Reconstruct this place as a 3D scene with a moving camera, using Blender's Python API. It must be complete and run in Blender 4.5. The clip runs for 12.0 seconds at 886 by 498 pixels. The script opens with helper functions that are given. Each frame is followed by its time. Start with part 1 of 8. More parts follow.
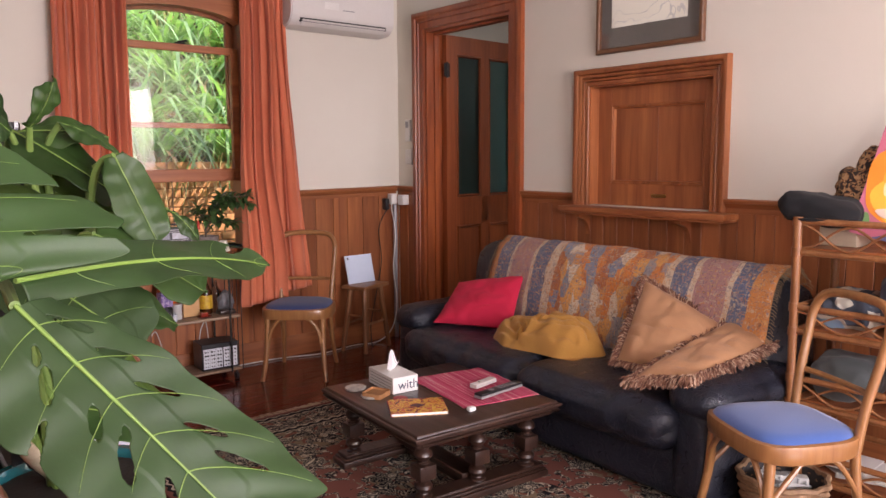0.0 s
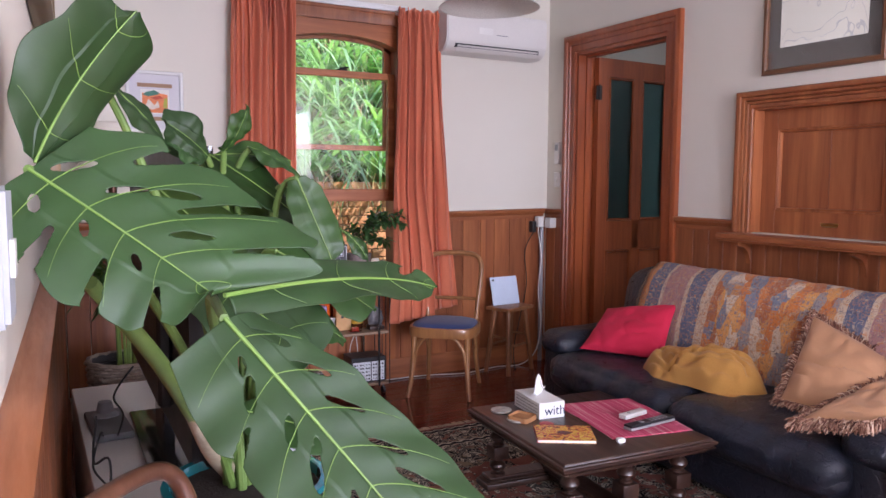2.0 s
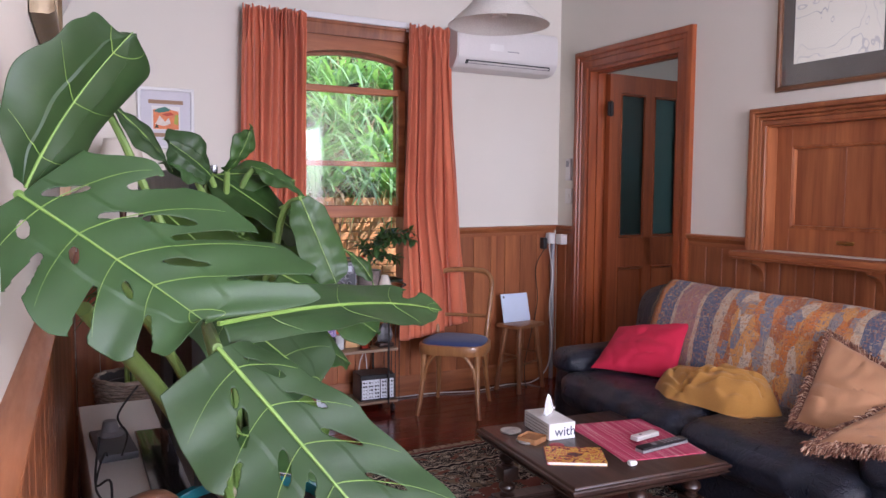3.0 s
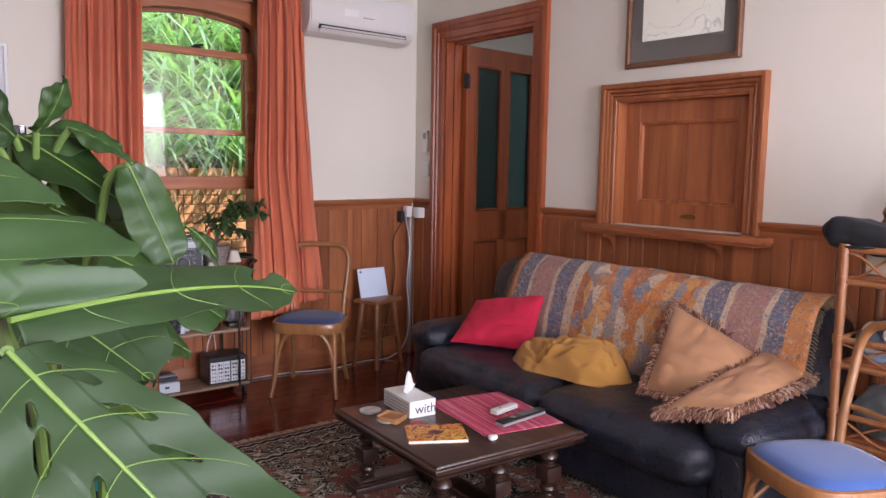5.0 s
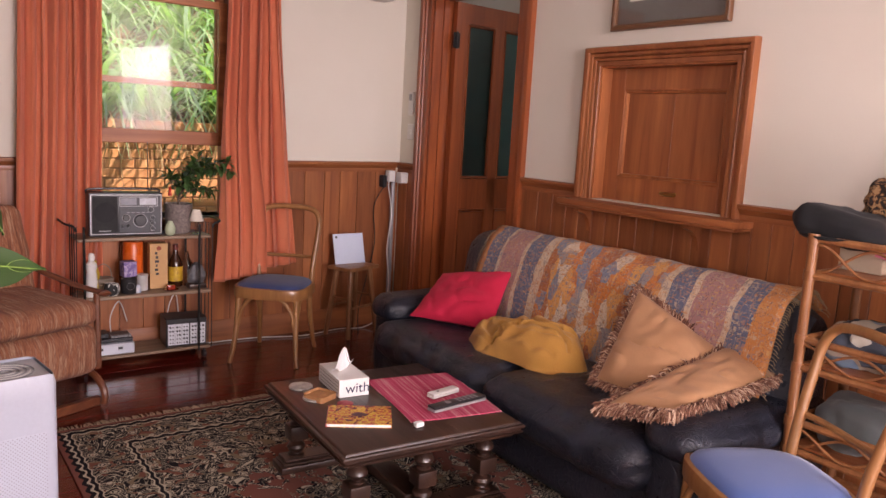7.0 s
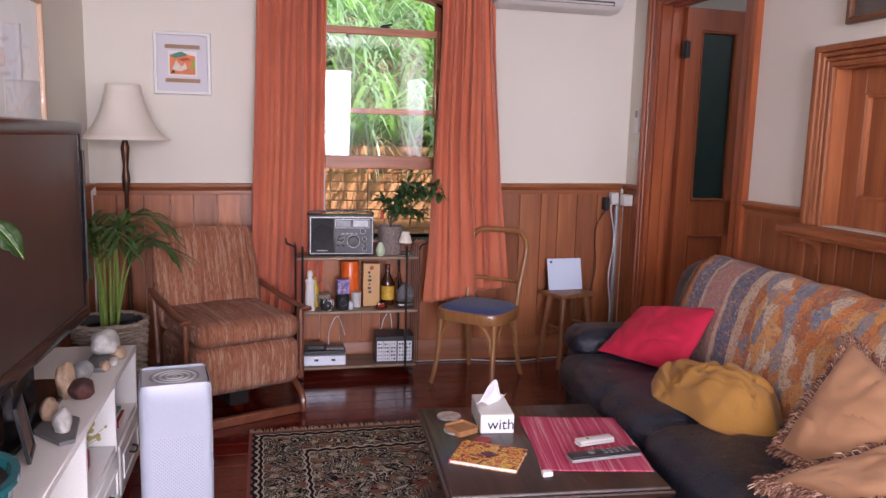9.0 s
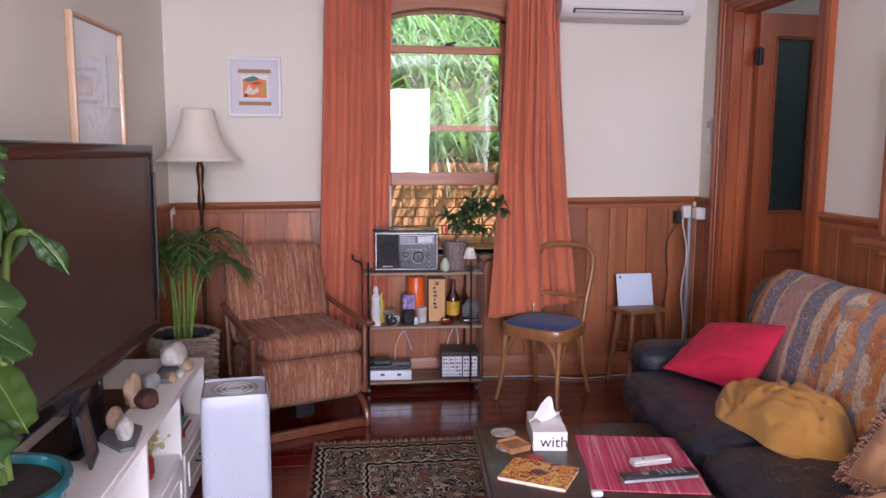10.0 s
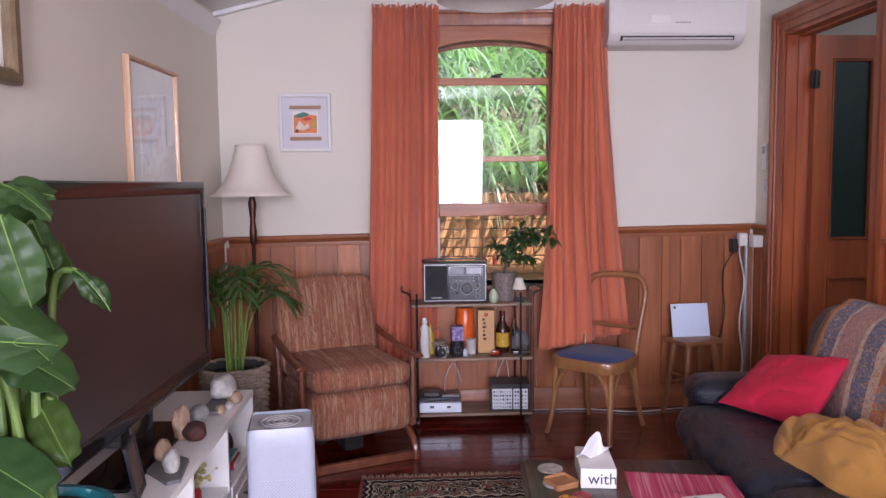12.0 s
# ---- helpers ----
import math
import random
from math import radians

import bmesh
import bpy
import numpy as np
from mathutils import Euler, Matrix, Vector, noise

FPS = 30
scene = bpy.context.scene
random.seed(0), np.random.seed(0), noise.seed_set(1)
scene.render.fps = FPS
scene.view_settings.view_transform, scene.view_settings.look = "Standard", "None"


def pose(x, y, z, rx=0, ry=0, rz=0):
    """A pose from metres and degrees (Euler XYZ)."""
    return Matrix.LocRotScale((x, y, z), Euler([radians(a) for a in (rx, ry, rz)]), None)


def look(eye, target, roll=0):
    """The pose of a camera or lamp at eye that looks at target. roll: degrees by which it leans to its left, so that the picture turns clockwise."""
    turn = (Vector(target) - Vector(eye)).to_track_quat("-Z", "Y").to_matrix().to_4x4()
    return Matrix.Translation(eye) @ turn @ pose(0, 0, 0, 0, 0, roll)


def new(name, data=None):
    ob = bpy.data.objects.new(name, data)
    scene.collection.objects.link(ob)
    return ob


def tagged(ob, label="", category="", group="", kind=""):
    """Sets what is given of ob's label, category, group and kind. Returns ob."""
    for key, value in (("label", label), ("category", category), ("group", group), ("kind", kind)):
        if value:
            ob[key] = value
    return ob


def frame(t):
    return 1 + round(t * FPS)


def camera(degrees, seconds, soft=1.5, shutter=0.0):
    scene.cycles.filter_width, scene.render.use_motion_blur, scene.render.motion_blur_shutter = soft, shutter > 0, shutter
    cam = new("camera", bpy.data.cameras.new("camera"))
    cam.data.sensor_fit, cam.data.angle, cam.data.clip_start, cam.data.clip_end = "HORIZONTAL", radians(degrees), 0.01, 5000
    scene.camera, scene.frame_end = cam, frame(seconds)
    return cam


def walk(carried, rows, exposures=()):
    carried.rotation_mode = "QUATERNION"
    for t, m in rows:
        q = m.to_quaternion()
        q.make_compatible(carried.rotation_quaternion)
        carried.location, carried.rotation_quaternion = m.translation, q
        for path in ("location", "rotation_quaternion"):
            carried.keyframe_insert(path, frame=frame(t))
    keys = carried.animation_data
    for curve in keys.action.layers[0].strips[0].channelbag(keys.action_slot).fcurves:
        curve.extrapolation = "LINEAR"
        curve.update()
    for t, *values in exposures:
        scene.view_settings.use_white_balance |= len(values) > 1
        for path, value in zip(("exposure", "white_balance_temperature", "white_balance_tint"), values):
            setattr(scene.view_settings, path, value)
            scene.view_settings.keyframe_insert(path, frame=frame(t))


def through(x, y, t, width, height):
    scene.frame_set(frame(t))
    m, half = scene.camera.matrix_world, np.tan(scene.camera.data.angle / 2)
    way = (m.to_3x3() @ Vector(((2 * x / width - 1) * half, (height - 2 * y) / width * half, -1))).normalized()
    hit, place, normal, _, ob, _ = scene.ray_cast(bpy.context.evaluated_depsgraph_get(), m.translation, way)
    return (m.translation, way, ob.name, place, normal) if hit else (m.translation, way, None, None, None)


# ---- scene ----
cam = camera(60.9, 12.0)
PATH = [
    (0, (-3.446, -4.702, 1.375), (-2.183, -3.171, 1.135), -0.4),
    (0.5, (-3.466, -4.707, 1.374), (-2.278, -3.117, 1.127), -0.3),
    (1, (-3.49, -4.702, 1.371), (-2.378, -3.057, 1.136), -0.1),
    (1.5, (-3.504, -4.699, 1.38), (-2.479, -2.994, 1.169), 0.1),
    (2, (-3.492, -4.675, 1.383), (-2.528, -2.933, 1.199), 0.3),
    (2.5, (-3.48, -4.676, 1.386), (-2.55, -2.912, 1.233), 0.2),
    (2.7, (-3.474, -4.667, 1.392), (-2.545, -2.902, 1.243), 0.3),
    (4.3, (-3.425, -4.614, 1.401), (-2.323, -2.953, 1.236), 0.6),
    (4.5, (-3.417, -4.586, 1.399), (-2.269, -2.958, 1.221), 0.7),
    (5, (-3.407, -4.539, 1.388), (-2.153, -2.996, 1.176), 1.0),
    (5.5, (-3.375, -4.512, 1.379), (-2.043, -3.039, 1.138), 1.4),
    (6, (-3.309, -4.496, 1.377), (-1.942, -3.06, 1.11), 2.1),
    (6.5, (-3.154, -4.533, 1.377), (-1.842, -3.051, 1.092), 2.9),
    (6.7, (-3.077, -4.555, 1.387), (-1.813, -3.034, 1.092), 3.1),
    (8.3, (-2.556, -4.617, 1.416), (-1.857, -2.771, 1.106), 2.5),
    (8.5, (-2.497, -4.622, 1.407), (-1.873, -2.746, 1.108), 2.1),
    (9, (-2.363, -4.664, 1.429), (-1.904, -2.74, 1.141), 1.5),
    (9.5, (-2.283, -4.685, 1.426), (-1.948, -2.733, 1.155), 0.9),
    (10, (-2.235, -4.694, 1.43), (-2.001, -2.724, 1.18), 0.3),
    (10.5, (-2.215, -4.694, 1.426), (-2.038, -2.715, 1.199), -0.2),
    (11, (-2.207, -4.693, 1.438), (-2.075, -2.709, 1.23), -0.5),
    (11.5, (-2.19, -4.691, 1.437), (-2.091, -2.702, 1.251), -0.6),
    (12, (-2.182, -4.686, 1.439), (-2.098, -2.695, 1.267), -0.7),
]
walk(cam, [(t, look(eye, target, roll)) for t, eye, target, roll in PATH], exposures=[(0, 1.58, 6950, 27), (1.5, 1.66, 6050, 25), (2.5, 1.66, 5850, 26), (4.5, 1.68, 5900, 21), (6.5, 1.56, 7400, 33), (9, 1.62, 6250, 28), (12, 1.54, 5950, 29)])

# world: low sun over the garden bank, blue sky
SUN_TO = Vector((0.62, -0.42, 0.66)).normalized()
world = bpy.data.worlds.new("world")
scene.world = world
world.use_nodes = True
wn = world.node_tree
sky = wn.nodes.new("ShaderNodeTexSky")
sky.sky_type, sky.sun_disc = "NISHITA", False
sky.sun_elevation = math.asin(SUN_TO.z)
sky.sun_rotation = math.atan2(SUN_TO.x, SUN_TO.y)
wn.links.new(sky.outputs[0], wn.nodes["Background"].inputs[0])
wn.nodes["Background"].inputs[1].default_value = 0.15
sun = new("sun", bpy.data.lights.new("sun", "SUN"))
sun.data.energy, sun.data.angle, sun.data.color = 5.0, radians(0.6), (1.0, 0.93, 0.82)
sun.matrix_world = look(SUN_TO * 30, (0, 0, 0))


def window_light(name, at, to, wide, high, power, colour):
    lamp = new(name, bpy.data.lights.new(name, "AREA"))
    lamp.data.shape, lamp.data.size, lamp.data.size_y = "RECTANGLE", wide, high
    lamp.data.energy, lamp.data.color = power, colour
    lamp.matrix_world = look(at, to)
    return lamp


# daylight by the windows behind the walker; the east window is added as fill
window_light("window_light_south", (-1.97, -8.86, 1.70), (-1.9, 0, 1.35), 2.2, 1.75, 122, (0.94, 0.96, 1.0))
window_light("added_fill_light_east", (0.10, -6.40, 1.42), (-3.4, -5.9, 1.42), 2.3, 1.9, 21, (0.96, 0.97, 1.0))
window_light("window_light_west", (-3.80, -5.75, 1.66), (0, -5.6, 1.5), 1.0, 1.4, 27, (0.97, 0.97, 1.0))


# ---- helpers of this scene ----
def thing(name, label="", category="", loc=(0, 0, 0), rz=0, group="", kind="", tilt=(0, 0)):
    ob = new(name)
    ob.empty_display_size = 0.1
    ob.matrix_basis = pose(*loc, tilt[0], tilt[1], rz)
    return tagged(ob, label, category, group, kind)


def part(name, bm, material, parent=None, label="", smooth=True):
    me = bpy.data.meshes.new(name)
    bmesh.ops.recalc_face_normals(bm, faces=bm.faces)
    for f in bm.faces:
        f.smooth = smooth
    bm.to_mesh(me)
    bm.free()
    if smooth:
        me.set_sharp_from_angle(angle=radians(38))
    me.materials.append(material)
    ob = new(name, me)
    ob.parent = parent
    if label:
        ob["label"] = label
    return ob


def share(name, me, parent, m):
    ob = new(name, me)
    ob.parent = parent
    ob.matrix_basis = m
    return ob


def B():
    return bmesh.new()


def bx(bm, x0, y0, z0, x1, y1, z1, bev=0.0, seg=1):
    r = bmesh.ops.create_cube(bm, size=1.0)
    vs = r["verts"]
    for v in vs:
        v.co = Vector(((x0 + x1) / 2 + v.co.x * (x1 - x0), (y0 + y1) / 2 + v.co.y * (y1 - y0), (z0 + z1) / 2 + v.co.z * (z1 - z0)))
    if bev:
        es = list({e for v in vs for e in v.link_edges})
        bmesh.ops.bevel(bm, geom=es, offset=bev, segments=seg, affect="EDGES", profile=0.6)
    return bm


def tube(bm, pts, r, n=8, closed=False, flat=1.0):
    """A bar along points; r is a radius or one for each point."""
    pts = [Vector(p) for p in pts]
    k = len(pts)
    rs = r if isinstance(r, (list, tuple)) else [r] * k
    rings, side = [], None
    for i, p in enumerate(pts):
        a = pts[(i - 1) % k] if closed or i else p
        b = pts[(i + 1) % k] if closed or i < k - 1 else p
        d = (b - a).normalized()
        if side is None:
            side = d.orthogonal().normalized()
            if abs(d.z) < 0.9:
                side = d.cross(Vector((0, 0, 1))).normalized()
        side = (side - d * side.dot(d)).normalized()
        up = d.cross(side)
        rings.append([bm.verts.new(p + rs[i] * (side * math.cos(t) + flat * up * math.sin(t))) for t in (2 * math.pi * j / n for j in range(n))])
    for i in range(k if closed else k - 1):
        a, b = rings[i], rings[(i + 1) % k]
        for j in range(n):
            bm.faces.new((a[j], a[(j + 1) % n], b[(j + 1) % n], b[j]))
    if not closed:
        bm.faces.new(rings[0][::-1])
        bm.faces.new(rings[-1])
    return bm


def curve(pts, n=6):
    """A smooth line through points."""
    pts = [Vector(p) for p in pts]
    out = []
    for i in range(len(pts) - 1):
        p0, p1, p2, p3 = pts[max(i - 1, 0)], pts[i], pts[i + 1], pts[min(i + 2, len(pts) - 1)]
        for j in range(n):
            t = j / n
            out.append(0.5 * (2 * p1 + (p2 - p0) * t + (2 * p0 - 5 * p1 + 4 * p2 - p3) * t * t + (3 * p1 - p0 - 3 * p2 + p3) * t ** 3))
    return out + [pts[-1]]


def lathe(bm, prof, n=20, at=(0, 0, 0), sq=1.0):
    rings = []
    for r, z in prof:
        rings.append([bm.verts.new((at[0] + max(r, 1e-4) * math.cos(2 * math.pi * j / n), at[1] + sq * max(r, 1e-4) * math.sin(2 * math.pi * j / n), at[2] + z)) for j in range(n)])
    for a, b in zip(rings, rings[1:]):
        for j in range(n):
            bm.faces.new((a[j], a[(j + 1) % n], b[(j + 1) % n], b[j]))
    bm.faces.new(rings[0][::-1])
    bm.faces.new(rings[-1])
    return bm


def surface(bm, f, nu, nv, wrap=False):
    """A grid over u, v in 0..1."""
    g = [[bm.verts.new(f(i / nu, j / nv)) for j in range(nv + 1)] for i in range(nu if wrap else nu + 1)]
    for i in range(nu):
        for j in range(nv):
            a, b = g[i], g[(i + 1) % len(g)]
            bm.faces.new((a[j], b[j], b[j + 1], a[j + 1]))
    return bm


def puff(bm, c, h, r, n=9, bulge=0.0, wr=0.0, seed=0, turn=None, freq=7.0):
    """A stuffed block with round edges: centre, half sizes, edge radius, bulge of its faces, wrinkles."""
    c, h = Vector(c), Vector(h)
    inner = Vector([max(a - r, 0.001) for a in h])
    seen = {}

    def at(p):
        key = tuple(round(a, 4) for a in p)
        if key in seen:
            return seen[key]
        w = Vector((p[0] * h[0], p[1] * h[1], p[2] * h[2]))
        q = Vector([max(-i, min(i, a)) for i, a in zip(inner, w)])
        d = (w - q)
        o = q + (d.normalized() * r if d.length > 1e-9 else d)
        for ax in range(3):
            if abs(p[ax]) == 1:
                k = bulge
                for b in range(3):
                    if b != ax:
                        k *= 1 - p[b] ** 2
                o[ax] += math.copysign(k, p[ax])
        if wr:
            k = noise.noise(Vector((o + c) * freq) + Vector((seed, 0, 0))) + 0.5 * noise.noise(Vector((o + c) * freq * 2.6) + Vector((0, seed, 0)))
            o += o.normalized() * wr * k
        if turn is not None:
            o = turn @ o
        seen[key] = bm.verts.new(o + c)
        return seen[key]

    for ax in range(3):
        for s in (-1, 1):
            for i in range(n):
                for j in range(n):
                    quad = []
                    for a, b in ((i, j), (i + 1, j), (i + 1, j + 1), (i, j + 1)):
                        p = [0, 0, 0]
                        p[ax] = s
                        p[(ax + 1) % 3], p[(ax + 2) % 3] = 2 * a / n - 1, 2 * b / n - 1
                        quad.append(at(p))
                    bm.faces.new(quad)
    return bm


def ring(bm, u0, u1, v0, v1, prof, f, foot=True):
    """A moulding swept round a rectangle with mitres. prof: outward offset and height of its closed section. foot False: no lower side."""
    cols = []
    for o, d in prof:
        if foot:
            c = [(u0 - o, v0 - o), (u0 - o, v1 + o), (u1 + o, v1 + o), (u1 + o, v0 - o)]
        else:
            c = [(u0 - o, v0), (u0 - o, v1 + o), (u1 + o, v1 + o), (u1 + o, v0)]
        cols.append([bm.verts.new(f(u, v, d)) for u, v in c])
    k = len(prof)
    for i in range(k):
        a, b = cols[i], cols[(i + 1) % k]
        for j in range(4 if foot else 3):
            bm.faces.new((a[j], a[(j + 1) % 4], b[(j + 1) % 4], b[j]))
    if not foot:
        bm.faces.new([c[0] for c in cols])
        bm.faces.new([c[3] for c in cols][::-1])
    return bm


def extrude_poly(bm, pts, f, d0, d1):
    """A flat outline (u, v) given thickness between depths d0 and d1."""
    a = [bm.verts.new(f(u, v, d0)) for u, v in pts]
    b = [bm.verts.new(f(u, v, d1)) for u, v in pts]
    bm.faces.new(a)
    bm.faces.new(b[::-1])
    for i in range(len(pts)):
        j = (i + 1) % len(pts)
        bm.faces.new((a[i], b[i], b[j], a[j]))
    return bm


def pane_of_glass(ob):
    ob.visible_shadow = False
    return ob


# ---- materials ----
def nodes_of(name):
    m = bpy.data.materials.new(name)
    m.use_nodes = True
    t = m.node_tree
    return m, t, t.nodes["Principled BSDF"]


def coords(t, stretch=(1, 1, 1), turn=(0, 0, 0), source="Object"):
    tc, mp = t.nodes.new("ShaderNodeTexCoord"), t.nodes.new("ShaderNodeMapping")
    mp.inputs["Scale"].default_value = stretch
    mp.inputs["Rotation"].default_value = [radians(a) for a in turn]
    t.links.new(tc.outputs[source], mp.inputs[0])
    return mp.outputs[0]


def noise_of(t, vec, scale, detail=5.0, rough=0.55, distort=0.0):
    n = t.nodes.new("ShaderNodeTexNoise")
    n.inputs["Scale"].default_value, n.inputs["Detail"].default_value = scale, detail
    n.inputs["Roughness"].default_value, n.inputs["Distortion"].default_value = rough, distort
    t.links.new(vec, n.inputs["Vector"])
    return n.outputs["Fac"]


def ramp(t, fac, stops, mode="LINEAR"):
    r = t.nodes.new("ShaderNodeValToRGB")
    r.color_ramp.interpolation = mode
    e = r.color_ramp.elements
    while len(e) < len(stops):
        e.new(0.5)
    for el, (p, c) in zip(e, stops):
        el.position, el.color = p, (*c, 1) if len(c) == 3 else c
    t.links.new(fac, r.inputs[0])
    return r.outputs[0]


def mixc(t, fac, a, b, mode="MIX"):
    m = t.nodes.new("ShaderNodeMix")
    m.data_type, m.blend_type = "RGBA", mode
    for sock, v in ((m.inputs[0], fac), (m.inputs[6], a), (m.inputs[7], b)):
        if isinstance(v, (int, float)):
            sock.default_value = v
        elif isinstance(v, tuple):
            sock.default_value = (*v, 1)
        else:
            t.links.new(v, sock)
    return m.outputs[2]


def maths(t, op, a, b=0.0):
    m = t.nodes.new("ShaderNodeMath")
    m.operation = op
    for sock, v in zip(m.inputs, (a, b)):
        if isinstance(v, (int, float)):
            sock.default_value = v
        else:
            t.links.new(v, sock)
    return m.outputs[0]


def bump(t, bs, height, strength, dist=0.01):
    b = t.nodes.new("ShaderNodeBump")
    b.inputs["Strength"].default_value, b.inputs["Distance"].default_value = strength, dist
    t.links.new(height, b.inputs["Height"])
    t.links.new(b.outputs[0], bs.inputs["Normal"])


def per_object(t, col, low=0.8, high=1.15):
    oi = t.nodes.new("ShaderNodeObjectInfo")
    mr = t.nodes.new("ShaderNodeMapRange")
    mr.inputs["To Min"].default_value, mr.inputs["To Max"].default_value = low, high
    t.links.new(oi.outputs["Random"], mr.inputs["Value"])
    hs = t.nodes.new("ShaderNodeHueSaturation")
    t.links.new(mr.outputs[0], hs.inputs["Value"])
    t.links.new(col, hs.inputs["Color"])
    return hs.outputs[0]


def plain(name, c, rough=0.6, c2=None, scale=6.0, fine=120.0, bumps=0.1, metal=0.0, stretch=(1, 1, 1), vary=False, coat=0.0, sheen=0.0, trans=0.0, mottle=0.12):
    """A surface with slow blotches, fine grain and a little relief."""
    m, t, bs = nodes_of(name)
    c2 = c2 or tuple(a * 0.82 for a in c)
    v = coords(t, stretch)
    big, small = noise_of(t, v, scale), noise_of(t, v, fine, 3.0)
    col = ramp(t, big, [(0.32, c2), (0.68, c)])
    col = mixc(t, mottle, col, ramp(t, small, [(0.3, (0.6, 0.6, 0.6)), (0.7, (1, 1, 1))]), "MULTIPLY")
    if vary:
        col = per_object(t, col)
    t.links.new(col, bs.inputs["Base Color"])
    t.links.new(ramp(t, big, [(0.3, (rough * 0.85,) * 3), (0.7, (min(1, rough * 1.15),) * 3)]), bs.inputs["Roughness"])
    bs.inputs["Metallic"].default_value = metal
    bs.inputs["Coat Weight"].default_value = coat
    bs.inputs["Sheen Weight"].default_value = sheen
    if trans:
        bs.inputs["Transmission Weight"].default_value = trans
    if bumps:
        bump(t, bs, small, bumps, 0.004)
    return m


def wood(name, dark, light, axis=2, rough=0.35, scale=9.0, coat=0.25, vary=True):
    """Planed, varnished wood with its grain along one axis."""
    m, t, bs = nodes_of(name)
    st = [1.0, 1.0, 1.0]
    st[axis] = 0.07
    v = coords(t, st)
    oi = t.nodes.new("ShaderNodeObjectInfo")
    add = t.nodes.new("ShaderNodeVectorMath")
    add.operation = "MULTIPLY_ADD"
    add.inputs[1].default_value = (9.0, 7.0, 5.0)
    t.links.new(oi.outputs["Random"], add.inputs[0])
    t.links.new(v, add.inputs[2])
    v = add.outputs[0]
    big, grain, pores = noise_of(t, v, scale, 4.0, 0.6, 0.8), noise_of(t, v, scale * 5, 6.0, 0.65), noise_of(t, v, scale * 28, 2.0)
    col = ramp(t, big, [(0.3, dark), (0.55, tuple((a + b) / 2 for a, b in zip(dark, light))), (0.75, light)])
    col = mixc(t, 0.55, col, ramp(t, grain, [(0.3, tuple(0.55 + 0.3 * a for a in dark)), (0.62, (1, 1, 1))]), "MULTIPLY")
    if vary:
        col = per_object(t, col, 0.8, 1.22)
    t.links.new(col, bs.inputs["Base Color"])
    t.links.new(ramp(t, grain, [(0.3, (rough * 1.3,) * 3), (0.7, (rough * 0.8,) * 3)]), bs.inputs["Roughness"])
    bs.inputs["Coat Weight"].default_value, bs.inputs["Coat Roughness"].default_value = coat, 0.18
    bump(t, bs, pores, 0.12, 0.002)
    return m


def glass(name, tint=(1, 1, 1), rough=0.0):
    m, t, bs = nodes_of(name)
    bs.inputs["Base Color"].default_value = (*tint, 1)
    bs.inputs["Transmission Weight"].default_value = 1
    bs.inputs["Roughness"].default_value, bs.inputs["IOR"].default_value = rough, 1.45
    return m


PAINT = plain("wall_paint", (0.68, 0.645, 0.565), 0.7, (0.65, 0.615, 0.535), 1.2, 260, 0.06, mottle=0.05)
WHITE = plain("white_paint", (0.72, 0.72, 0.71), 0.45, (0.69, 0.69, 0.68), 3, 150, 0.04)
RIMU_Z = wood("varnished_rimu_upright", (0.22, 0.062, 0.021), (0.49, 0.172, 0.058), 2, 0.42, 9.0, 0.12)
RIMU_X = wood("varnished_rimu_along_x", (0.22, 0.062, 0.021), (0.49, 0.172, 0.058), 0, 0.42, 9.0, 0.12)
RIMU_Y = wood("varnished_rimu_along_y", (0.22, 0.062, 0.021), (0.49, 0.172, 0.058), 1, 0.42, 9.0, 0.12)
REDWOOD_Z = wood("red_stained_wood_upright", (0.19, 0.040, 0.011), (0.37, 0.095, 0.026), 2)
REDWOOD_X = wood("red_stained_wood_along_x", (0.19, 0.040, 0.011), (0.37, 0.095, 0.026), 0)
REDWOOD_Y = wood("red_stained_wood_along_y", (0.19, 0.040, 0.011), (0.37, 0.095, 0.026), 1)
FLOORWOOD = wood("polished_floorboard", (0.078, 0.0050, 0.0030), (0.160, 0.012, 0.0055), 0, 0.15, 7, 0.7)
BENTWOOD = wood("honey_bentwood", (0.26, 0.11, 0.036), (0.40, 0.19, 0.07), 2, 0.35, 10, 0.3, False)
RATTAN = wood("varnished_rattan", (0.22, 0.080, 0.027), (0.37, 0.155, 0.058), 2, 0.35, 14, 0.3, False)
STOOLWOOD = wood("stool_wood", (0.20, 0.08, 0.03), (0.36, 0.16, 0.065), 2, 0.4, 10, 0.2, False)
DARKWOOD = wood("dark_stained_oak", (0.022, 0.010, 0.007), (0.060, 0.027, 0.017), 1, 0.33, 10, 0.35, False)
SHELFWOOD = wood("grey_brown_shelf", (0.22, 0.14, 0.09), (0.36, 0.25, 0.17), 0, 0.5, 9, 0.05, False)
CHAIRWOOD = wood("reddish_armchair_wood", (0.12, 0.036, 0.016), (0.24, 0.08, 0.035), 1, 0.35, 12, 0.3, False)
GLASS = glass("window_glass")

# ---- the room's shell ----
NORTH = lambda u, v, w: Vector((u, -w, v))          # plane of the window wall, w into the room
EAST = lambda u, v, w: Vector((-w, u, v))           # plane of the sofa wall, u = y
WX, WY = -3.337, 0.050                               # west wall: x = WX + WY * y


def west_x(y):
    return WX + WY * y


def WEST(u, v, w):                                   # plane of the slanting west wall, u = y
    return Vector((west_x(u) + w, u - WY * w, v))


def shell(name, label, category="wall"):
    return tagged(new(name), label, category, "", "structure")


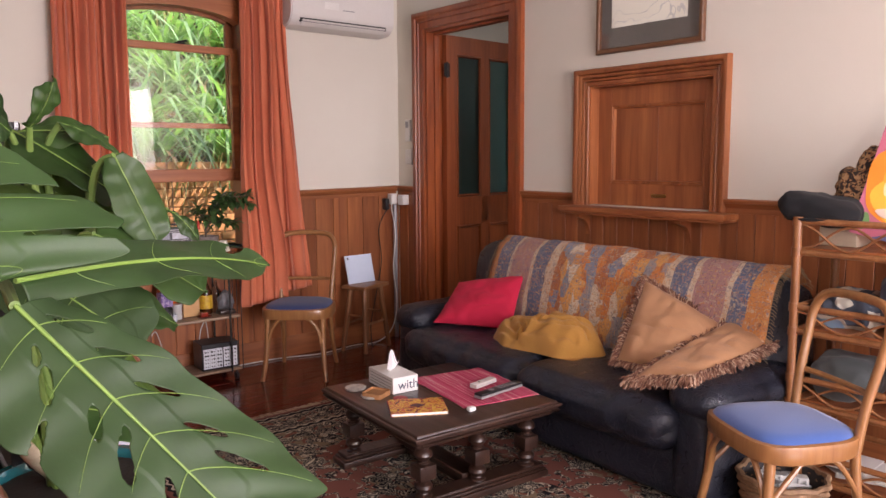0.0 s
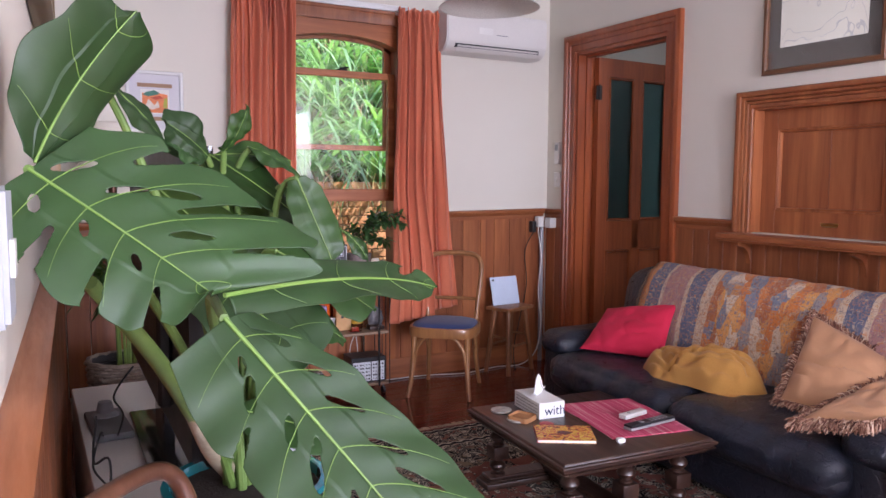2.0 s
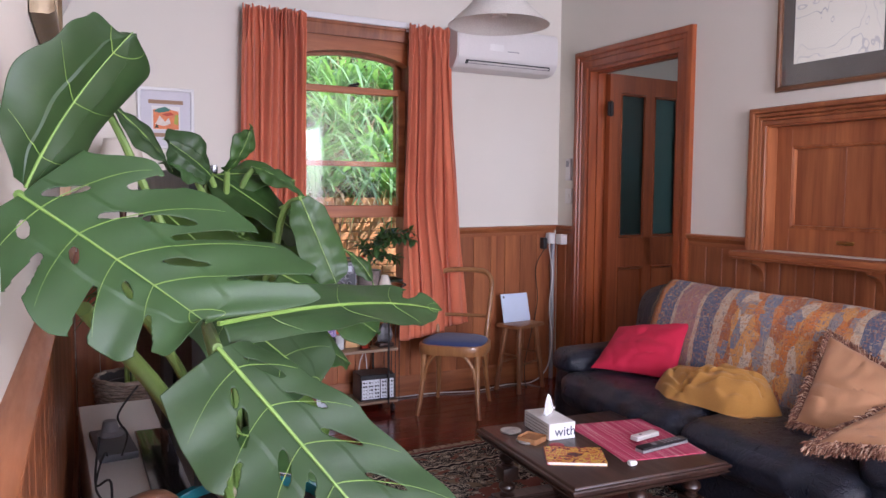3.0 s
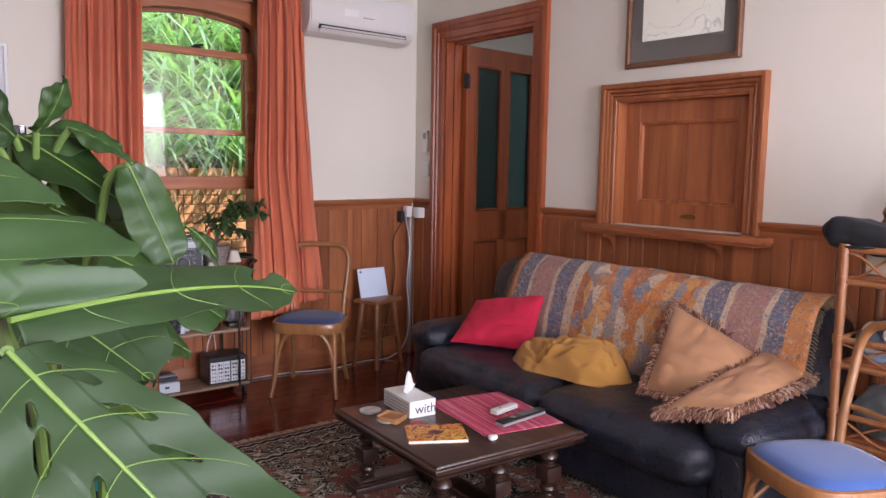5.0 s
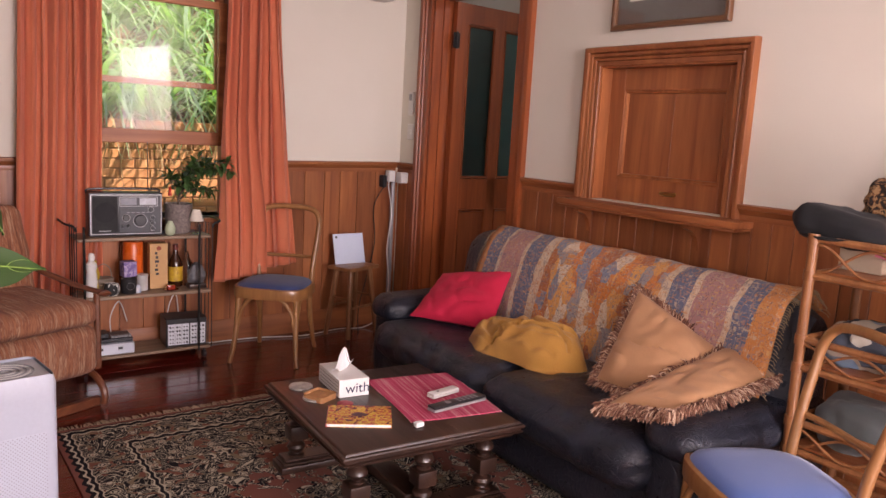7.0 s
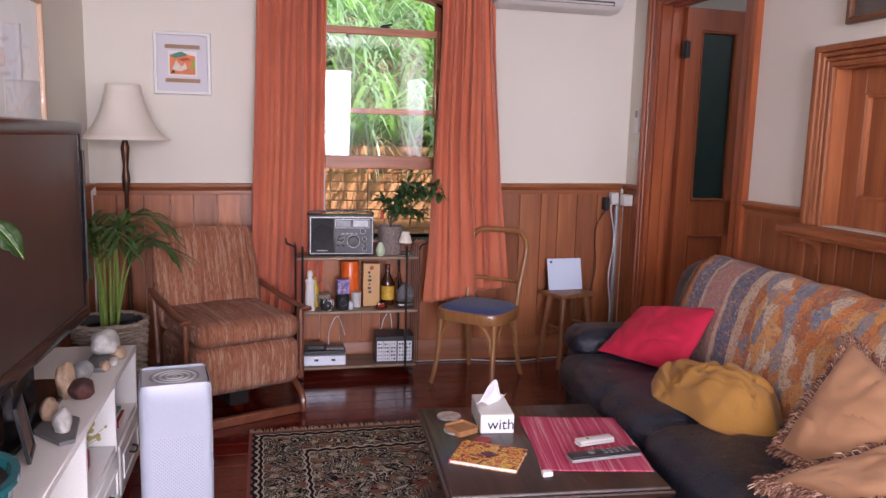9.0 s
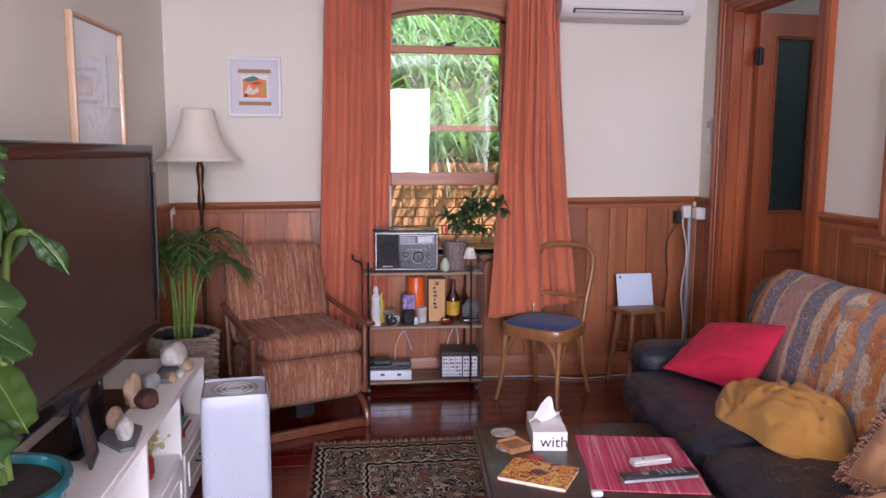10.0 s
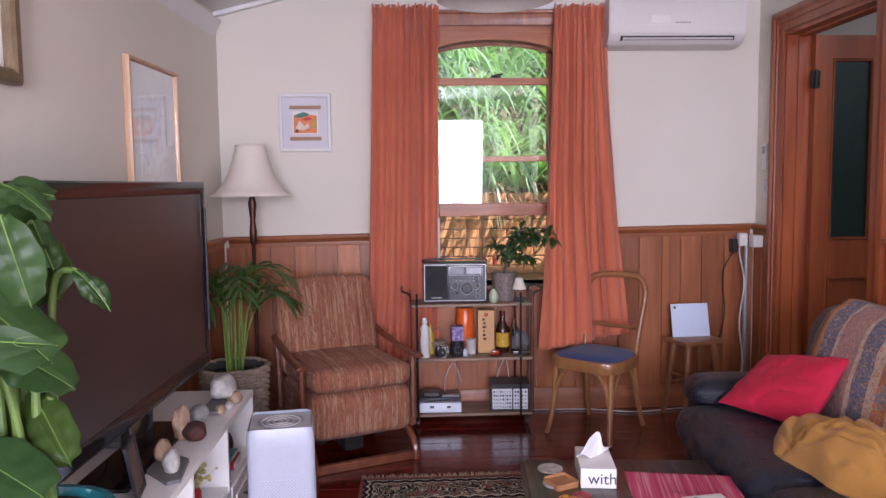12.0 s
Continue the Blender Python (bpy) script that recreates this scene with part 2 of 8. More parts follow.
def slab(name, mat_, boxes, label, category="wall"):
    bm = B()
    for b in boxes:
        bx(bm, *b)
    ob = part(name, bm, mat_, None, "", False)
    return tagged(ob, label, category, "", "structure")


# window opening x -2.10..-1.21, z 0.80..2.46
wall_north = slab("wall_north", PAINT, [(-3.75, 0, -0.1, -2.10, 0.24, 3.3), (-1.21, 0, -0.1, 1.9, 0.24, 3.3), (-2.10, 0, -0.1, -1.21, 0.24, 0.80), (-2.10, 0, 2.46, -1.21, 0.24, 3.3)],
                  "off-white plastered window wall above a timber dado")
# door opening y -1.216..-0.338, z to 2.29; hatch opening y -2.637..-1.862, z 1.10..1.772
wall_east = slab("wall_east", PAINT, [(0, -0.338, -0.1, 0.15, 0, 3.3), (0, -1.216, 2.29, 0.15, -0.338, 3.3), (0, -1.862, -0.1, 0.15, -1.216, 3.3),
                                      (0, -2.637, -0.1, 0.15, -1.862, 1.10), (0, -2.637, 1.772, 0.15, -1.862, 3.3), (0, -5.20, -0.1, 0.15, -2.637, 3.3),
                                      (0, -7.60, -0.1, 0.15, -5.20, 0.42), (0, -7.60, 2.4, 0.15, -5.20, 3.3), (0, -9.0, -0.1, 0.15, -7.60, 3.3)],
                 "cream plastered wall with a door and a serving hatch")
bm = B()
for y0, y1, z0, z1 in ((-5.25, 0, -0.1, 3.3), (-6.25, -5.25, -0.1, 0.95), (-6.25, -5.25, 2.4, 3.3), (-9.1, -6.25, -0.1, 3.3)):
    extrude_poly(bm, [(y0, z0), (y1, z0), (y1, z1), (y0, z1)], WEST, 0, -0.2)
wall_west = tagged(part("wall_west", bm, PAINT, None, "", False), "pale grey-white plastered wall behind the television", "wall", "", "structure")
wall_south = slab("wall_south", PAINT, [(-3.95, -9.1, -0.1, -3.1, -8.9, 3.3), (-0.83, -9.1, -0.1, 0.15, -8.9, 3.3), (-3.1, -9.1, -0.1, -0.83, -8.9, 0.8), (-3.1, -9.1, 2.6, -0.83, -8.9, 3.3)],
                  "off-white plastered wall with a wide window")
# coved ceiling: rises from the west wall, then flat
bm = B()
extrude_poly(bm, [(-3.80, 2.36), (-1.35, 2.97), (0.15, 2.97), (0.15, 3.05), (-1.37, 3.05), (-3.80, 2.44)], lambda u, v, w: Vector((u, w, v)), -9.0, 0.0)
for k in range(16):
    y = -0.42 - 0.56 * k
    extrude_poly(bm, [(-3.80, 2.345), (-1.35, 2.955), (-1.35, 2.965), (-3.80, 2.355)], lambda u, v, w: Vector((u, w, v)), y - 0.02, y + 0.02)
for a, b in ((-0.045, -0.002),):
    extrude_poly(bm, [(-3.70, 2.36), (-1.35, 2.945), (0.0, 2.945), (0.0, 2.972), (-1.36, 2.972), (-3.70, 2.392)], lambda u, v, w: Vector((u, w, v)), a, b)
ceiling = tagged(part("ceiling", bm, WHITE, None, "", False), "white boarded ceiling sloping down to the west wall", "ceiling", "", "structure")
bm = B()
for y0, y1 in ((-8.9, -0.045),):
    bmv = [WEST(y, z, w) for y in (y0, y1) for z, w in ((2.33, 0.001), (2.40, 0.001), (2.425, 0.045))]
    q = [bm.verts.new(v) for v in bmv]
    bm.faces.new((q[0], q[1], q[4], q[3])), bm.faces.new((q[1], q[2], q[5], q[4])), bm.faces.new((q[2], q[0], q[3], q[5]))
    bm.faces.new(q[:3]), bm.faces.new(q[3:])
tagged(part("trim", bm, WHITE, None, "", False), "white painted scotia along the ceiling edge", "trim", "", "structure")

# floor: a dark bed, the boards are laid at the end of the file
floor = slab("floor", plain("floor_bed", (0.03, 0.008, 0.004), 0.6), [(-3.9, -9.0, -0.12, 0.15, 0.02, -0.02), (0.15, -3.2, -0.12, 1.9, 0.02, -0.02)], "dark red polished timber floorboards", "floor")

# hallway beyond the door
hall = slab("wall_hall", plain("hall_paint", (0.50, 0.50, 0.44), 0.7), [(1.75, -3.2, -0.1, 1.9, 0.0, 3.0), (0.15, -3.2, -0.1, 1.75, -3.05, 3.0)], "grey-green plastered hallway wall")
slab("ceiling_hall", WHITE, [(0.15, -3.2, 2.86, 1.9, 0.0, 2.95)], "white hallway ceiling", "ceiling")
# unseen lamp added under the closed ceiling to brighten the hallway
window_light("hall_fill_light", (0.95, -2.2, 2.8), (0.95, -1.9, 0), 0.8, 0.8, 5, (0.95, 0.97, 1.0))


# ---- dado: boards, cap and skirting ----
def z_cap(x):
    return 1.168 + 0.0115 * x                        # the old cap runs a little out of level


def moulding(bm, f, u0, u1, prof, lift0=0.0, lift1=0.0, n=1):
    a = [bm.verts.new(f(u0, v + lift0, w)) for w, v in prof]
    b = [bm.verts.new(f(u1, v + lift1, w)) for w, v in prof]
    k = len(prof)
    for i in range(k):
        bm.faces.new((a[i], a[(i + 1) % k], b[(i + 1) % k], b[i]))
    bm.faces.new(a[::-1])
    bm.faces.new(b)
    return bm


CAP = [(0.0, -0.075), (0.012, -0.075), (0.016, -0.058), (0.014, -0.045), (0.028, -0.03), (0.032, -0.022), (0.040, -0.02), (0.042, -0.004), (0.034, 0.0), (0.0, 0.0)]
SKIRT = [(0.0, 0.0), (0.026, 0.0), (0.026, 0.12), (0.018, 0.14), (0.0, 0.148)]
bm = B()
for u0, u1 in ((-3.30, -2.16), (-1.15, -0.04)):
    moulding(bm, NORTH, u0, u1, CAP, z_cap(u0), z_cap(u1))
tagged(part("dado_rail_north", bm, RIMU_X), "varnished timber dado rail on the window wall", "dado rail", "", "structure")
bm = B()
for u0, u1 in ((-1.77, -1.335), (-8.9, -2.73), (-0.225, 0.0)):
    moulding(bm, EAST, u0, u1, CAP, 1.166, 1.166)
tagged(part("dado_rail_east", bm, RIMU_Y), "varnished timber dado rail on the sofa wall", "dado rail", "", "structure")
bm = B()
moulding(bm, WEST, -8.9, -0.04, CAP, 1.145, 1.13)
tagged(part("dado_rail_west", bm, RIMU_Y), "dark varnished timber dado rail behind the television", "dado rail", "", "structure")
bm = B()
moulding(bm, NORTH, -3.3, -0.02, SKIRT)
tagged(part("baseboard_north", bm, RIMU_X), "dark varnished skirting under the window", "baseboard", "", "structure")
bm = B()
for u0, u1 in ((-8.9, -1.335), (-0.225, -0.02)):
    moulding(bm, EAST, u0, u1, SKIRT)
tagged(part("baseboard_east", bm, RIMU_Y), "dark varnished skirting behind the sofa", "baseboard", "", "structure")
bm = B()
moulding(bm, WEST, -8.9, -0.03, SKIRT)
tagged(part("baseboard_west", bm, RIMU_Y), "dark varnished skirting behind the television unit", "baseboard", "", "structure")

# ---- door 1 ----
ARCH = [(0.0, 0.0), (0.0, 0.016), (0.006, 0.022), (0.045, 0.022), (0.05, 0.03), (0.058, 0.026), (0.075, 0.026), (0.082, 0.036), (0.105, 0.04), (0.118, 0.034), (0.118, 0.0)]
door = shell("door_1", "open panelled timber door with blue-green glass in its upper half", "door")
bm = B()
ring(bm, -1.216, -0.338, 0.0, 2.29, ARCH, EAST, False)
part("door_architrave", bm, REDWOOD_Z, door, "moulded varnished architrave")
bm = B()
ring(bm, -1.216 + 0.022, -0.338 - 0.022, 0.0, 2.268, [(0.0, 0.004), (0.022, 0.004), (0.022, -0.154), (0.0, -0.154)], EAST, False)
ring(bm, -1.216 + 0.034, -0.338 - 0.034, 0.0, 2.256, [(0.0, -0.06), (0.012, -0.06), (0.012, -0.10), (0.0, -0.10)], EAST, False)
part("door_jamb", bm, REDWOOD_Z, door)
leaf = thing("door_leaf", "", "", (0.128, -0.392, 0.008), 0)
leaf.parent = door

LW, LH, LT = 0.80, 2.25, 0.042
LEAF = lambda u, v, w: Vector((u, -LT / 2 - w, v))
LEAFB = lambda u, v, w: Vector((u, LT / 2 + w, v))
leaf.matrix_basis = pose(0.135, -0.392, 0.008, 0, 0, 3.5)
panels = [(0.105, 0.365, 1.075, 2.12), (0.445, 0.705, 1.075, 2.12), (0.105, 0.365, 0.24, 0.86), (0.445, 0.705, 0.24, 0.86)]
bm = B()
h = LT / 2
for x0, x1, z0, z1 in ((0, 0.105, 0, LH), (0.705, LW, 0, LH), (0.365, 0.445, 0.24, 2.12), (0.105, 0.705, 0, 0.24), (0.105, 0.705, 0.86, 1.075), (0.105, 0.705, 2.12, LH)):
    bx(bm, x0, -h, z0, x1, h, z1)
part("door_frame", bm, REDWOOD_Z, leaf, "", False)
BEAD = [(0.0, -0.012), (0.0, -0.002), (-0.006, 0.006), (-0.014, 0.004), (-0.02, -0.012)]
DOORGLASS = glass("blue_green_patterned_glass", (0.10, 0.26, 0.27), 0.35)
for i, (x0, x1, z0, z1) in enumerate(panels):
    bm = B()
    ring(bm, x0, x1, z0, z1, BEAD, LEAF)
    ring(bm, x0, x1, z0, z1, BEAD, LEAFB)
    part("panel_bead", bm, REDWOOD_Z, leaf)
    bm = B()
    bx(bm, x0 + 0.002, -0.004 if i < 2 else -0.009, z0 + 0.002, x1 - 0.002, 0.004 if i < 2 else 0.009, z1 - 0.002)
    part("glass_pane" if i < 2 else "door_panel", bm, DOORGLASS if i < 2 else REDWOOD_Z, leaf, "dark blue-green glass" if i < 2 else "", False)
BRASS = plain("worn_brass", (0.50, 0.34, 0.12), 0.32, (0.30, 0.19, 0.07), 30, 200, 0.05, 1.0)
IRON = plain("black_iron", (0.02, 0.02, 0.02), 0.45, (0.035, 0.03, 0.028), 20, 150, 0.1, 0.6)
bm = B()
for s in (-1, 1):
    lathe(bm, [(0.028, 0.0), (0.028, 0.006), (0.01, 0.008), (0.01, 0.04), (0.022, 0.045), (0.028, 0.06), (0.02, 0.075), (0.0, 0.078)], 16)
    for v in bm.verts:
        if not v.tag:
            v.co = Vector((0.752 + v.co.x, s * (LT / 2 + v.co.z), 1.0 + v.co.y))
            v.tag = True
part("door_knob", bm, BRASS, leaf, "round brass knob")
for z in (0.25, 2.0):
    bm = B()
    bx(bm, -0.028, -0.03, z - 0.05, 0.028, -0.0225, z + 0.05, 0.002)
    tube(bm, [(-0.002, -0.034, z - 0.055), (-0.002, -0.034, z + 0.055)], 0.008, 10)
    part("hinge", bm, IRON, leaf, "dark steel hinge")

# ---- serving hatch ----
hatch = shell("serving_hatch", "closed varnished timber serving hatch with a moulded surround and a shelf", "serving hatch")
bm = B()
HARCH = [(0.0, 0.0), (0.0, 0.014), (0.004, 0.018), (0.022, 0.018), (0.025, 0.013), (0.028, 0.022), (0.036, 0.026), (0.042, 0.022), (0.044, 0.016), (0.048, 0.028), (0.060, 0.032), (0.064, 0.026), (0.068, 0.040), (0.080, 0.046), (0.090, 0.044), (0.094, 0.036), (0.094, 0.0)]
ring(bm, -2.637, -1.862, 1.098, 1.772, HARCH, EAST, False)
part("hatch_architrave", bm, RIMU_Z, hatch)
bm = B()
ring(bm, -2.637 + 0.006, -1.862 - 0.006, 1.098, 1.772 - 0.006, [(0.0, 0.004), (0.006, 0.004), (0.006, -0.14), (0.0, -0.14)], EAST, False)
part("hatch_lining", bm, RIMU_Z, hatch)
bm = B()
px0, px1, pz0, pz1 = -2.556, -1.958, 1.222, 1.662
for a, b, c, d in ((-2.630, px0, 1.10, 1.765), (px1, -1.869, 1.10, 1.765), (px0, px1, 1.10, pz0), (px0, px1, pz1, 1.765)):
    bx(bm, 0.070, a, c, 0.10, b, d, 0.0015)
shutter = part("shutter", bm, RIMU_Z, hatch, "sliding panelled shutter", False)
bm = B()
ring(bm, px0, px1, pz0, pz1, [(0.0, -0.098), (0.0, -0.068), (-0.005, -0.067), (-0.007, -0.074), (-0.010, -0.074), (-0.012, -0.071), (-0.018, -0.075), (-0.020, -0.090), (-0.020, -0.098)], EAST)
part("panel_bead", bm, RIMU_Z, shutter)
for a, b in ((px0, (px0 + px1) / 2 - 0.0012), ((px0 + px1) / 2 + 0.0012, px1)):
    bm = B()
    bx(bm, 0.091, a, pz0, 0.099, b, pz1, 0.001)
    part("shutter_board", bm, RIMU_Z, shutter, "", False)
bm = B()
surface(bm, lambda u, v: Vector((0.069 - 0.02 * math.sin(math.pi * v) * math.sin(math.pi * u) ** 0.5, -2.285 + 0.046 * math.cos(math.pi * u), 1.157 + 0.022 * (v - 0.35) * math.sin(math.pi * u) ** 0.7)), 16, 6)
bx(bm, 0.066, -2.334, 1.163, 0.0695, -2.236, 1.171, 0.001)
part("cup_pull", bm, BRASS, shutter, "worn brass cup pull")
bm = B()
bx(bm, -0.150, -2.80, 1.066, 0.10, -1.755, 1.096, 0.006, 2)
bx(bm, -0.140, -2.79, 1.052, -0.001, -1.765, 1.066, 0.003)
part("hatch_shelf", bm, RIMU_Y, hatch, "varnished shelf with a moulded edge")
for y in (-1.87, -2.53):
    bm = B()
    pts = [(0.0, 1.052), (-0.115, 1.052), (-0.115, 1.035)] + [(-0.105 + 0.09 * math.sin(a), 1.03 - 0.10 * (1 - math.cos(a))) for a in (0.2, 0.5, 0.8, 1.1, 1.4)] + [(-0.012, 0.915), (0.0, 0.905)]
    extrude_poly(bm, [(-x, z) for x, z in pts], lambda u, v, w: Vector((-u, w, v)), y - 0.014, y + 0.014)
    part("shelf_bracket", bm, RIMU_Z, hatch, "", False)
# a strip of pale card on the shelf
PAPER = plain("white_paper", (0.78, 0.77, 0.74), 0.8, (0.72, 0.71, 0.68), 8, 200, 0.05)
bm = B()
bx(bm, -0.012, -2.53, 1.0965, 0.028, -2.29, 1.0995, 0.001)
tagged(part("paper_strip", bm, PAPER), "strip of white card on the hatch shelf", "paper")

# ---- window 1 ----
window = shell("window_1", "varnished timber sash window with its lower sash raised", "window")
X0, X1 = -2.10, -1.21
bm = B()
for a, b in ((X0, X0 + 0.05), (X1 - 0.05, X1)):
    bx(bm, a, 0.0, 0.80, b, 0.2, 2.46)
bx(bm, X0 + 0.05, 0.10, 2.40, X1 - 0.05, 0.2, 2.46)
part("window_frame", bm, RIMU_Z, window, "", False)


def arch(x, lo, hi):
    k = (x - (X0 + X1) / 2) / ((X1 - X0) / 2 - 0.05)
    return lo + (hi - lo) * math.sqrt(max(0.0, 1 - 0.92 * k * k)) if abs(k) <= 1 else lo


def arched(bm, lo, hi, top, y0, y1):
    n = 24
    xs = [X0 + 0.05 + (X1 - X0 - 0.10) * i / n for i in range(n + 1)]
    return extrude_poly(bm, [(x, arch(x, lo, hi)) for x in xs] + [(xs[-1], top), (xs[0], top)], NORTH, -y0, -y1)


bm = B()
arched(bm, 2.215, 2.318, 2.46, 0.012, 0.10)
part("arched_head", bm, RIMU_X, window, "arched head board", False)
bm = B()
ring(bm, X0 + 0.06, X1 - 0.06, 0.80, 2.40, [(0.0, 0.0), (0.0, 0.014), (0.03, 0.018), (0.05, 0.024), (0.065, 0.024), (0.075, 0.034), (0.10, 0.038), (0.115, 0.03), (0.115, 0.0)], NORTH, False)
part("window_architrave", bm, RIMU_Z, window, "moulded varnished architrave")
bm = B()
bx(bm, X0 - 0.02, -0.05, 2.485, X1 + 0.02, -0.036, 2.525, 0.004)
part("curtain_track", bm, WHITE, window, "pale curtain track")
bm = B()
for x0, x1, z0, z1 in ((X0 + 0.05, X0 + 0.10, 1.575, 2.39), (X1 - 0.10, X1 - 0.05, 1.575, 2.39), (X0 + 0.10, X1 - 0.10, 1.575, 1.61)):
    bx(bm, x0, 0.115, z0, x1, 0.15, z1, 0.003)
arched(bm, 2.20, 2.30, 2.39, 0.115, 0.15)
part("upper_sash", bm, RIMU_Z, window)
bm = B()
for x0, x1, z0, z1 in ((X0 + 0.05, X0 + 0.10, 1.234, 2.092), (X1 - 0.10, X1 - 0.05, 1.234, 2.092), (X0 + 0.10, X1 - 0.10, 1.234, 1.315), (X0 + 0.10, X1 - 0.10, 2.048, 2.092)):
    bx(bm, x0, 0.05, z0, x1, 0.09, z1, 0.003)
lower = part("lower_sash", bm, RIMU_X, window, "raised lower sash")
bm = B()
bx(bm, -1.67, 0.03, 2.092, -1.61, 0.06, 2.10, 0.002)
tube(bm, [(-1.66, 0.045, 2.102), (-1.60, 0.03, 2.112)], 0.006, 8)
part("sash_catch", bm, IRON, lower, "dark sash catch")
bm = B()
bx(bm, X0 + 0.095, 0.13, 1.60, X1 - 0.095, 0.134, 2.37)
pane_of_glass(part("pane", bm, GLASS, window, "", False))
bm = B()
bx(bm, X0 + 0.095, 0.068, 1.31, X1 - 0.095, 0.072, 2.053)
pane_of_glass(part("pane", bm, GLASS, window, "", False))
bm = B()
bx(bm, X0 - 0.04, -0.075, 0.772, X1 + 0.04, 0.05, 0.80, 0.008, 2)
bx(bm, X0, 0.05, 0.76, X1, 0.30, 0.80)
part("window_sill", bm, RIMU_X, window)
bm = B()
tube(bm, [(-1.735, 0.04, 1.24), (-1.735, 0.035, 0.81)], 0.0028, 6)
tagged(part("pull_cord", bm, plain("cord", (0.12, 0.09, 0.07), 0.8), window, "thin dark sash cord"), "")
bm = B()
bx(bm, X0 + 0.055, 0.004, 0.805, X0 + 0.098, 0.03, 1.23, 0.004)
part("white_strip", bm, WHITE, window, "narrow white strip")

# windows behind the walker
w2 = shell("window_2", "wide white-framed window in the south wall", "window")
bm = B()
ring(bm, -3.1, -0.83, 0.8, 2.6, [(0.0, -0.2), (0.0, 0.02), (-0.05, 0.02), (-0.05, -0.2)], lambda u, v, w: Vector((u, -8.9 + w, v)))
for x in (-2.38, -1.72, -1.24):
    bx(bm, x - 0.012, -8.84, 0.85, x + 0.012, -8.81, 2.55)
bx(bm, -3.05, -8.84, 1.60, -0.88, -8.81, 1.63)
part("window_frame", bm, WHITE, w2)
w3 = shell("window_3", "tall white-framed window in the west wall", "window")
bm = B()
ring(bm, -6.25, -5.25, 0.95, 2.4, [(0.0, -0.2), (0.0, 0.02), (-0.05, 0.02), (-0.05, -0.2)], WEST)
part("window_frame", bm, WHITE, w3)

# unseen window, added so that its lamp can lift the west wall
w4 = shell("added_window_4", "wide low white-framed window added unseen in the east wall", "window")
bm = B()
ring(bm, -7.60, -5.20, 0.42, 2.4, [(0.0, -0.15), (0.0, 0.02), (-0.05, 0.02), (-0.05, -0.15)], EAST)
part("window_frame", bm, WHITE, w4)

# ---- heat pump ----
ac = thing("air_conditioner", "white wall-mounted air conditioner with a dark outlet slot", "air conditioner", (-0.588, 0, 2.243))
ACW = plain("white_plastic", (0.70, 0.68, 0.65), 0.35, (0.67, 0.65, 0.62), 3, 100, 0.02)
sec = [(0.0, 0.0), (0.12, 0.0), (0.165, 0.012), (0.20, 0.05), (0.212, 0.09), (0.212, 0.25), (0.195, 0.275), (0.16, 0.285), (0.0, 0.285)]
bm = B()
extrude_poly(bm, sec, lambda u, v, w: Vector((w, -u - 0.001, v)), -0.41, 0.41)
bmesh.ops.bevel(bm, geom=[e for e in bm.edges if abs(abs(e.verts[0].co.x) - 0.41) < 1e-4 and abs(abs(e.verts[1].co.x) - 0.41) < 1e-4], offset=0.008, segments=2, affect="EDGES")
part("casing", bm, ACW, ac)
bm = B()
bx(bm, -0.34, -0.205, 0.0275, 0.34, -0.165, 0.052)
part("outlet", bm, plain("dark_slot", (0.03, 0.03, 0.032), 0.6), ac, "dark outlet slot", False)
bm = B()
q = [bm.verts.new(p) for p in ((-0.33, -0.175, 0.006), (0.33, -0.175, 0.006), (0.33, -0.212, 0.036), (-0.33, -0.212, 0.036), (-0.33, -0.175, 0.011), (0.33, -0.175, 0.011), (0.33, -0.215, 0.041), (-0.33, -0.215, 0.041))]
for f in ((0, 1, 2, 3), (4, 5, 6, 7), (0, 1, 5, 4), (1, 2, 6, 5), (2, 3, 7, 6), (3, 0, 4, 7)):
    bm.faces.new([q[i] for i in f])
part("louvre", bm, ACW, ac, "", False)
GREYP = plain("grey_plastic", (0.30, 0.30, 0.31), 0.5)
bm = B()
bx(bm, -0.02, -0.2135, 0.125, 0.075, -0.2118, 0.131)
part("badge", bm, GREYP, ac, "", False)
bm = B()
bx(bm, -0.16, -0.2132, 0.125, -0.05, -0.2118, 0.170)
part("sticker", bm, PAPER, ac, "pale sticker", False)

# ---- pictures ----
MATW = plain("pale_mount", (0.62, 0.61, 0.65), 0.8, (0.59, 0.58, 0.62))


def blotch(name, stops, scale, source="Object", stretch=(1, 1, 1), detail=2.0, rough=0.7, distort=0.6):
    m, t, bs = nodes_of(name)
    v = coords(t, stretch, (0, 0, 0), source)
    n = noise_of(t, v, scale, detail, 0.5, distort)
    t.links.new(ramp(t, n, stops, "CONSTANT"), bs.inputs["Base Color"])
    bs.inputs["Roughness"].default_value = rough
    return m


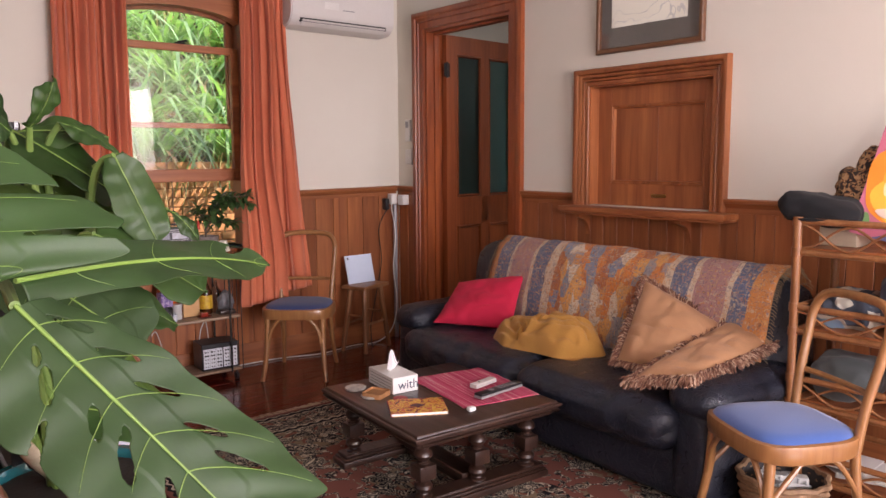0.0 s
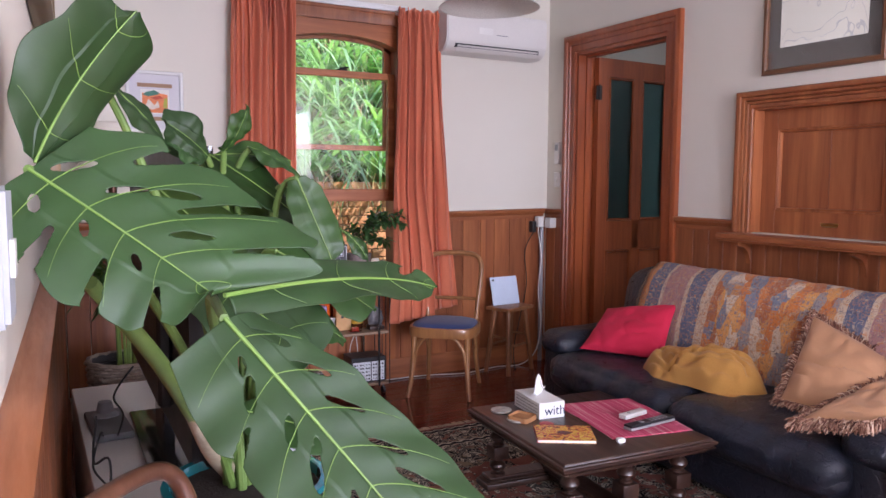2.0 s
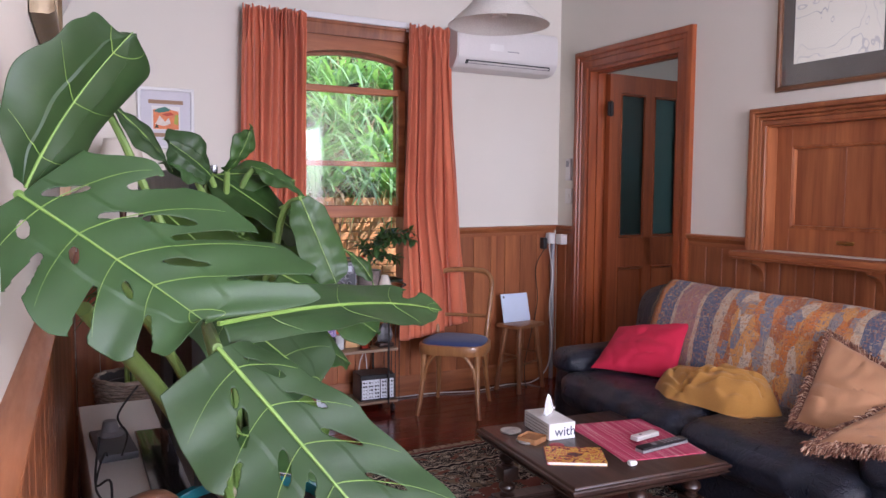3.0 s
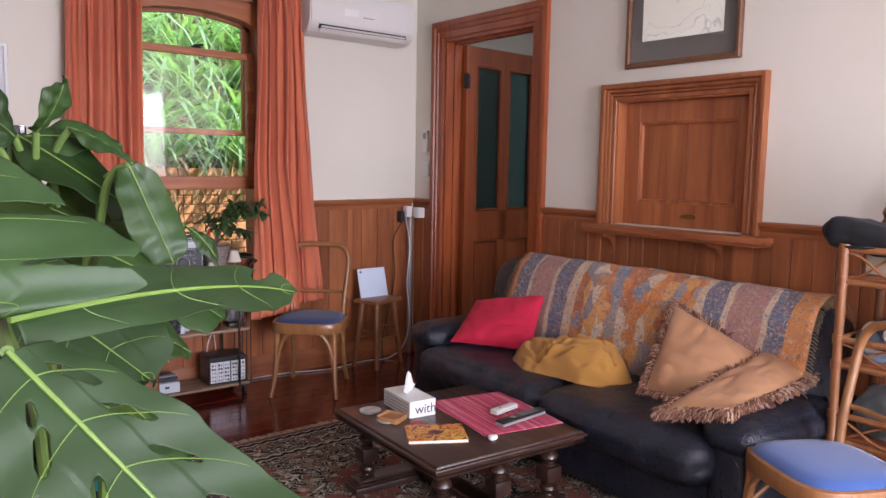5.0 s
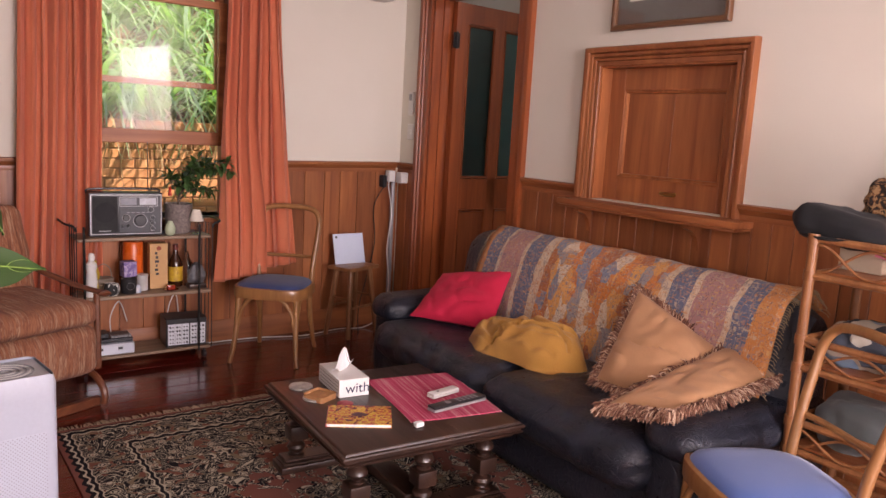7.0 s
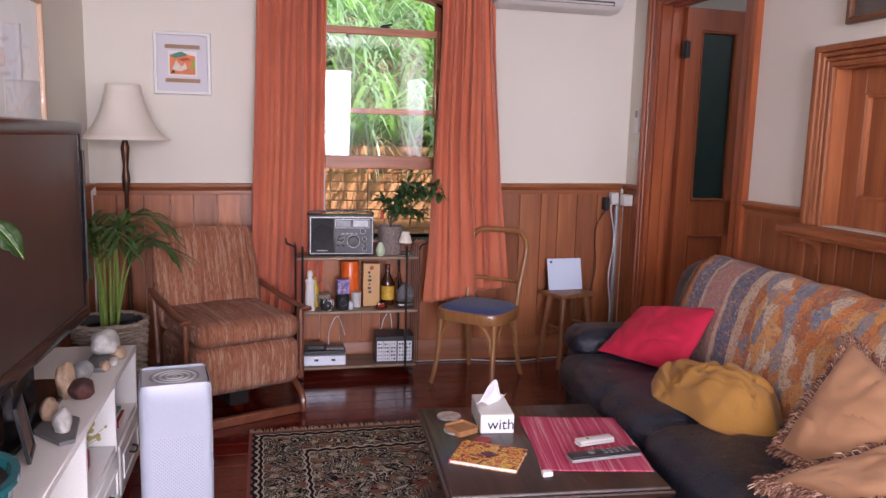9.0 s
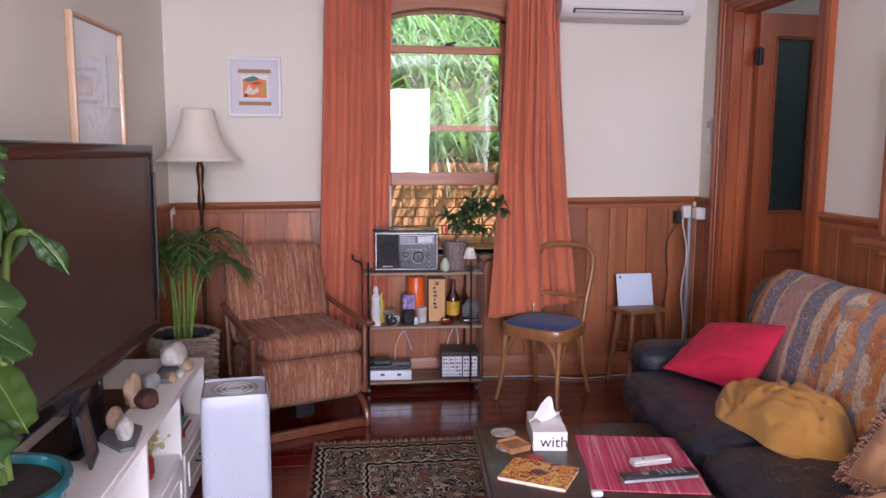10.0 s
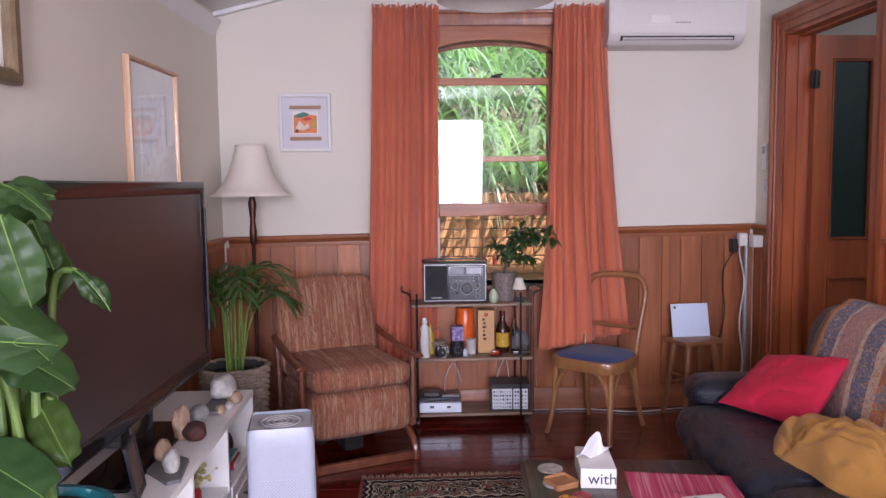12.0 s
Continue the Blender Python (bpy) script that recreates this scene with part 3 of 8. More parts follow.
def picture(name, label, f, u0, u1, v0, v1, wide, deep, framem, mountm, artm, art, glazed=True):
    ob = thing(name, label, "picture")
    bm = B()
    ring(bm, u0 + wide, u1 - wide, v0 + wide, v1 - wide, [(0.0, 0.003), (0.0, deep * 0.8), (wide * 0.25, deep), (wide * 0.8, deep), (wide, deep * 0.75), (wide, 0.003)], f)
    part("frame", bm, framem, ob)
    bm = B()
    extrude_poly(bm, [(u0 + wide, v0 + wide), (u1 - wide, v0 + wide), (u1 - wide, v1 - wide), (u0 + wide, v1 - wide)], f, 0.003, 0.009)
    part("mount", bm, mountm, ob, "", False)
    a, b, c, d = art
    bm = B()
    extrude_poly(bm, [(a, c), (b, c), (b, d), (a, d)], f, 0.0092, 0.0105)
    part("artwork", bm, artm, ob, "", False)
    if glazed:
        bm = B()
        extrude_poly(bm, [(u0 + wide, v0 + wide), (u1 - wide, v0 + wide), (u1 - wide, v1 - wide), (u0 + wide, v1 - wide)], f, deep * 0.55, deep * 0.55 + 0.002)
        pane_of_glass(part("glazing", bm, GLASS, ob, "", False))
    return ob


FRAMEBROWN = wood("brown_frame", (0.11, 0.045, 0.018), (0.20, 0.085, 0.035), 1, 0.35, 20, 0.2, False)
PALEWOOD = wood("pale_frame", (0.50, 0.30, 0.16), (0.66, 0.44, 0.27), 2, 0.4, 20, 0.1, False)
DRAW = blotch("pencil_drawing", [(0.0, (0.70, 0.66, 0.55)), (0.495, (0.45, 0.43, 0.40)), (0.503, (0.70, 0.66, 0.55)), (0.60, (0.5, 0.48, 0.44)), (0.606, (0.72, 0.68, 0.57))], 5.0)
picture("framed_drawing", "brown-framed pencil drawing on cream paper in a dark mount", EAST, -2.582, -1.912, 1.94, 2.74, 0.028, 0.03, FRAMEBROWN,
        plain("dark_mount", (0.10, 0.085, 0.07), 0.8), DRAW, (-2.482, -2.01, 2.075, 2.62))
pic = picture("small_framed_print", "small white-framed colourful landscape with brown tape strips", NORTH, -2.972, -2.659, 1.645, 1.995, 0.02, 0.025, WHITE, MATW, PAPER, (-2.893, -2.738, 1.752, 1.890), False)
for k, (nm, c, pts) in enumerate((("orange_field", (0.78, 0.25, 0.10), [(-2.885, 1.758), (-2.746, 1.758), (-2.746, 1.862), (-2.80, 1.872), (-2.885, 1.868)]), ("green_hill", (0.07, 0.22, 0.17), [(-2.885, 1.858), (-2.86, 1.875), (-2.82, 1.886), (-2.79, 1.872), (-2.80, 1.862), (-2.85, 1.850)]),
                   ("pale_house", (0.74, 0.66, 0.58), [(-2.875, 1.785), (-2.85, 1.835), (-2.82, 1.80), (-2.80, 1.825), (-2.79, 1.79), (-2.83, 1.775)]), ("olive_field", (0.40, 0.42, 0.07), [(-2.772, 1.79), (-2.750, 1.785), (-2.748, 1.845), (-2.765, 1.84)]),
                   ("red_roof", (0.55, 0.08, 0.04), [(-2.84, 1.842), (-2.79, 1.856), (-2.77, 1.842), (-2.81, 1.832)]), ("dark_tree", (0.04, 0.05, 0.03), [(-2.878, 1.764), (-2.866, 1.788), (-2.856, 1.764)]))):
    bm = B()
    extrude_poly(bm, pts, NORTH, 0.0106, 0.0110 + 0.0004 * k)
    part(nm, bm, plain("gouache_" + nm, c, 0.7, tuple(0.8 * a for a in c), 40, 200, 0.1), pic, "", False)
TAPE = plain("brown_tape", (0.36, 0.22, 0.13), 0.7)
for z in (1.713, 1.902):
    bm = B()
    bx(bm, -2.910, -0.0125, z, -2.720, -0.0095, z + 0.022)
    part("tape_strip", bm, TAPE, pic, "", False)
FAINT = blotch("faint_watercolour", [(0.0, (0.74, 0.74, 0.74)), (0.42, (0.72, 0.66, 0.63)), (0.5, (0.78, 0.77, 0.76)), (0.57, (0.62, 0.65, 0.68)), (0.6, (0.78, 0.76, 0.74))], 5.0)
picture("tall_framed_watercolour", "pale watercolour in a light wooden frame", WEST, -1.36, -0.77, 1.30, 2.01, 0.02, 0.032, PALEWOOD, PAPER, FAINT, (-1.22, -0.91, 1.46, 1.86))
REDART = blotch("red_abstract", [(0.0, (0.30, 0.08, 0.05)), (0.45, (0.42, 0.16, 0.10)), (0.5, (0.55, 0.30, 0.20)), (0.55, (0.36, 0.10, 0.07))], 14.0)
picture("gilt_framed_painting", "red abstract painting in a dull gilt frame", WEST, -2.85, -2.20, 1.765, 2.31, 0.045, 0.05, plain("dull_gilt", (0.23, 0.17, 0.09), 0.4, (0.16, 0.11, 0.06), 20, 200, 0.1, 0.4),
        PAPER, REDART, (-2.75, -2.30, 1.87, 2.21))

# ---- switches, sockets and cables ----
sw = thing("switch_box", "white plastic power switch box on the wall", "switch")
bm = B()
extrude_poly(bm, [(-3.90, 1.245), (-3.82, 1.245), (-3.82, 1.375), (-3.90, 1.375)], WEST, 0.001, 0.024)
bmesh.ops.bevel(bm, geom=list(bm.edges), offset=0.005, segments=2, affect="EDGES")
part("plate", bm, plain("grey_white_plastic", (0.42, 0.44, 0.48), 0.45), sw)
bm = B()
extrude_poly(bm, [(-3.875, 1.29), (-3.845, 1.29), (-3.845, 1.325), (-3.875, 1.325)], WEST, 0.024, 0.028)
part("rocker", bm, ACW, sw, "", False)
thermo = thing("wall_control", "slim pale wall control for the heat pump", "control")
bm = B()
bx(bm, -0.022, -0.165, 1.50, -0.002, -0.11, 1.66, 0.004)
part("body", bm, ACW, thermo)
bm = B()
bx(bm, -0.0235, -0.155, 1.60, -0.0222, -0.12, 1.645)
part("screen", bm, GREYP, thermo, "", False)
ls = thing("light_switch", "pale plastic light switch beside the door", "switch")
bm = B()
bx(bm, -0.014, -0.18, 1.33, -0.002, -0.10, 1.44, 0.004)
part("plate", bm, ACW, ls)
bm = B()
bx(bm, -0.020, -0.15, 1.37, -0.0142, -0.13, 1.40, 0.002)
part("rocker", bm, ACW, ls)
sock = thing("power_socket", "white power socket with adaptors on the dado", "socket")
bm = B()
bx(bm, -0.075, -0.145, 1.025, -0.013, -0.075, 1.10, 0.005)
part("socket_box", bm, ACW, sock)
bm = B()
bx(bm, -0.135, -0.085, 1.03, -0.082, -0.03, 1.11, 0.006)
part("plug", bm, ACW, sock)
bm = B()
bx(bm, -0.175, -0.07, 0.99, -0.14, -0.014, 1.075, 0.006)
part("adaptor", bm, plain("black_plastic", (0.02, 0.02, 0.022), 0.4), sock, "black adaptor")
pipe = thing("conduit", "grey metal conduit down the corner", "pipe")
bm = B()
tube(bm, [(-0.075, -0.045, 0.0), (-0.075, -0.045, 1.03)], 0.016, 12)
part("tube", bm, plain("grey_conduit", (0.34, 0.34, 0.36), 0.4, None, 6, 80, 0.05, 0.3), pipe)
CABLE = plain("white_cable", (0.70, 0.69, 0.66), 0.5)
bm = B()
tube(bm, curve([(-0.11, -0.06, 1.04), (-0.14, -0.09, 1.0), (-0.10, -0.08, 0.8), (-0.13, -0.09, 0.55), (-0.11, -0.10, 0.3), (-0.16, -0.11, 0.1), (-0.3, -0.12, 0.012), (-0.5, -0.09, 0.008), (-0.8, -0.14, 0.008), (-1.1, -0.06, 0.008), (-1.5, -0.05, 0.008)], 8), 0.0045, 6)
tagged(part("white_cable", bm, CABLE), "white power cable running down the wall and along the floor", "cable")
bm = B()
tube(bm, curve([(-0.157, -0.06, 1.0), (-0.22, -0.035, 0.85), (-0.2, -0.032, 0.6), (-0.26, -0.04, 0.35), (-0.33, -0.07, 0.15), (-0.36, -0.12, 0.012), (-0.40, -0.2, 0.008)], 8), 0.0035, 6)
tagged(part("black_cable", bm, plain("black_rubber", (0.02, 0.02, 0.02), 0.6)), "thin black cable hanging from the adaptor", "cable")

# ---- curtains ----
def cloth(name, c, c2, rough=0.85, weave=500.0, sheen=0.3, through=0.0):
    m, t, bs = nodes_of(name)
    v = coords(t)
    big, small = noise_of(t, v, 3.5, 4.0), noise_of(t, v, weave, 2.0)
    col = ramp(t, big, [(0.3, c2), (0.7, c)])
    col = mixc(t, 0.3, col, ramp(t, small, [(0.35, (0.6, 0.6, 0.6)), (0.65, (1, 1, 1))]), "MULTIPLY")
    t.links.new(col, bs.inputs["Base Color"])
    bs.inputs["Roughness"].default_value, bs.inputs["Sheen Weight"].default_value = rough, sheen
    bump(t, bs, small, 0.15, 0.002)
    if through:
        tr = t.nodes.new("ShaderNodeBsdfTranslucent")
        mx = t.nodes.new("ShaderNodeMixShader")
        mx.inputs[0].default_value = through
        t.links.new(col, tr.inputs[0])
        t.links.new(bs.outputs[0], mx.inputs[1])
        t.links.new(tr.outputs[0], mx.inputs[2])
        t.links.new(mx.outputs[0], t.nodes["Material Output"].inputs[0])
    return m


CURTAIN = cloth("terracotta_curtain_cloth", (0.86, 0.27, 0.135), (0.77, 0.22, 0.11), 0.85, 420, 0.3, 0.3)


def curtain(label, top, bottom, z_low, folds, seed, shade):
    ob = thing("curtain", label, "curtain", group="window curtains")

    def at(u, v):
        z = 2.497 + (z_low(u) - 2.497) * v
        x = (top[0] + (top[1] - top[0]) * u) * (1 - v ** 1.3) + (bottom[0] + (bottom[1] - bottom[0]) * u) * v ** 1.3
        k = min(1.0, v * 9)
        a = (0.010 + 0.034 * k * (0.75 + 0.5 * noise.noise(Vector((u * 4, v * 1.2, seed + 9))))) * (1 - (0.45 * v * v if seed > 5 else 0.0))
        ph = u * folds * 2 * math.pi + 1.9 * noise.noise(Vector((u * 3, v * 1.3, seed)))
        y = -0.105 - a * (math.sin(ph) + 0.4 * math.sin(2.3 * ph + 4 * noise.noise(Vector((u * 5, v, seed + 2))))) - 0.02 * noise.noise(Vector((u * 6, v * 3, seed + 5)))
        y += 0.006 * math.sin(u * folds * 6.3 * math.pi) * (1 - k)
        if seed > 5:
            # the left part falls in front of the chair back, the rest hangs behind it
            fore = max(0.0, min(1.0, (v - 0.5) / 0.4)) * max(0.0, min(1.0, (0.64 - u) / 0.12))
            y += 0.030 * v * v * (1 - fore) - 0.115 * fore * fore * (3 - 2 * fore)
        x += 0.010 * math.sin(2 * ph) * k
        # gathered heading: fine tucks under a ruffled frill
        if v < 0.11:
            g = (1 - v / 0.11) ** 0.6
            ph2 = u * folds * 5 * math.pi + 2.0 * noise.noise(Vector((u * 9, 1.0, seed)))
            y += -0.014 * math.sin(ph2) * g
            x += 0.006 * math.cos(ph2) * g
            if v < 0.03:
                z += 0.012 * math.sin(u * folds * 3.1 * math.pi + seed) * (1 - v / 0.03)
            y += 0.014 * math.exp(-((v - 0.032) / 0.007) ** 2)
        return Vector((x, y, z))

    bm = B()
    surface(bm, at, int(folds * 26), 84)
    c = part("drape", bm, CURTAIN, ob, shade)
    mod = c.modifiers.new("thickness", "SOLIDIFY")
    mod.thickness = 0.003
    bm = B()
    tube(bm, [(top[0] + 0.01, -0.050, 2.47), (top[1] - 0.01, -0.050, 2.47)], 0.007, 8)
    part("curtain_rod", bm, WHITE, ob)
    return ob


curtain("terracotta curtain hanging in deep folds beside the window", (-2.395, -2.005), (-2.46, -2.03), lambda u: 0.36, 8, 1.0, "")
curtain("terracotta curtain falling over the back of a chair", (-1.31, -0.99), (-1.41, -0.83), lambda u: 0.43 + 0.06 * u, 6, 7.0, "")

# ---- sofa ----
def leather():
    m, t, bs = nodes_of("black_leather")
    v = coords(t)
    big, mid = noise_of(t, v, 5, 4.0), noise_of(t, v, 26, 5.0, 0.6, 1.2)
    vo = t.nodes.new("ShaderNodeTexVoronoi")
    vo.inputs["Scale"].default_value = 420
    t.links.new(v, vo.inputs["Vector"])
    t.links.new(ramp(t, big, [(0.3, (0.009, 0.011, 0.018)), (0.7, (0.019, 0.022, 0.034))]), bs.inputs["Base Color"])
    t.links.new(ramp(t, mid, [(0.3, (0.25,) * 3), (0.7, (0.38,) * 3)]), bs.inputs["Roughness"])
    bs.inputs["Specular IOR Level"].default_value = 0.42
    crease = ramp(t, maths(t, "ABSOLUTE", maths(t, "SUBTRACT", noise_of(t, v, 11, 2.0, 0.5, 1.6), 0.5)), [(0.0, (0, 0, 0)), (0.035, (1, 1, 1))])
    hgt = maths(t, "ADD", maths(t, "MULTIPLY", mid, 0.7), maths(t, "MULTIPLY", vo.outputs["Distance"], 0.25))
    bump(t, bs, maths(t, "ADD", hgt, maths(t, "MULTIPLY", crease, 0.5)), 0.5, 0.007)
    return m


LEATHER = leather()
# the sofa stands a little askew to the wall
ASKEW = pose(-0.5, -3.2, 0, 0, 0, -2.4) @ pose(0.5, 3.2, 0)
sofa = thing("sofa", "black leather two-seat sofa with puffy low arms", "sofa", (0, 0, 0))
sofa.matrix_basis = ASKEW
bm = B()
puff(bm, (-0.535, -2.23, 0.155), (0.42, 1.02, 0.135), 0.05, 10, 0.01, 0.004, 3)
part("base", bm, LEATHER, sofa)
for y0, y1, s in ((-2.285, -1.36, 1), (-3.13, -2.285, 2)):
    bm = B()
    puff(bm, (-0.69 if s == 1 else -0.70, (y0 + y1) / 2, 0.325), (0.37, (y1 - y0) / 2 + 0.004, 0.095), 0.075, 34, 0.022, 0.015, s * 7, None, 9)
    part("seat_cushion", bm, LEATHER, sofa)
for y, s, dx in ((-1.235, 4, 0.03), (-3.185, 5, 0.0)):
    bm = B()
    puff(bm, (-0.55 + dx, y, 0.25), (0.42, 0.105, 0.22), 0.07, 12, 0.01, 0.006, s)
    puff(bm, (-0.58 + dx, y, 0.44), (0.40, 0.125, 0.07), 0.065, 16, 0.015, 0.012, s + 3)
    part("armrest", bm, LEATHER, sofa)
PROFILE = [(-0.50, 0.36), (-0.485, 0.50), (-0.455, 0.64), (-0.42, 0.77), (-0.375, 0.85), (-0.31, 0.893), (-0.235, 0.885), (-0.17, 0.83), (-0.13, 0.70), (-0.11, 0.45)]


def back_at(v, off=0.0):
    k = v * (len(PROFILE) - 1)
    i = min(int(k), len(PROFILE) - 2)
    a, b = Vector(PROFILE[i]), Vector(PROFILE[i + 1])
    p = a.lerp(b, k - i)
    d = (b - a).normalized()
    return p + off * Vector((-d.y, d.x))


bm = B()


def sofa_back(u, v):
    p = back_at(v)
    e = 1 - abs(2 * u - 1) ** 8
    y = -1.20 - 2.06 * u
    r = 0.006 * noise.noise(Vector((p.x * 6, y * 5, p.y * 6)))
    return Vector((-0.30 + (p.x + 0.30) * (0.55 + 0.45 * e) + r, y, 0.5 + (p.y - 0.5) * (0.80 + 0.20 * e) + r))


surface(bm, sofa_back, 40, 27)
bm.faces.new([v for v in bm.verts if abs(v.co.y + 1.20) < 1e-6])
bm.faces.new([v for v in bm.verts if abs(v.co.y + 3.26) < 1e-6][::-1])
part("backrest", bm, LEATHER, sofa)
for y in (-1.3, -3.15):
    for x in (-0.92, -0.2):
        bm = B()
        bx(bm, x - 0.03, y - 0.03, 0.0, x + 0.03, y + 0.03, 0.03, 0.004)
        part("foot", bm, DARKWOOD, sofa)


def throw_cloth():
    m, t, bs = nodes_of("woven_tapestry")
    v = coords(t)
    sep = t.nodes.new("ShaderNodeSeparateXYZ")
    t.links.new(v, sep.inputs[0])
    wob = maths(t, "MULTIPLY", maths(t, "SUBTRACT", noise_of(t, v, 6, 3.0), 0.5), 0.04)
    u = maths(t, "DIVIDE", maths(t, "SUBTRACT", maths(t, "ADD", sep.outputs[1], wob), -3.18), 1.76)
    ora, blu, mau, crm = (0.54, 0.21, 0.06), (0.11, 0.13, 0.20), (0.38, 0.20, 0.19), (0.58, 0.45, 0.32)
    base = ramp(t, u, [(0.0, ora), (0.05, blu), (0.10, crm), (0.115, mau), (0.205, crm), (0.22, blu), (0.275, crm), (0.30, ora), (0.70, crm), (0.735, blu), (0.795, crm), (0.81, mau), (0.90, crm), (0.912, blu), (0.965, ora)], "CONSTANT")
    # patchwork of slanting swatches in the middle
    swatch = t.nodes.new("ShaderNodeTexVoronoi")
    swatch.distance = "MANHATTAN"
    swatch.inputs["Scale"].default_value = 10
    t.links.new(coords(t, (1.0, 1.9, 0.8), (0.9, 0.3, 0.2)), swatch.inputs["Vector"])
    sc = t.nodes.new("ShaderNodeSeparateColor")
    t.links.new(swatch.outputs["Color"], sc.inputs[0])
    patch = ramp(t, sc.outputs[0], [(0.0, (0.62, 0.20, 0.045)), (0.22, (0.30, 0.28, 0.29)), (0.36, (0.70, 0.33, 0.09)), (0.50, (0.66, 0.54, 0.41)), (0.62, (0.42, 0.13, 0.045)), (0.80, (0.20, 0.23, 0.30)), (0.92, (0.60, 0.25, 0.07))], "CONSTANT")
    middle = ramp(t, u, [(0.0, (0, 0, 0)), (0.30, (1, 1, 1)), (0.70, (0, 0, 0))], "CONSTANT")
    base = mixc(t, middle, base, patch)
    # woven figures: small stepped blocks, a second colour for each band
    vo = t.nodes.new("ShaderNodeTexVoronoi")
    vo.distance = "CHEBYCHEV"
    vo.inputs["Scale"].default_value = 32
    vo.inputs["Randomness"].default_value = 0.65
    t.links.new(coords(t, (1, 1, 0.7)), vo.inputs["Vector"])
    motif = ramp(t, vo.outputs["Distance"], [(0.0, (1, 1, 1)), (0.20, (0, 0, 0)), (0.42, (1, 1, 1)), (0.47, (0, 0, 0))], "CONSTANT")
    cols = ramp(t, noise_of(t, v, 14, 2.0, 0.5, 1.0), [(0.0, (0.16, 0.16, 0.22)), (0.40, (0.56, 0.44, 0.31)), (0.47, (0.55, 0.21, 0.06)), (0.53, (0.36, 0.20, 0.18)), (0.60, (0.60, 0.33, 0.11)), (0.68, (0.24, 0.22, 0.25))], "CONSTANT")
    col = mixc(t, maths(t, "MULTIPLY", motif, 0.7), base, cols)
    fleck = ramp(t, noise_of(t, coords(t, (1, 1.6, 1)), 55, 2.0, 0.6, 0.6), [(0.52, (0, 0, 0)), (0.58, (0.5, 0.5, 0.5))])
    col = mixc(t, fleck, col, mixc(t, 0.5, cols, (0.44, 0.30, 0.20)))
    # dark outlines wind between the figures
    nl = noise_of(t, coords(t, (1.0, 1.3, 1.0)), 15, 2.0, 0.5, 1.5)
    line = ramp(t, maths(t, "ABSOLUTE", maths(t, "SUBTRACT", maths(t, "FRACT", maths(t, "MULTIPLY", nl, 5.0)), 0.5)), [(0.0, (0.8, 0.8, 0.8)), (0.07, (0, 0, 0))])
    col = mixc(t, line, col, (0.085, 0.06, 0.07))
    w = noise_of(t, v, 600, 2.0)
    col = mixc(t, 0.25, col, ramp(t, w, [(0.35, (0.5, 0.5, 0.5)), (0.65, (1, 1, 1))]), "MULTIPLY")
    t.links.new(col, bs.inputs["Base Color"])
    bs.inputs["Roughness"].default_value, bs.inputs["Sheen Weight"].default_value = 0.9, 0.05
    bump(t, bs, w, 0.3, 0.003)
    return m


THROW = throw_cloth()
throw = thing("throw_blanket", "patterned tapestry throw in orange, blue and mauve over the sofa back", "throw")
throw.matrix_basis = ASKEW
bm = B()


def throw_at(u, v):
    y = -1.43 - 1.76 * u
    lo = 0.02 + 0.03 * noise.noise(Vector((u * 4, 0.3, 2.0)))
    k = lo + (0.80 - lo) * v
    n = 0.010 * noise.noise(Vector((y * 5, k * 7, 1.0))) + 0.006 * noise.noise(Vector((y * 14, k * 10, 4.0)))
    p = back_at(k, 0.014 + max(-0.004, n))
    return Vector((p.x, y + 0.012 * noise.noise(Vector((k * 6, u * 2, 9.0))), p.y))


surface(bm, throw_at, 60, 36)
c = part("cloth", bm, THROW, throw)
mod = c.modifiers.new("thickness", "SOLIDIFY")
mod.thickness = 0.004
rng = random.Random(5)
bm = B()
for u in (0.0, 1.0):
    for i in range(70):
        p = throw_at(u, i / 69)
        s = -1 if u else 1
        tube(bm, [p, p + Vector((rng.uniform(-0.004, 0.004), s * 0.015, -0.004)), p + Vector((rng.uniform(-0.006, 0.006), s * rng.uniform(0.02, 0.032), -0.016))], 0.0016, 4)
tagged(part("fringe", bm, plain("throw_fringe", (0.34, 0.24, 0.14), 0.9), throw, "short wool fringe"), kind="stuff")


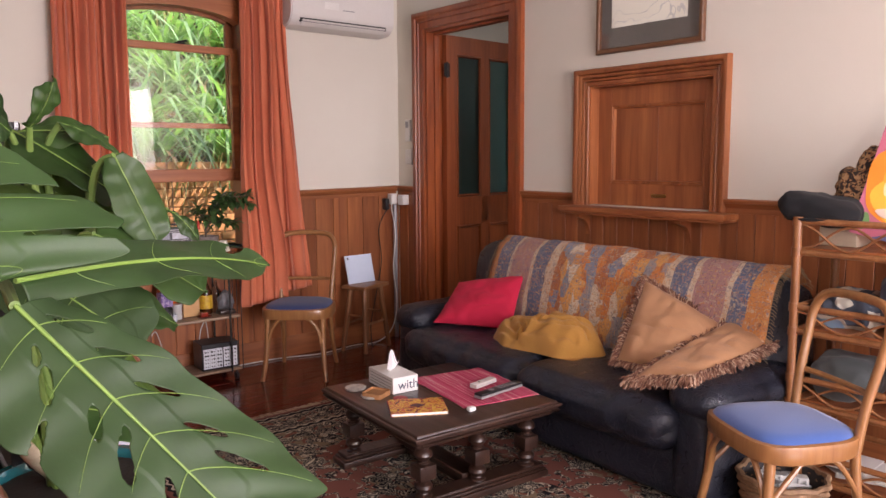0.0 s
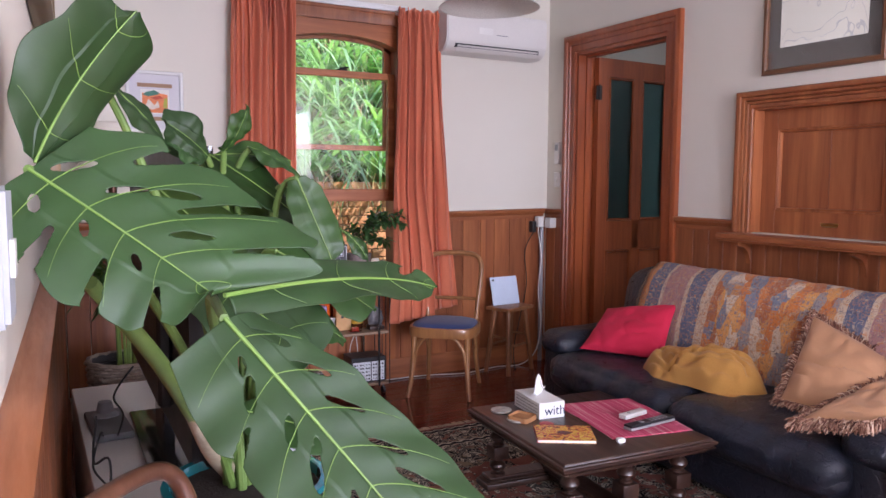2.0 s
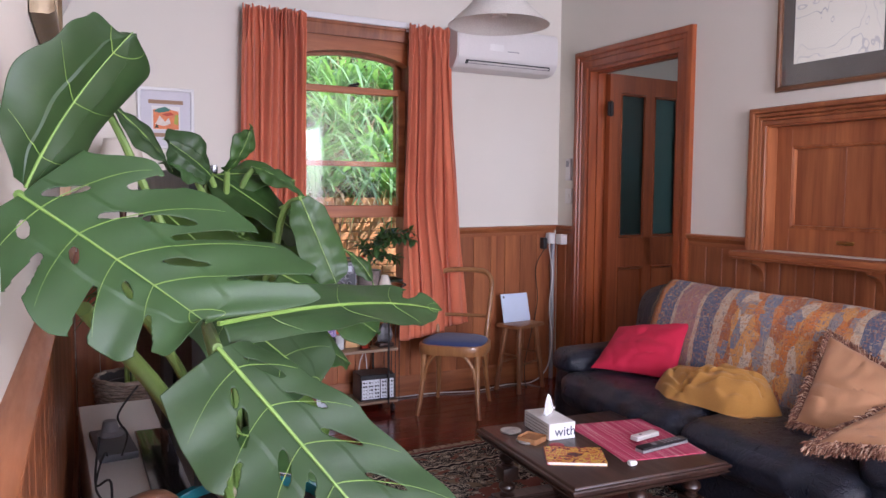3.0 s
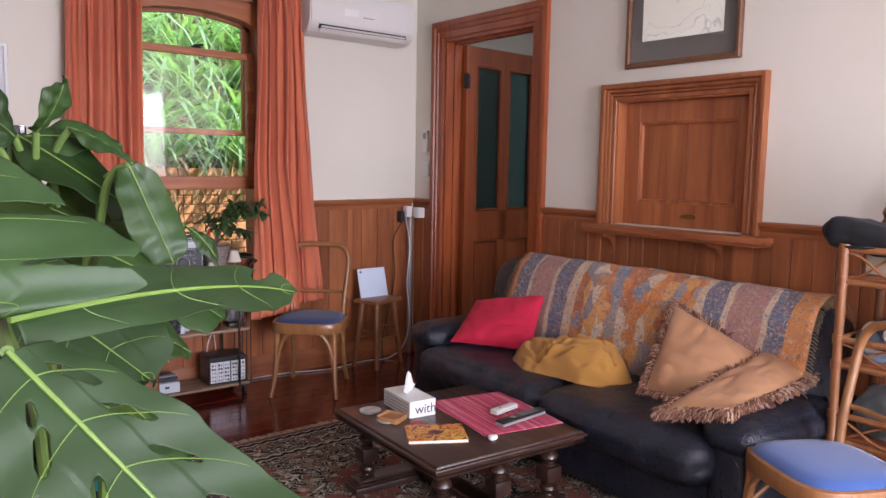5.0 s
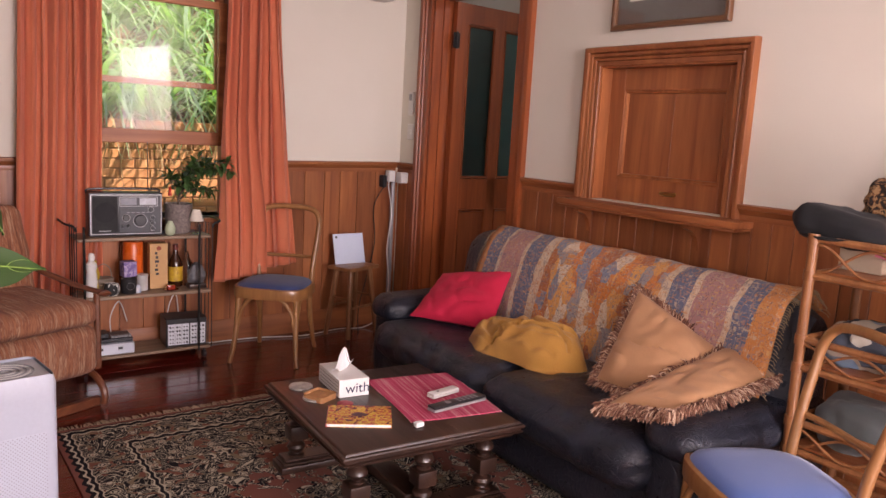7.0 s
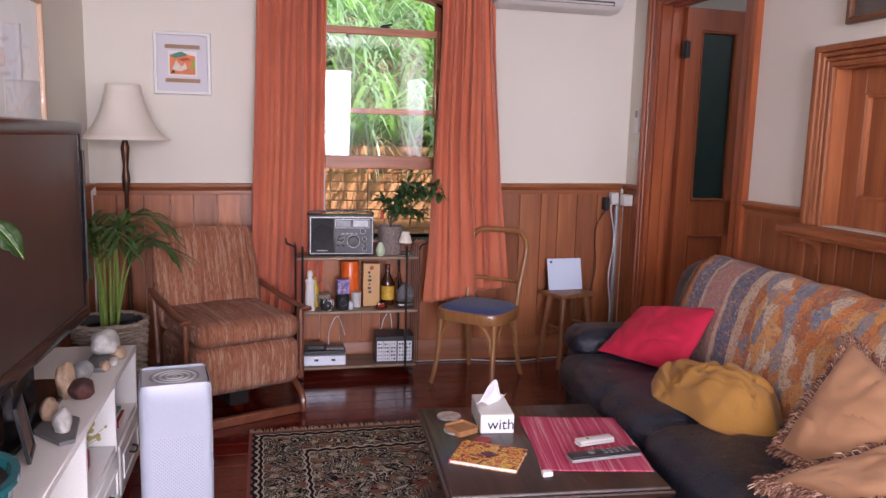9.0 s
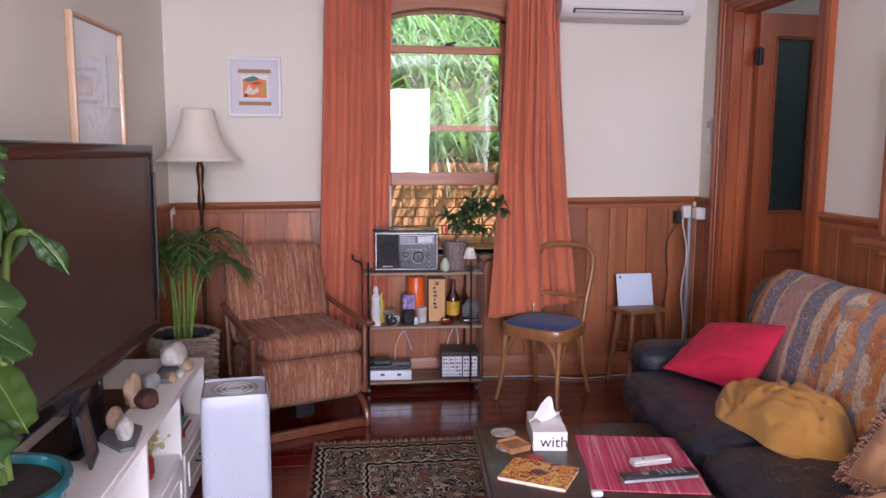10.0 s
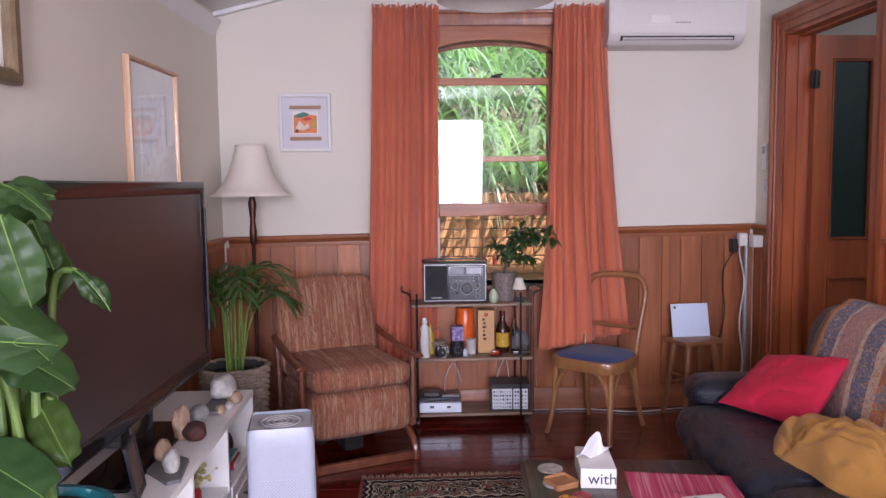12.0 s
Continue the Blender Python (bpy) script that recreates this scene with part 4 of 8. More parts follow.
# ---- cushions ----
def cushion(name, label, category, quad, thick, material, seed, fringe=None, dent=0.014, n=30):
    a, b, c, d = [Vector(p) for p in quad]
    nor = ((b - a).cross(d - a) + (d - c).cross(b - c)).normalized()
    ob = thing(name, label, category, group="sofa cushions")
    ob.location = (a + b + c + d) / 4
    o = ob.location.copy()

    def at(u, v, s):
        p = a.lerp(b, u).lerp(d.lerp(c, u), v)
        eu, ev = 4 * u * (1 - u), 4 * v * (1 - v)
        t = thick * (eu ** 0.45) * (ev ** 0.45) * s
        pull = 0.05 * (1 - eu) * ev + 0.05 * (1 - ev) * eu
        p = p + ((a + b + c + d) / 4 - p) * pull * 0.9
        q = p * 7 + Vector((seed, s, 0)) + 0.5 * Vector((noise.noise(p * 6), noise.noise(p * 6 + Vector((9, 0, 0))), 0))
        w = dent * (noise.noise(q) - 1.3 * max(0.0, 0.3 - abs(noise.noise(q * 1.5 + Vector((0, 4, 0))))) * 2 + 0.4 * noise.noise(p * 24 + Vector((seed, s, 3))))
        return p + nor * (t + w * (eu * ev) ** 0.3) - o

    bm = B()
    top = {}
    for s in (1, -1):
        g = []
        for i in range(n + 1):
            row = []
            for j in range(n + 1):
                edge = i in (0, n) or j in (0, n)
                if edge and (i, j) in top:
                    row.append(top[i, j])
                    continue
                v = bm.verts.new(at(i / n, j / n, s))
                if edge:
                    top[i, j] = v
                row.append(v)
            g.append(row)
        for i in range(n):
            for j in range(n):
                q = (g[i][j], g[i + 1][j], g[i + 1][j + 1], g[i][j + 1])
                bm.faces.new(q if s > 0 else q[::-1])
    part("cover", bm, material, ob)
    if fringe:
        rng = random.Random(seed)
        bm = B()
        for k in range(3800):
            t = k / 3800 * 4
            i, f = int(t), t - int(t)
            u, v = ((f, 0), (1, f), (1 - f, 1), (0, 1 - f))[i]
            p = at(u, v, 1)
            out = (p - at(0.5, 0.5, 1)).normalized()
            out = (out + nor * rng.uniform(-0.9, 0.9) + Vector((rng.uniform(-0.4, 0.4), rng.uniform(-0.4, 0.4), rng.uniform(-0.3, 0.3)))).normalized()
            ln = rng.uniform(0.018, 0.044)
            mid = p + out * ln * 0.6 + Vector((0, 0, 0.004))
            end = p + out * ln + Vector((rng.uniform(-0.008, 0.008), rng.uniform(-0.008, 0.008), -0.008))
            tube(bm, [p - out * 0.008, mid, end], [0.0028, 0.0028, 0.0016], 4)
        tagged(part("fringe", bm, fringe, ob, "brown and gold looped fringe"), kind="stuff")
    return ob


RED = cloth("crimson_cotton", (0.58, 0.010, 0.050), (0.48, 0.006, 0.038), 0.8, 500, 0.03)
PEACH = cloth("peach_silk", (0.54, 0.285, 0.145), (0.42, 0.21, 0.10), 0.5, 380, 0.1)
m, t, bs = nodes_of("fringe_yarn")
gi = t.nodes.new("ShaderNodeNewGeometry")
t.links.new(ramp(t, gi.outputs["Random Per Island"], [(0.0, (0.07, 0.026, 0.018)), (0.4, (0.19, 0.075, 0.045)), (0.7, (0.36, 0.18, 0.11)), (0.9, (0.58, 0.40, 0.28))]), bs.inputs["Base Color"])
bs.inputs["Roughness"].default_value = 0.8
FRINGE = m
cushion("red_cushion", "plain crimson cushion leaning in the sofa corner", "cushion", [(-0.815, -1.42, 0.445), (-0.635, -1.87, 0.455), (-0.375, -1.71, 0.705), (-0.55, -1.34, 0.64)], 0.06, RED, 1)
cushion("peach_cushion", "peach silk cushion with brown fringe standing against the throw", "cushion", [(-0.735, -2.64, 0.46), (-0.75, -3.02, 0.46), (-0.44, -3.00, 0.635), (-0.435, -2.57, 0.79)], 0.075, PEACH, 2, FRINGE)
cushion("peach_cushion", "peach silk cushion with brown fringe slumped over the armrest", "cushion", [(-0.965, -2.88, 0.47), (-0.93, -3.15, 0.535), (-0.38, -3.21, 0.595), (-0.42, -3.02, 0.665)], 0.045, PEACH, 3, FRINGE)

# ---- mustard blanket ----
MUSTARD = cloth("mustard_fleece", (0.46, 0.225, 0.045), (0.38, 0.18, 0.034), 0.95, 260, 0.1)
ob = thing("mustard_blanket", "crumpled mustard fleece blanket on the sofa seat", "blanket", (-0.655, -2.155, 0.425))
bm = B()


def nearest(p, way):
    best = 9.0
    for a, b in zip(way, way[1:]):
        ab = b - a
        f = max(0.0, min(1.0, (p - a).dot(ab) / ab.length_squared))
        best = min(best, (p - a - ab * f).length)
    return best


# creases that gather at one pinched point of the front edge and fan out over the heap
PINCH = (-0.15, 0.05, 0)
CREASES = [curve([PINCH] + [(x, y, 0) for x, y in way], 5) for way in (
    ((-0.09, 0.0), (-0.02, -0.05), (0.05, -0.14)), ((-0.12, -0.05), (-0.07, -0.13), (-0.02, -0.23)), ((-0.145, -0.05), (-0.13, -0.14), (-0.10, -0.25)), ((-0.07, 0.06), (0.0, 0.05), (0.08, 0.01)),
    ((-0.09, 0.10), (-0.02, 0.13), (0.06, 0.13)), ((-0.13, 0.12), (-0.09, 0.19), (-0.02, 0.23)), ((-0.16, 0.12), (-0.14, 0.21)), ((-0.10, 0.03), (-0.07, 0.015), (-0.05, 0.02)))]
CREASES += [curve([(0.12, 0.10, 0), (0.06, 0.06, 0), (0.02, -0.02, 0), (0.03, -0.12, 0), (0.08, -0.20, 0)], 5), curve([(-0.03, -0.28, 0), (0.0, -0.17, 0), (-0.03, -0.08, 0), (-0.06, -0.04, 0)], 5)]


def lump(u, v):
    a, r = 2 * math.pi * u, v
    ex, ey = 0.205 + 0.022 * math.sin(3 * a + 1) + 0.008 * math.sin(7 * a), 0.345 + 0.025 * math.sin(2 * a) + 0.010 * math.sin(9 * a + 2)
    p = Vector((math.cos(a) * ex * r, math.sin(a) * ey * r, 0))
    q = p + 0.012 * Vector((noise.noise(p * 14), noise.noise(p * 14 + Vector((4, 4, 4))), 0))
    big = max(0.0, 1 - ((p.x - 0.02) / 0.21) ** 2 - ((p.y + 0.07) / 0.27) ** 2)
    small = max(0.0, 1 - ((p.x + 0.03) / 0.18) ** 2 - ((p.y - 0.19) / 0.17) ** 2)
    h = max(0.128 * big ** 0.45, 0.085 * small ** 0.5) + 0.03 * (1 - r ** 6)
    for k, way in enumerate(CREASES):
        e = nearest(q, way)
        w = 0.008 + 0.003 * (k % 3)
        h += -0.015 * math.exp(-(e / w) ** 2) + 0.005 * math.exp(-((e - 2.2 * w) / (1.2 * w)) ** 2)
    e = (Vector((p.x * 1.25, p.y * 0.85, 0)) - Vector(PINCH)).length + 0.055 * noise.noise(p * 5 + Vector((2, 0, 0)))
    h += 0.010 * ((0.5 + 0.5 * math.cos(2 * math.pi * e / 0.115)) ** 0.7 - 0.6) * min(1.0, e / 0.08)
    h += 0.006 * noise.noise(p * 9) + 0.002 * noise.noise(p * 30)
    return Vector((p.x, p.y, 0.004 + max(0.0, h) * (1 - r ** 14)))


surface(bm, lump, 180, 84, True)
part("fleece", bm, MUSTARD, ob)

# ---- coffee table ----
tab = thing("coffee_table", "low dark oak coffee table with turned legs", "coffee table", (-1.432, -2.215, 0.008), -4.5)
bm = B()
hx, hy = 0.368, 0.395
rings = []
for o, z in ((0.06, 0.282), (0.034, 0.282), (0.030, 0.292), (0.020, 0.297), (0.008, 0.300), (0.004, 0.306), (0.012, 0.310), (0.012, 0.316), (0.002, 0.320), (0.0, 0.327), (0.003, 0.332), (0.012, 0.334), (0.014, 0.340), (0.020, 0.344)):
    rings.append([bm.verts.new((sx * (hx - o), sy * (hy - o), z)) for sx, sy in ((-1, -1), (1, -1), (1, 1), (-1, 1))])
for a, b in zip(rings, rings[1:]):
    for i in range(4):
        bm.faces.new((a[i], a[(i + 1) % 4], b[(i + 1) % 4], b[i]))
bm.faces.new(rings[0][::-1]), bm.faces.new(rings[-1])
part("tabletop", bm, DARKWOOD, tab, "moulded dark oak top")
bm = B()
for x0, y0, x1, y1 in ((-0.30, -0.315, 0.30, -0.285), (-0.30, 0.285, 0.30, 0.315), (-0.30, -0.285, -0.27, 0.285), (0.27, -0.285, 0.30, 0.285)):
    bx(bm, x0, y0, 0.262, x1, y1, 0.282)
part("apron", bm, DARKWOOD, tab, "", False)
LEGP = [(0.034, 0.055), (0.034, 0.062), (0.022, 0.066), (0.020, 0.070), (0.031, 0.080), (0.037, 0.092), (0.034, 0.104), (0.022, 0.112), (0.017, 0.116), (0.027, 0.120), (0.027, 0.124), (0.020, 0.128), (0.020, 0.186), (0.028, 0.190), (0.028, 0.194), (0.018, 0.199), (0.020, 0.204), (0.031, 0.212), (0.038, 0.224), (0.034, 0.238), (0.022, 0.247), (0.018, 0.252), (0.030, 0.258), (0.032, 0.266)]


def table_leg(cx, cy):
    bm = B()
    lathe(bm, LEGP, 18, (cx, cy, 0))
    bx(bm, cx - 0.038, cy - 0.038, 0.128, cx + 0.038, cy + 0.038, 0.186, 0.006, 2)
    bx(bm, cx - 0.036, cy - 0.036, 0.264, cx + 0.036, cy + 0.036, 0.282, 0.003)
    part("leg", bm, DARKWOOD, tab)


for sx in (-1, 0, 1):
    for sy in (-1, 1):
        table_leg(sx * 0.265, sy * 0.285)
for sy in (-1, 1):
    bm = B()
    bx(bm, -0.345, sy * 0.285 - 0.058, 0.0, 0.345, sy * 0.285 + 0.058, 0.030, 0.008, 2)
    bx(bm, -0.335, sy * 0.285 - 0.050, 0.030, 0.335, sy * 0.285 + 0.050, 0.040, 0.004)
    bx(bm, -0.325, sy * 0.285 - 0.044, 0.040, 0.325, sy * 0.285 + 0.044, 0.055, 0.005)
    part("foot_plank", bm, DARKWOOD, tab)
bm = B()
bx(bm, -0.05, -0.25, 0.05, 0.05, 0.25, 0.075, 0.004)
bx(bm, -0.025, -0.235, 0.012, 0.025, 0.235, 0.05)
part("stretcher", bm, DARKWOOD, tab)
TZ = 0.3525


# ---- rug ----
def rug_pile():
    m, t, bs = nodes_of("oriental_rug")
    v = coords(t)
    sep = t.nodes.new("ShaderNodeSeparateXYZ")
    t.links.new(v, sep.inputs[0])
    ax, ay = maths(t, "ABSOLUTE", sep.outputs[0]), maths(t, "ABSOLUTE", sep.outputs[1])
    edge = maths(t, "MINIMUM", maths(t, "SUBTRACT", 0.99, ax), maths(t, "SUBTRACT", 1.44, ay))
    dark, cream, rose = (0.010, 0.008, 0.010), (0.52, 0.45, 0.34), (0.21, 0.075, 0.055)
    wv = maths(t, "MULTIPLY", maths(t, "ADD", maths(t, "SINE", maths(t, "MULTIPLY", sep.outputs[0], 95.0)), maths(t, "SINE", maths(t, "MULTIPLY", sep.outputs[1], 95.0))), 0.005)
    e2 = maths(t, "ADD", edge, wv)
    band = ramp(t, e2, [(0.0, rose), (0.022, dark), (0.035, cream), (0.042, dark), (0.06, cream), (0.068, dark), (0.235, cream), (0.244, dark), (0.262, cream), (0.27, dark), (0.30, dark), (0.9, dark)], "CONSTANT")
    # scrolls: contour lines of two distorted noises
    n1 = noise_of(t, v, 8.5, 1.0, 0.4, 2.2)
    n2 = noise_of(t, coords(t, (1, 1, 1), (0, 0, 40)), 13, 1.5, 0.5, 1.4)
    lines = ramp(t, maths(t, "FRACT", maths(t, "MULTIPLY", n1, 7.0)), [(0.0, (0, 0, 0)), (0.30, (1, 1, 1)), (0.52, (0, 0, 0)), (0.70, (0.0, 0, 0)), (0.84, (0.55, 0.55, 0.55)), (0.94, (0, 0, 0))], "CONSTANT")
    buds = ramp(t, n2, [(0.0, (0, 0, 0)), (0.575, (1, 1, 1))], "CONSTANT")
    scroll = mixc(t, lines, dark, cream)
    scroll = mixc(t, buds, scroll, ramp(t, n1, [(0.0, (0.22, 0.16, 0.10)), (0.5, (0.20, 0.075, 0.05))], "CONSTANT"))
    # small rosettes strewn over the dark ground
    vr = t.nodes.new("ShaderNodeTexVoronoi")
    vr.inputs["Scale"].default_value = 11
    vr.inputs["Randomness"].default_value = 0.45
    t.links.new(v, vr.inputs["Vector"])
    petal = maths(t, "ADD", vr.outputs["Distance"], maths(t, "MULTIPLY", noise_of(t, v, 55, 1.0), 0.12))
    scroll = mixc(t, ramp(t, petal, [(0.0, (1, 1, 1)), (0.30, (0, 0, 0))], "CONSTANT"), scroll, ramp(t, petal, [(0.0, rose), (0.13, cream), (0.19, dark), (0.23, cream), (0.27, (0.16, 0.10, 0.07))], "CONSTANT"))
    inb = ramp(t, e2, [(0.0, (0, 0, 0)), (0.068, (1, 1, 1)), (0.235, (0, 0, 0)), (0.27, (1, 1, 1))], "CONSTANT")
    col = mixc(t, inb, band, scroll)
    # rose ground in the middle with dark sprays
    r = maths(t, "ADD", maths(t, "POWER", maths(t, "DIVIDE", ax, 0.62), 2.0), maths(t, "POWER", maths(t, "DIVIDE", ay, 1.05), 2.0))
    r2 = maths(t, "ADD", r, maths(t, "MULTIPLY", noise_of(t, v, 5.5, 2.0, 0.5, 0.8), 1.1))
    mid = ramp(t, maths(t, "MULTIPLY", r2, 0.5), [(0.0, (1, 1, 1)), (0.66, (0, 0, 0))], "CONSTANT")
    med = ramp(t, r2, [(0.0, (1, 1, 1)), (0.90, (0, 0, 0))], "CONSTANT")
    spray = ramp(t, noise_of(t, v, 10, 2.0, 0.6, 1.2), [(0.0, (1, 1, 1)), (0.45, (0, 0, 0))], "CONSTANT")
    field = mixc(t, spray, rose, scroll)
    field = mixc(t, med, field, scroll)
    col = mixc(t, mid, col, field)
    pile = noise_of(t, v, 380, 2.0)
    col = mixc(t, 0.3, col, ramp(t, pile, [(0.3, (0.45, 0.45, 0.45)), (0.7, (1, 1, 1))]), "MULTIPLY")
    t.links.new(col, bs.inputs["Base Color"])
    bs.inputs["Roughness"].default_value, bs.inputs["Sheen Weight"].default_value = 0.95, 0.0
    bs.inputs["Specular IOR Level"].default_value = 0.15
    bump(t, bs, pile, 0.5, 0.004)
    return m


rug = thing("rug", "dark fringed oriental rug with cream scrolls on rose ground", "rug", (-1.455, -2.535, 0))
bm = B()
surface(bm, lambda u, v: Vector((-0.99 + 1.98 * u, -1.44 + 2.88 * v, 0.0085 + 0.0012 * noise.noise(Vector((u * 9, v * 12, 0))))), 40, 56)
r = bmesh.ops.extrude_face_region(bm, geom=list(bm.faces))
for v in r["geom"]:
    if isinstance(v, bmesh.types.BMVert):
        v.co.z = 0.0
part("weave", bm, rug_pile(), rug)
rng = random.Random(11)
for sy in (1, -1):
    bm = B()
    for i in range(260):
        x = -0.985 + 1.97 * i / 259 + rng.uniform(-0.003, 0.003)
        e = x + rng.uniform(-0.012, 0.012)
        ln = rng.uniform(0.04, 0.062)
        tube(bm, [(x, sy * 1.436, 0.006), ((x + e) / 2, sy * (1.44 + ln * 0.5), 0.007), (e, sy * (1.44 + ln), 0.003)], [0.0035, 0.003, 0.002], 4)
    tagged(part("fringe", bm, plain("rug_fringe", (0.46, 0.36, 0.25), 0.9, (0.36, 0.27, 0.18)), rug, "cream knotted fringe"), kind="stuff")

# ---- things on the coffee table ----
BOXW = plain("white_card", (0.78, 0.77, 0.74), 0.6, (0.74, 0.73, 0.70), 6, 150, 0.03)
INK = plain("dark_blue_ink", (0.015, 0.025, 0.07), 0.6)
TISSUE = plain("tissue", (0.82, 0.82, 0.82), 0.95, (0.78, 0.78, 0.79), 8, 300, 0.1)
tb = thing("tissue_box", "white tissue box with a lettered end and a raised tissue", "tissue box", (-1.516, -2.0, TZ), -7)
bm = B()
bx(bm, -0.063, -0.115, 0, 0.063, 0.115, 0.072, 0.002)
part("carton", bm, BOXW, tb)
cu = bpy.data.curves.new("letters", "FONT")
cu.body, cu.size, cu.extrude, cu.align_x = "with", 0.058, 0.0003, "CENTER"
tmp = bpy.data.objects.new("letters", cu)
scene.collection.objects.link(tmp)
bpy.context.view_layer.update()
me = bpy.data.meshes.new_from_object(tmp.evaluated_get(bpy.context.evaluated_depsgraph_get()))
bpy.data.objects.remove(tmp)
me.materials.clear()
me.materials.append(INK)
share("lettering", me, tb, pose(0.014, -0.1155, 0.016, 90, 0, 0))
for k in range(4):
    bm = B()
    bx(bm, -0.0636, -0.10, 0.012 + 0.014 * k, -0.0631, 0.10, 0.016 + 0.014 * k)
    part("print_line", bm, plain("grey_print", (0.45, 0.43, 0.40), 0.7) if k == 0 else bpy.data.materials["grey_print"], tb, "", False)
bm = B()


def tissue(u, v):
    # pinched in the slot, flaring to two drooping wings
    a = u - 0.5
    w = 0.022 + 0.075 * v ** 0.8
    fold = math.sin(9.0 * a + 1.5 * v)
    x = 0.026 * v * fold + 0.012 * noise.noise(Vector((u * 3, v * 3, 1)))
    z = 0.070 + v * (0.082 - 0.050 * abs(2 * a) ** 1.5 + 0.016 * fold) - 0.03 * max(0.0, v - 0.7) * abs(fold)
    return Vector((w * 1.5 * a + 0.5 * x, w * 1.3 * a + 0.01 + x, z))


surface(bm, tissue, 26, 16)
c = part("tissue", bm, TISSUE, tb)
c.modifiers.new("thickness", "SOLIDIFY").thickness = 0.001

# striped cotton mat
m, t, bs = nodes_of("pink_striped_cotton")
v = coords(t)
sep = t.nodes.new("ShaderNodeSeparateXYZ")
t.links.new(v, sep.inputs[0])
str_ = noise_of(t, coords(t, (60, 0.8, 1)), 1.0, 3.0, 0.7)
wv = noise_of(t, v, 700, 2.0)
col = ramp(t, str_, [(0.30, (0.30, 0.012, 0.05)), (0.45, (0.52, 0.045, 0.11)), (0.54, (0.58, 0.10, 0.17)), (0.60, (0.66, 0.34, 0.33)), (0.64, (0.50, 0.035, 0.10))])
t.links.new(mixc(t, 0.3, col, ramp(t, wv, [(0.35, (0.55,) * 3), (0.65, (1, 1, 1))]), "MULTIPLY"), bs.inputs["Base Color"])
bs.inputs["Roughness"].default_value = 0.9
bump(t, bs, maths(t, "ADD", wv, str_), 0.4, 0.003)
PINK = m
mat_ = thing("place_mat", "pink striped cotton place mat slightly rumpled", "place mat", (-1.250, -2.243, TZ), -11)
bm = B()
surface(bm, lambda u, v: Vector((-0.19 + 0.38 * u + 0.006 * math.sin(v * 5), -0.245 + 0.49 * v, 0.0022 + 0.007 * max(0, noise.noise(Vector((u * 4, v * 5, 3)))) * (1 if v > 0.55 else 0.25))), 30, 40)
c = part("cloth", bm, PINK, mat_)
c.modifiers.new("thickness", "SOLIDIFY").thickness = 0.0018


def remote(name, label, a, b, wide, high, colour, edge):
    a, b = Vector(a), Vector(b)
    d = b - a
    ob = thing(name, label, "remote control", ((a + b) / 2).to_tuple(), math.degrees(math.atan2(d.y, d.x)))
    L = d.length / 2
    bm = B()
    bx(bm, -L, -wide, 0, L, wide, high * 0.55, min(0.005, wide * 0.4), 2)
    part("body", bm, edge, ob)
    bm = B()
    bx(bm, -L + 0.001, -wide + 0.001, high * 0.55, L - 0.001, wide - 0.001, high, 0.004, 2)
    part("face", bm, colour, ob)
    return ob, L


BLACKP = bpy.data.materials["black_plastic"]
SILVER = plain("silver_plastic", (0.45, 0.45, 0.46), 0.35, None, 10, 200, 0.03, 0.4)
rm, L = remote("television_remote", "black and silver television remote lying on the mat", (-1.365, -2.405, TZ + 0.007), (-1.10, -2.385, TZ + 0.007), 0.024, 0.022, BLACKP, SILVER)
bm = B()
lathe(bm, [(0.013, 0), (0.013, 0.001), (0.0, 0.0012)], 16)
for v in bm.verts:
    v.co += Vector((-0.05, 0, 0.0222))
part("dial", bm, GREYP, rm)
for k in range(5):
    for s in (-1, 0, 1):
        bm = B()
        bx(bm, 0.0 + 0.022 * k - 0.006, s * 0.013 - 0.004, 0.0221, 0.022 * k + 0.006, s * 0.013 + 0.004, 0.0235, 0.001)
        part("button", bm, GREYP, rm, "", False)
wr, L = remote("white_remote", "small white remote on the pink mat", (-1.285, -2.285, TZ + 0.007), (-1.140, -2.262, TZ + 0.007), 0.021, 0.02, ACW, ACW)
bm = B()
lathe(bm, [(0.006, 0), (0.006, 0.001), (0, 0.0012)], 12)
for v in bm.verts:
    v.co += Vector((-0.03, 0, 0.0202))
part("button", bm, BLACKP, wr)
FLORAL = blotch("yellow_floral_print", [(0.0, (0.10, 0.012, 0.03)), (0.40, (0.50, 0.09, 0.03)), (0.465, (0.66, 0.36, 0.04)), (0.54, (0.70, 0.52, 0.10)), (0.60, (0.52, 0.10, 0.06))], 30, "Object", (1, 1, 1), 1.0, 0.5, 1.6)
bk = thing("notebook", "notebook with a yellow and red floral cover", "book", (-1.622, -2.318, TZ), -31)
bm = B()
bx(bm, -0.113, -0.088, 0.0015, 0.113, 0.088, 0.0115)
part("page_block", bm, PAPER, bk, "", False)
for z in (0.0, 0.0115):
    bm = B()
    bx(bm, -0.116, -0.091, z, 0.116, 0.091, z + 0.0015, 0.0005)
    part("cover", bm, FLORAL, bk, "", False)
bm = B()
lathe(bm, [(0.030, 0.0131), (0.030, 0.0136), (0.0, 0.0137)], 20, (0, 0, 0), 0.62)
part("title_panel", bm, plain("plum_print", (0.06, 0.012, 0.03), 0.5, (0.12, 0.03, 0.05), 60), bk, "dark plum title oval", False)
bm = B()
bx(bm, -0.1175, -0.09, 0.001, -0.1162, 0.09, 0.012)
part("spine", bm, plain("pink_spine", (0.55, 0.12, 0.20), 0.5), bk, "pink spine", False)
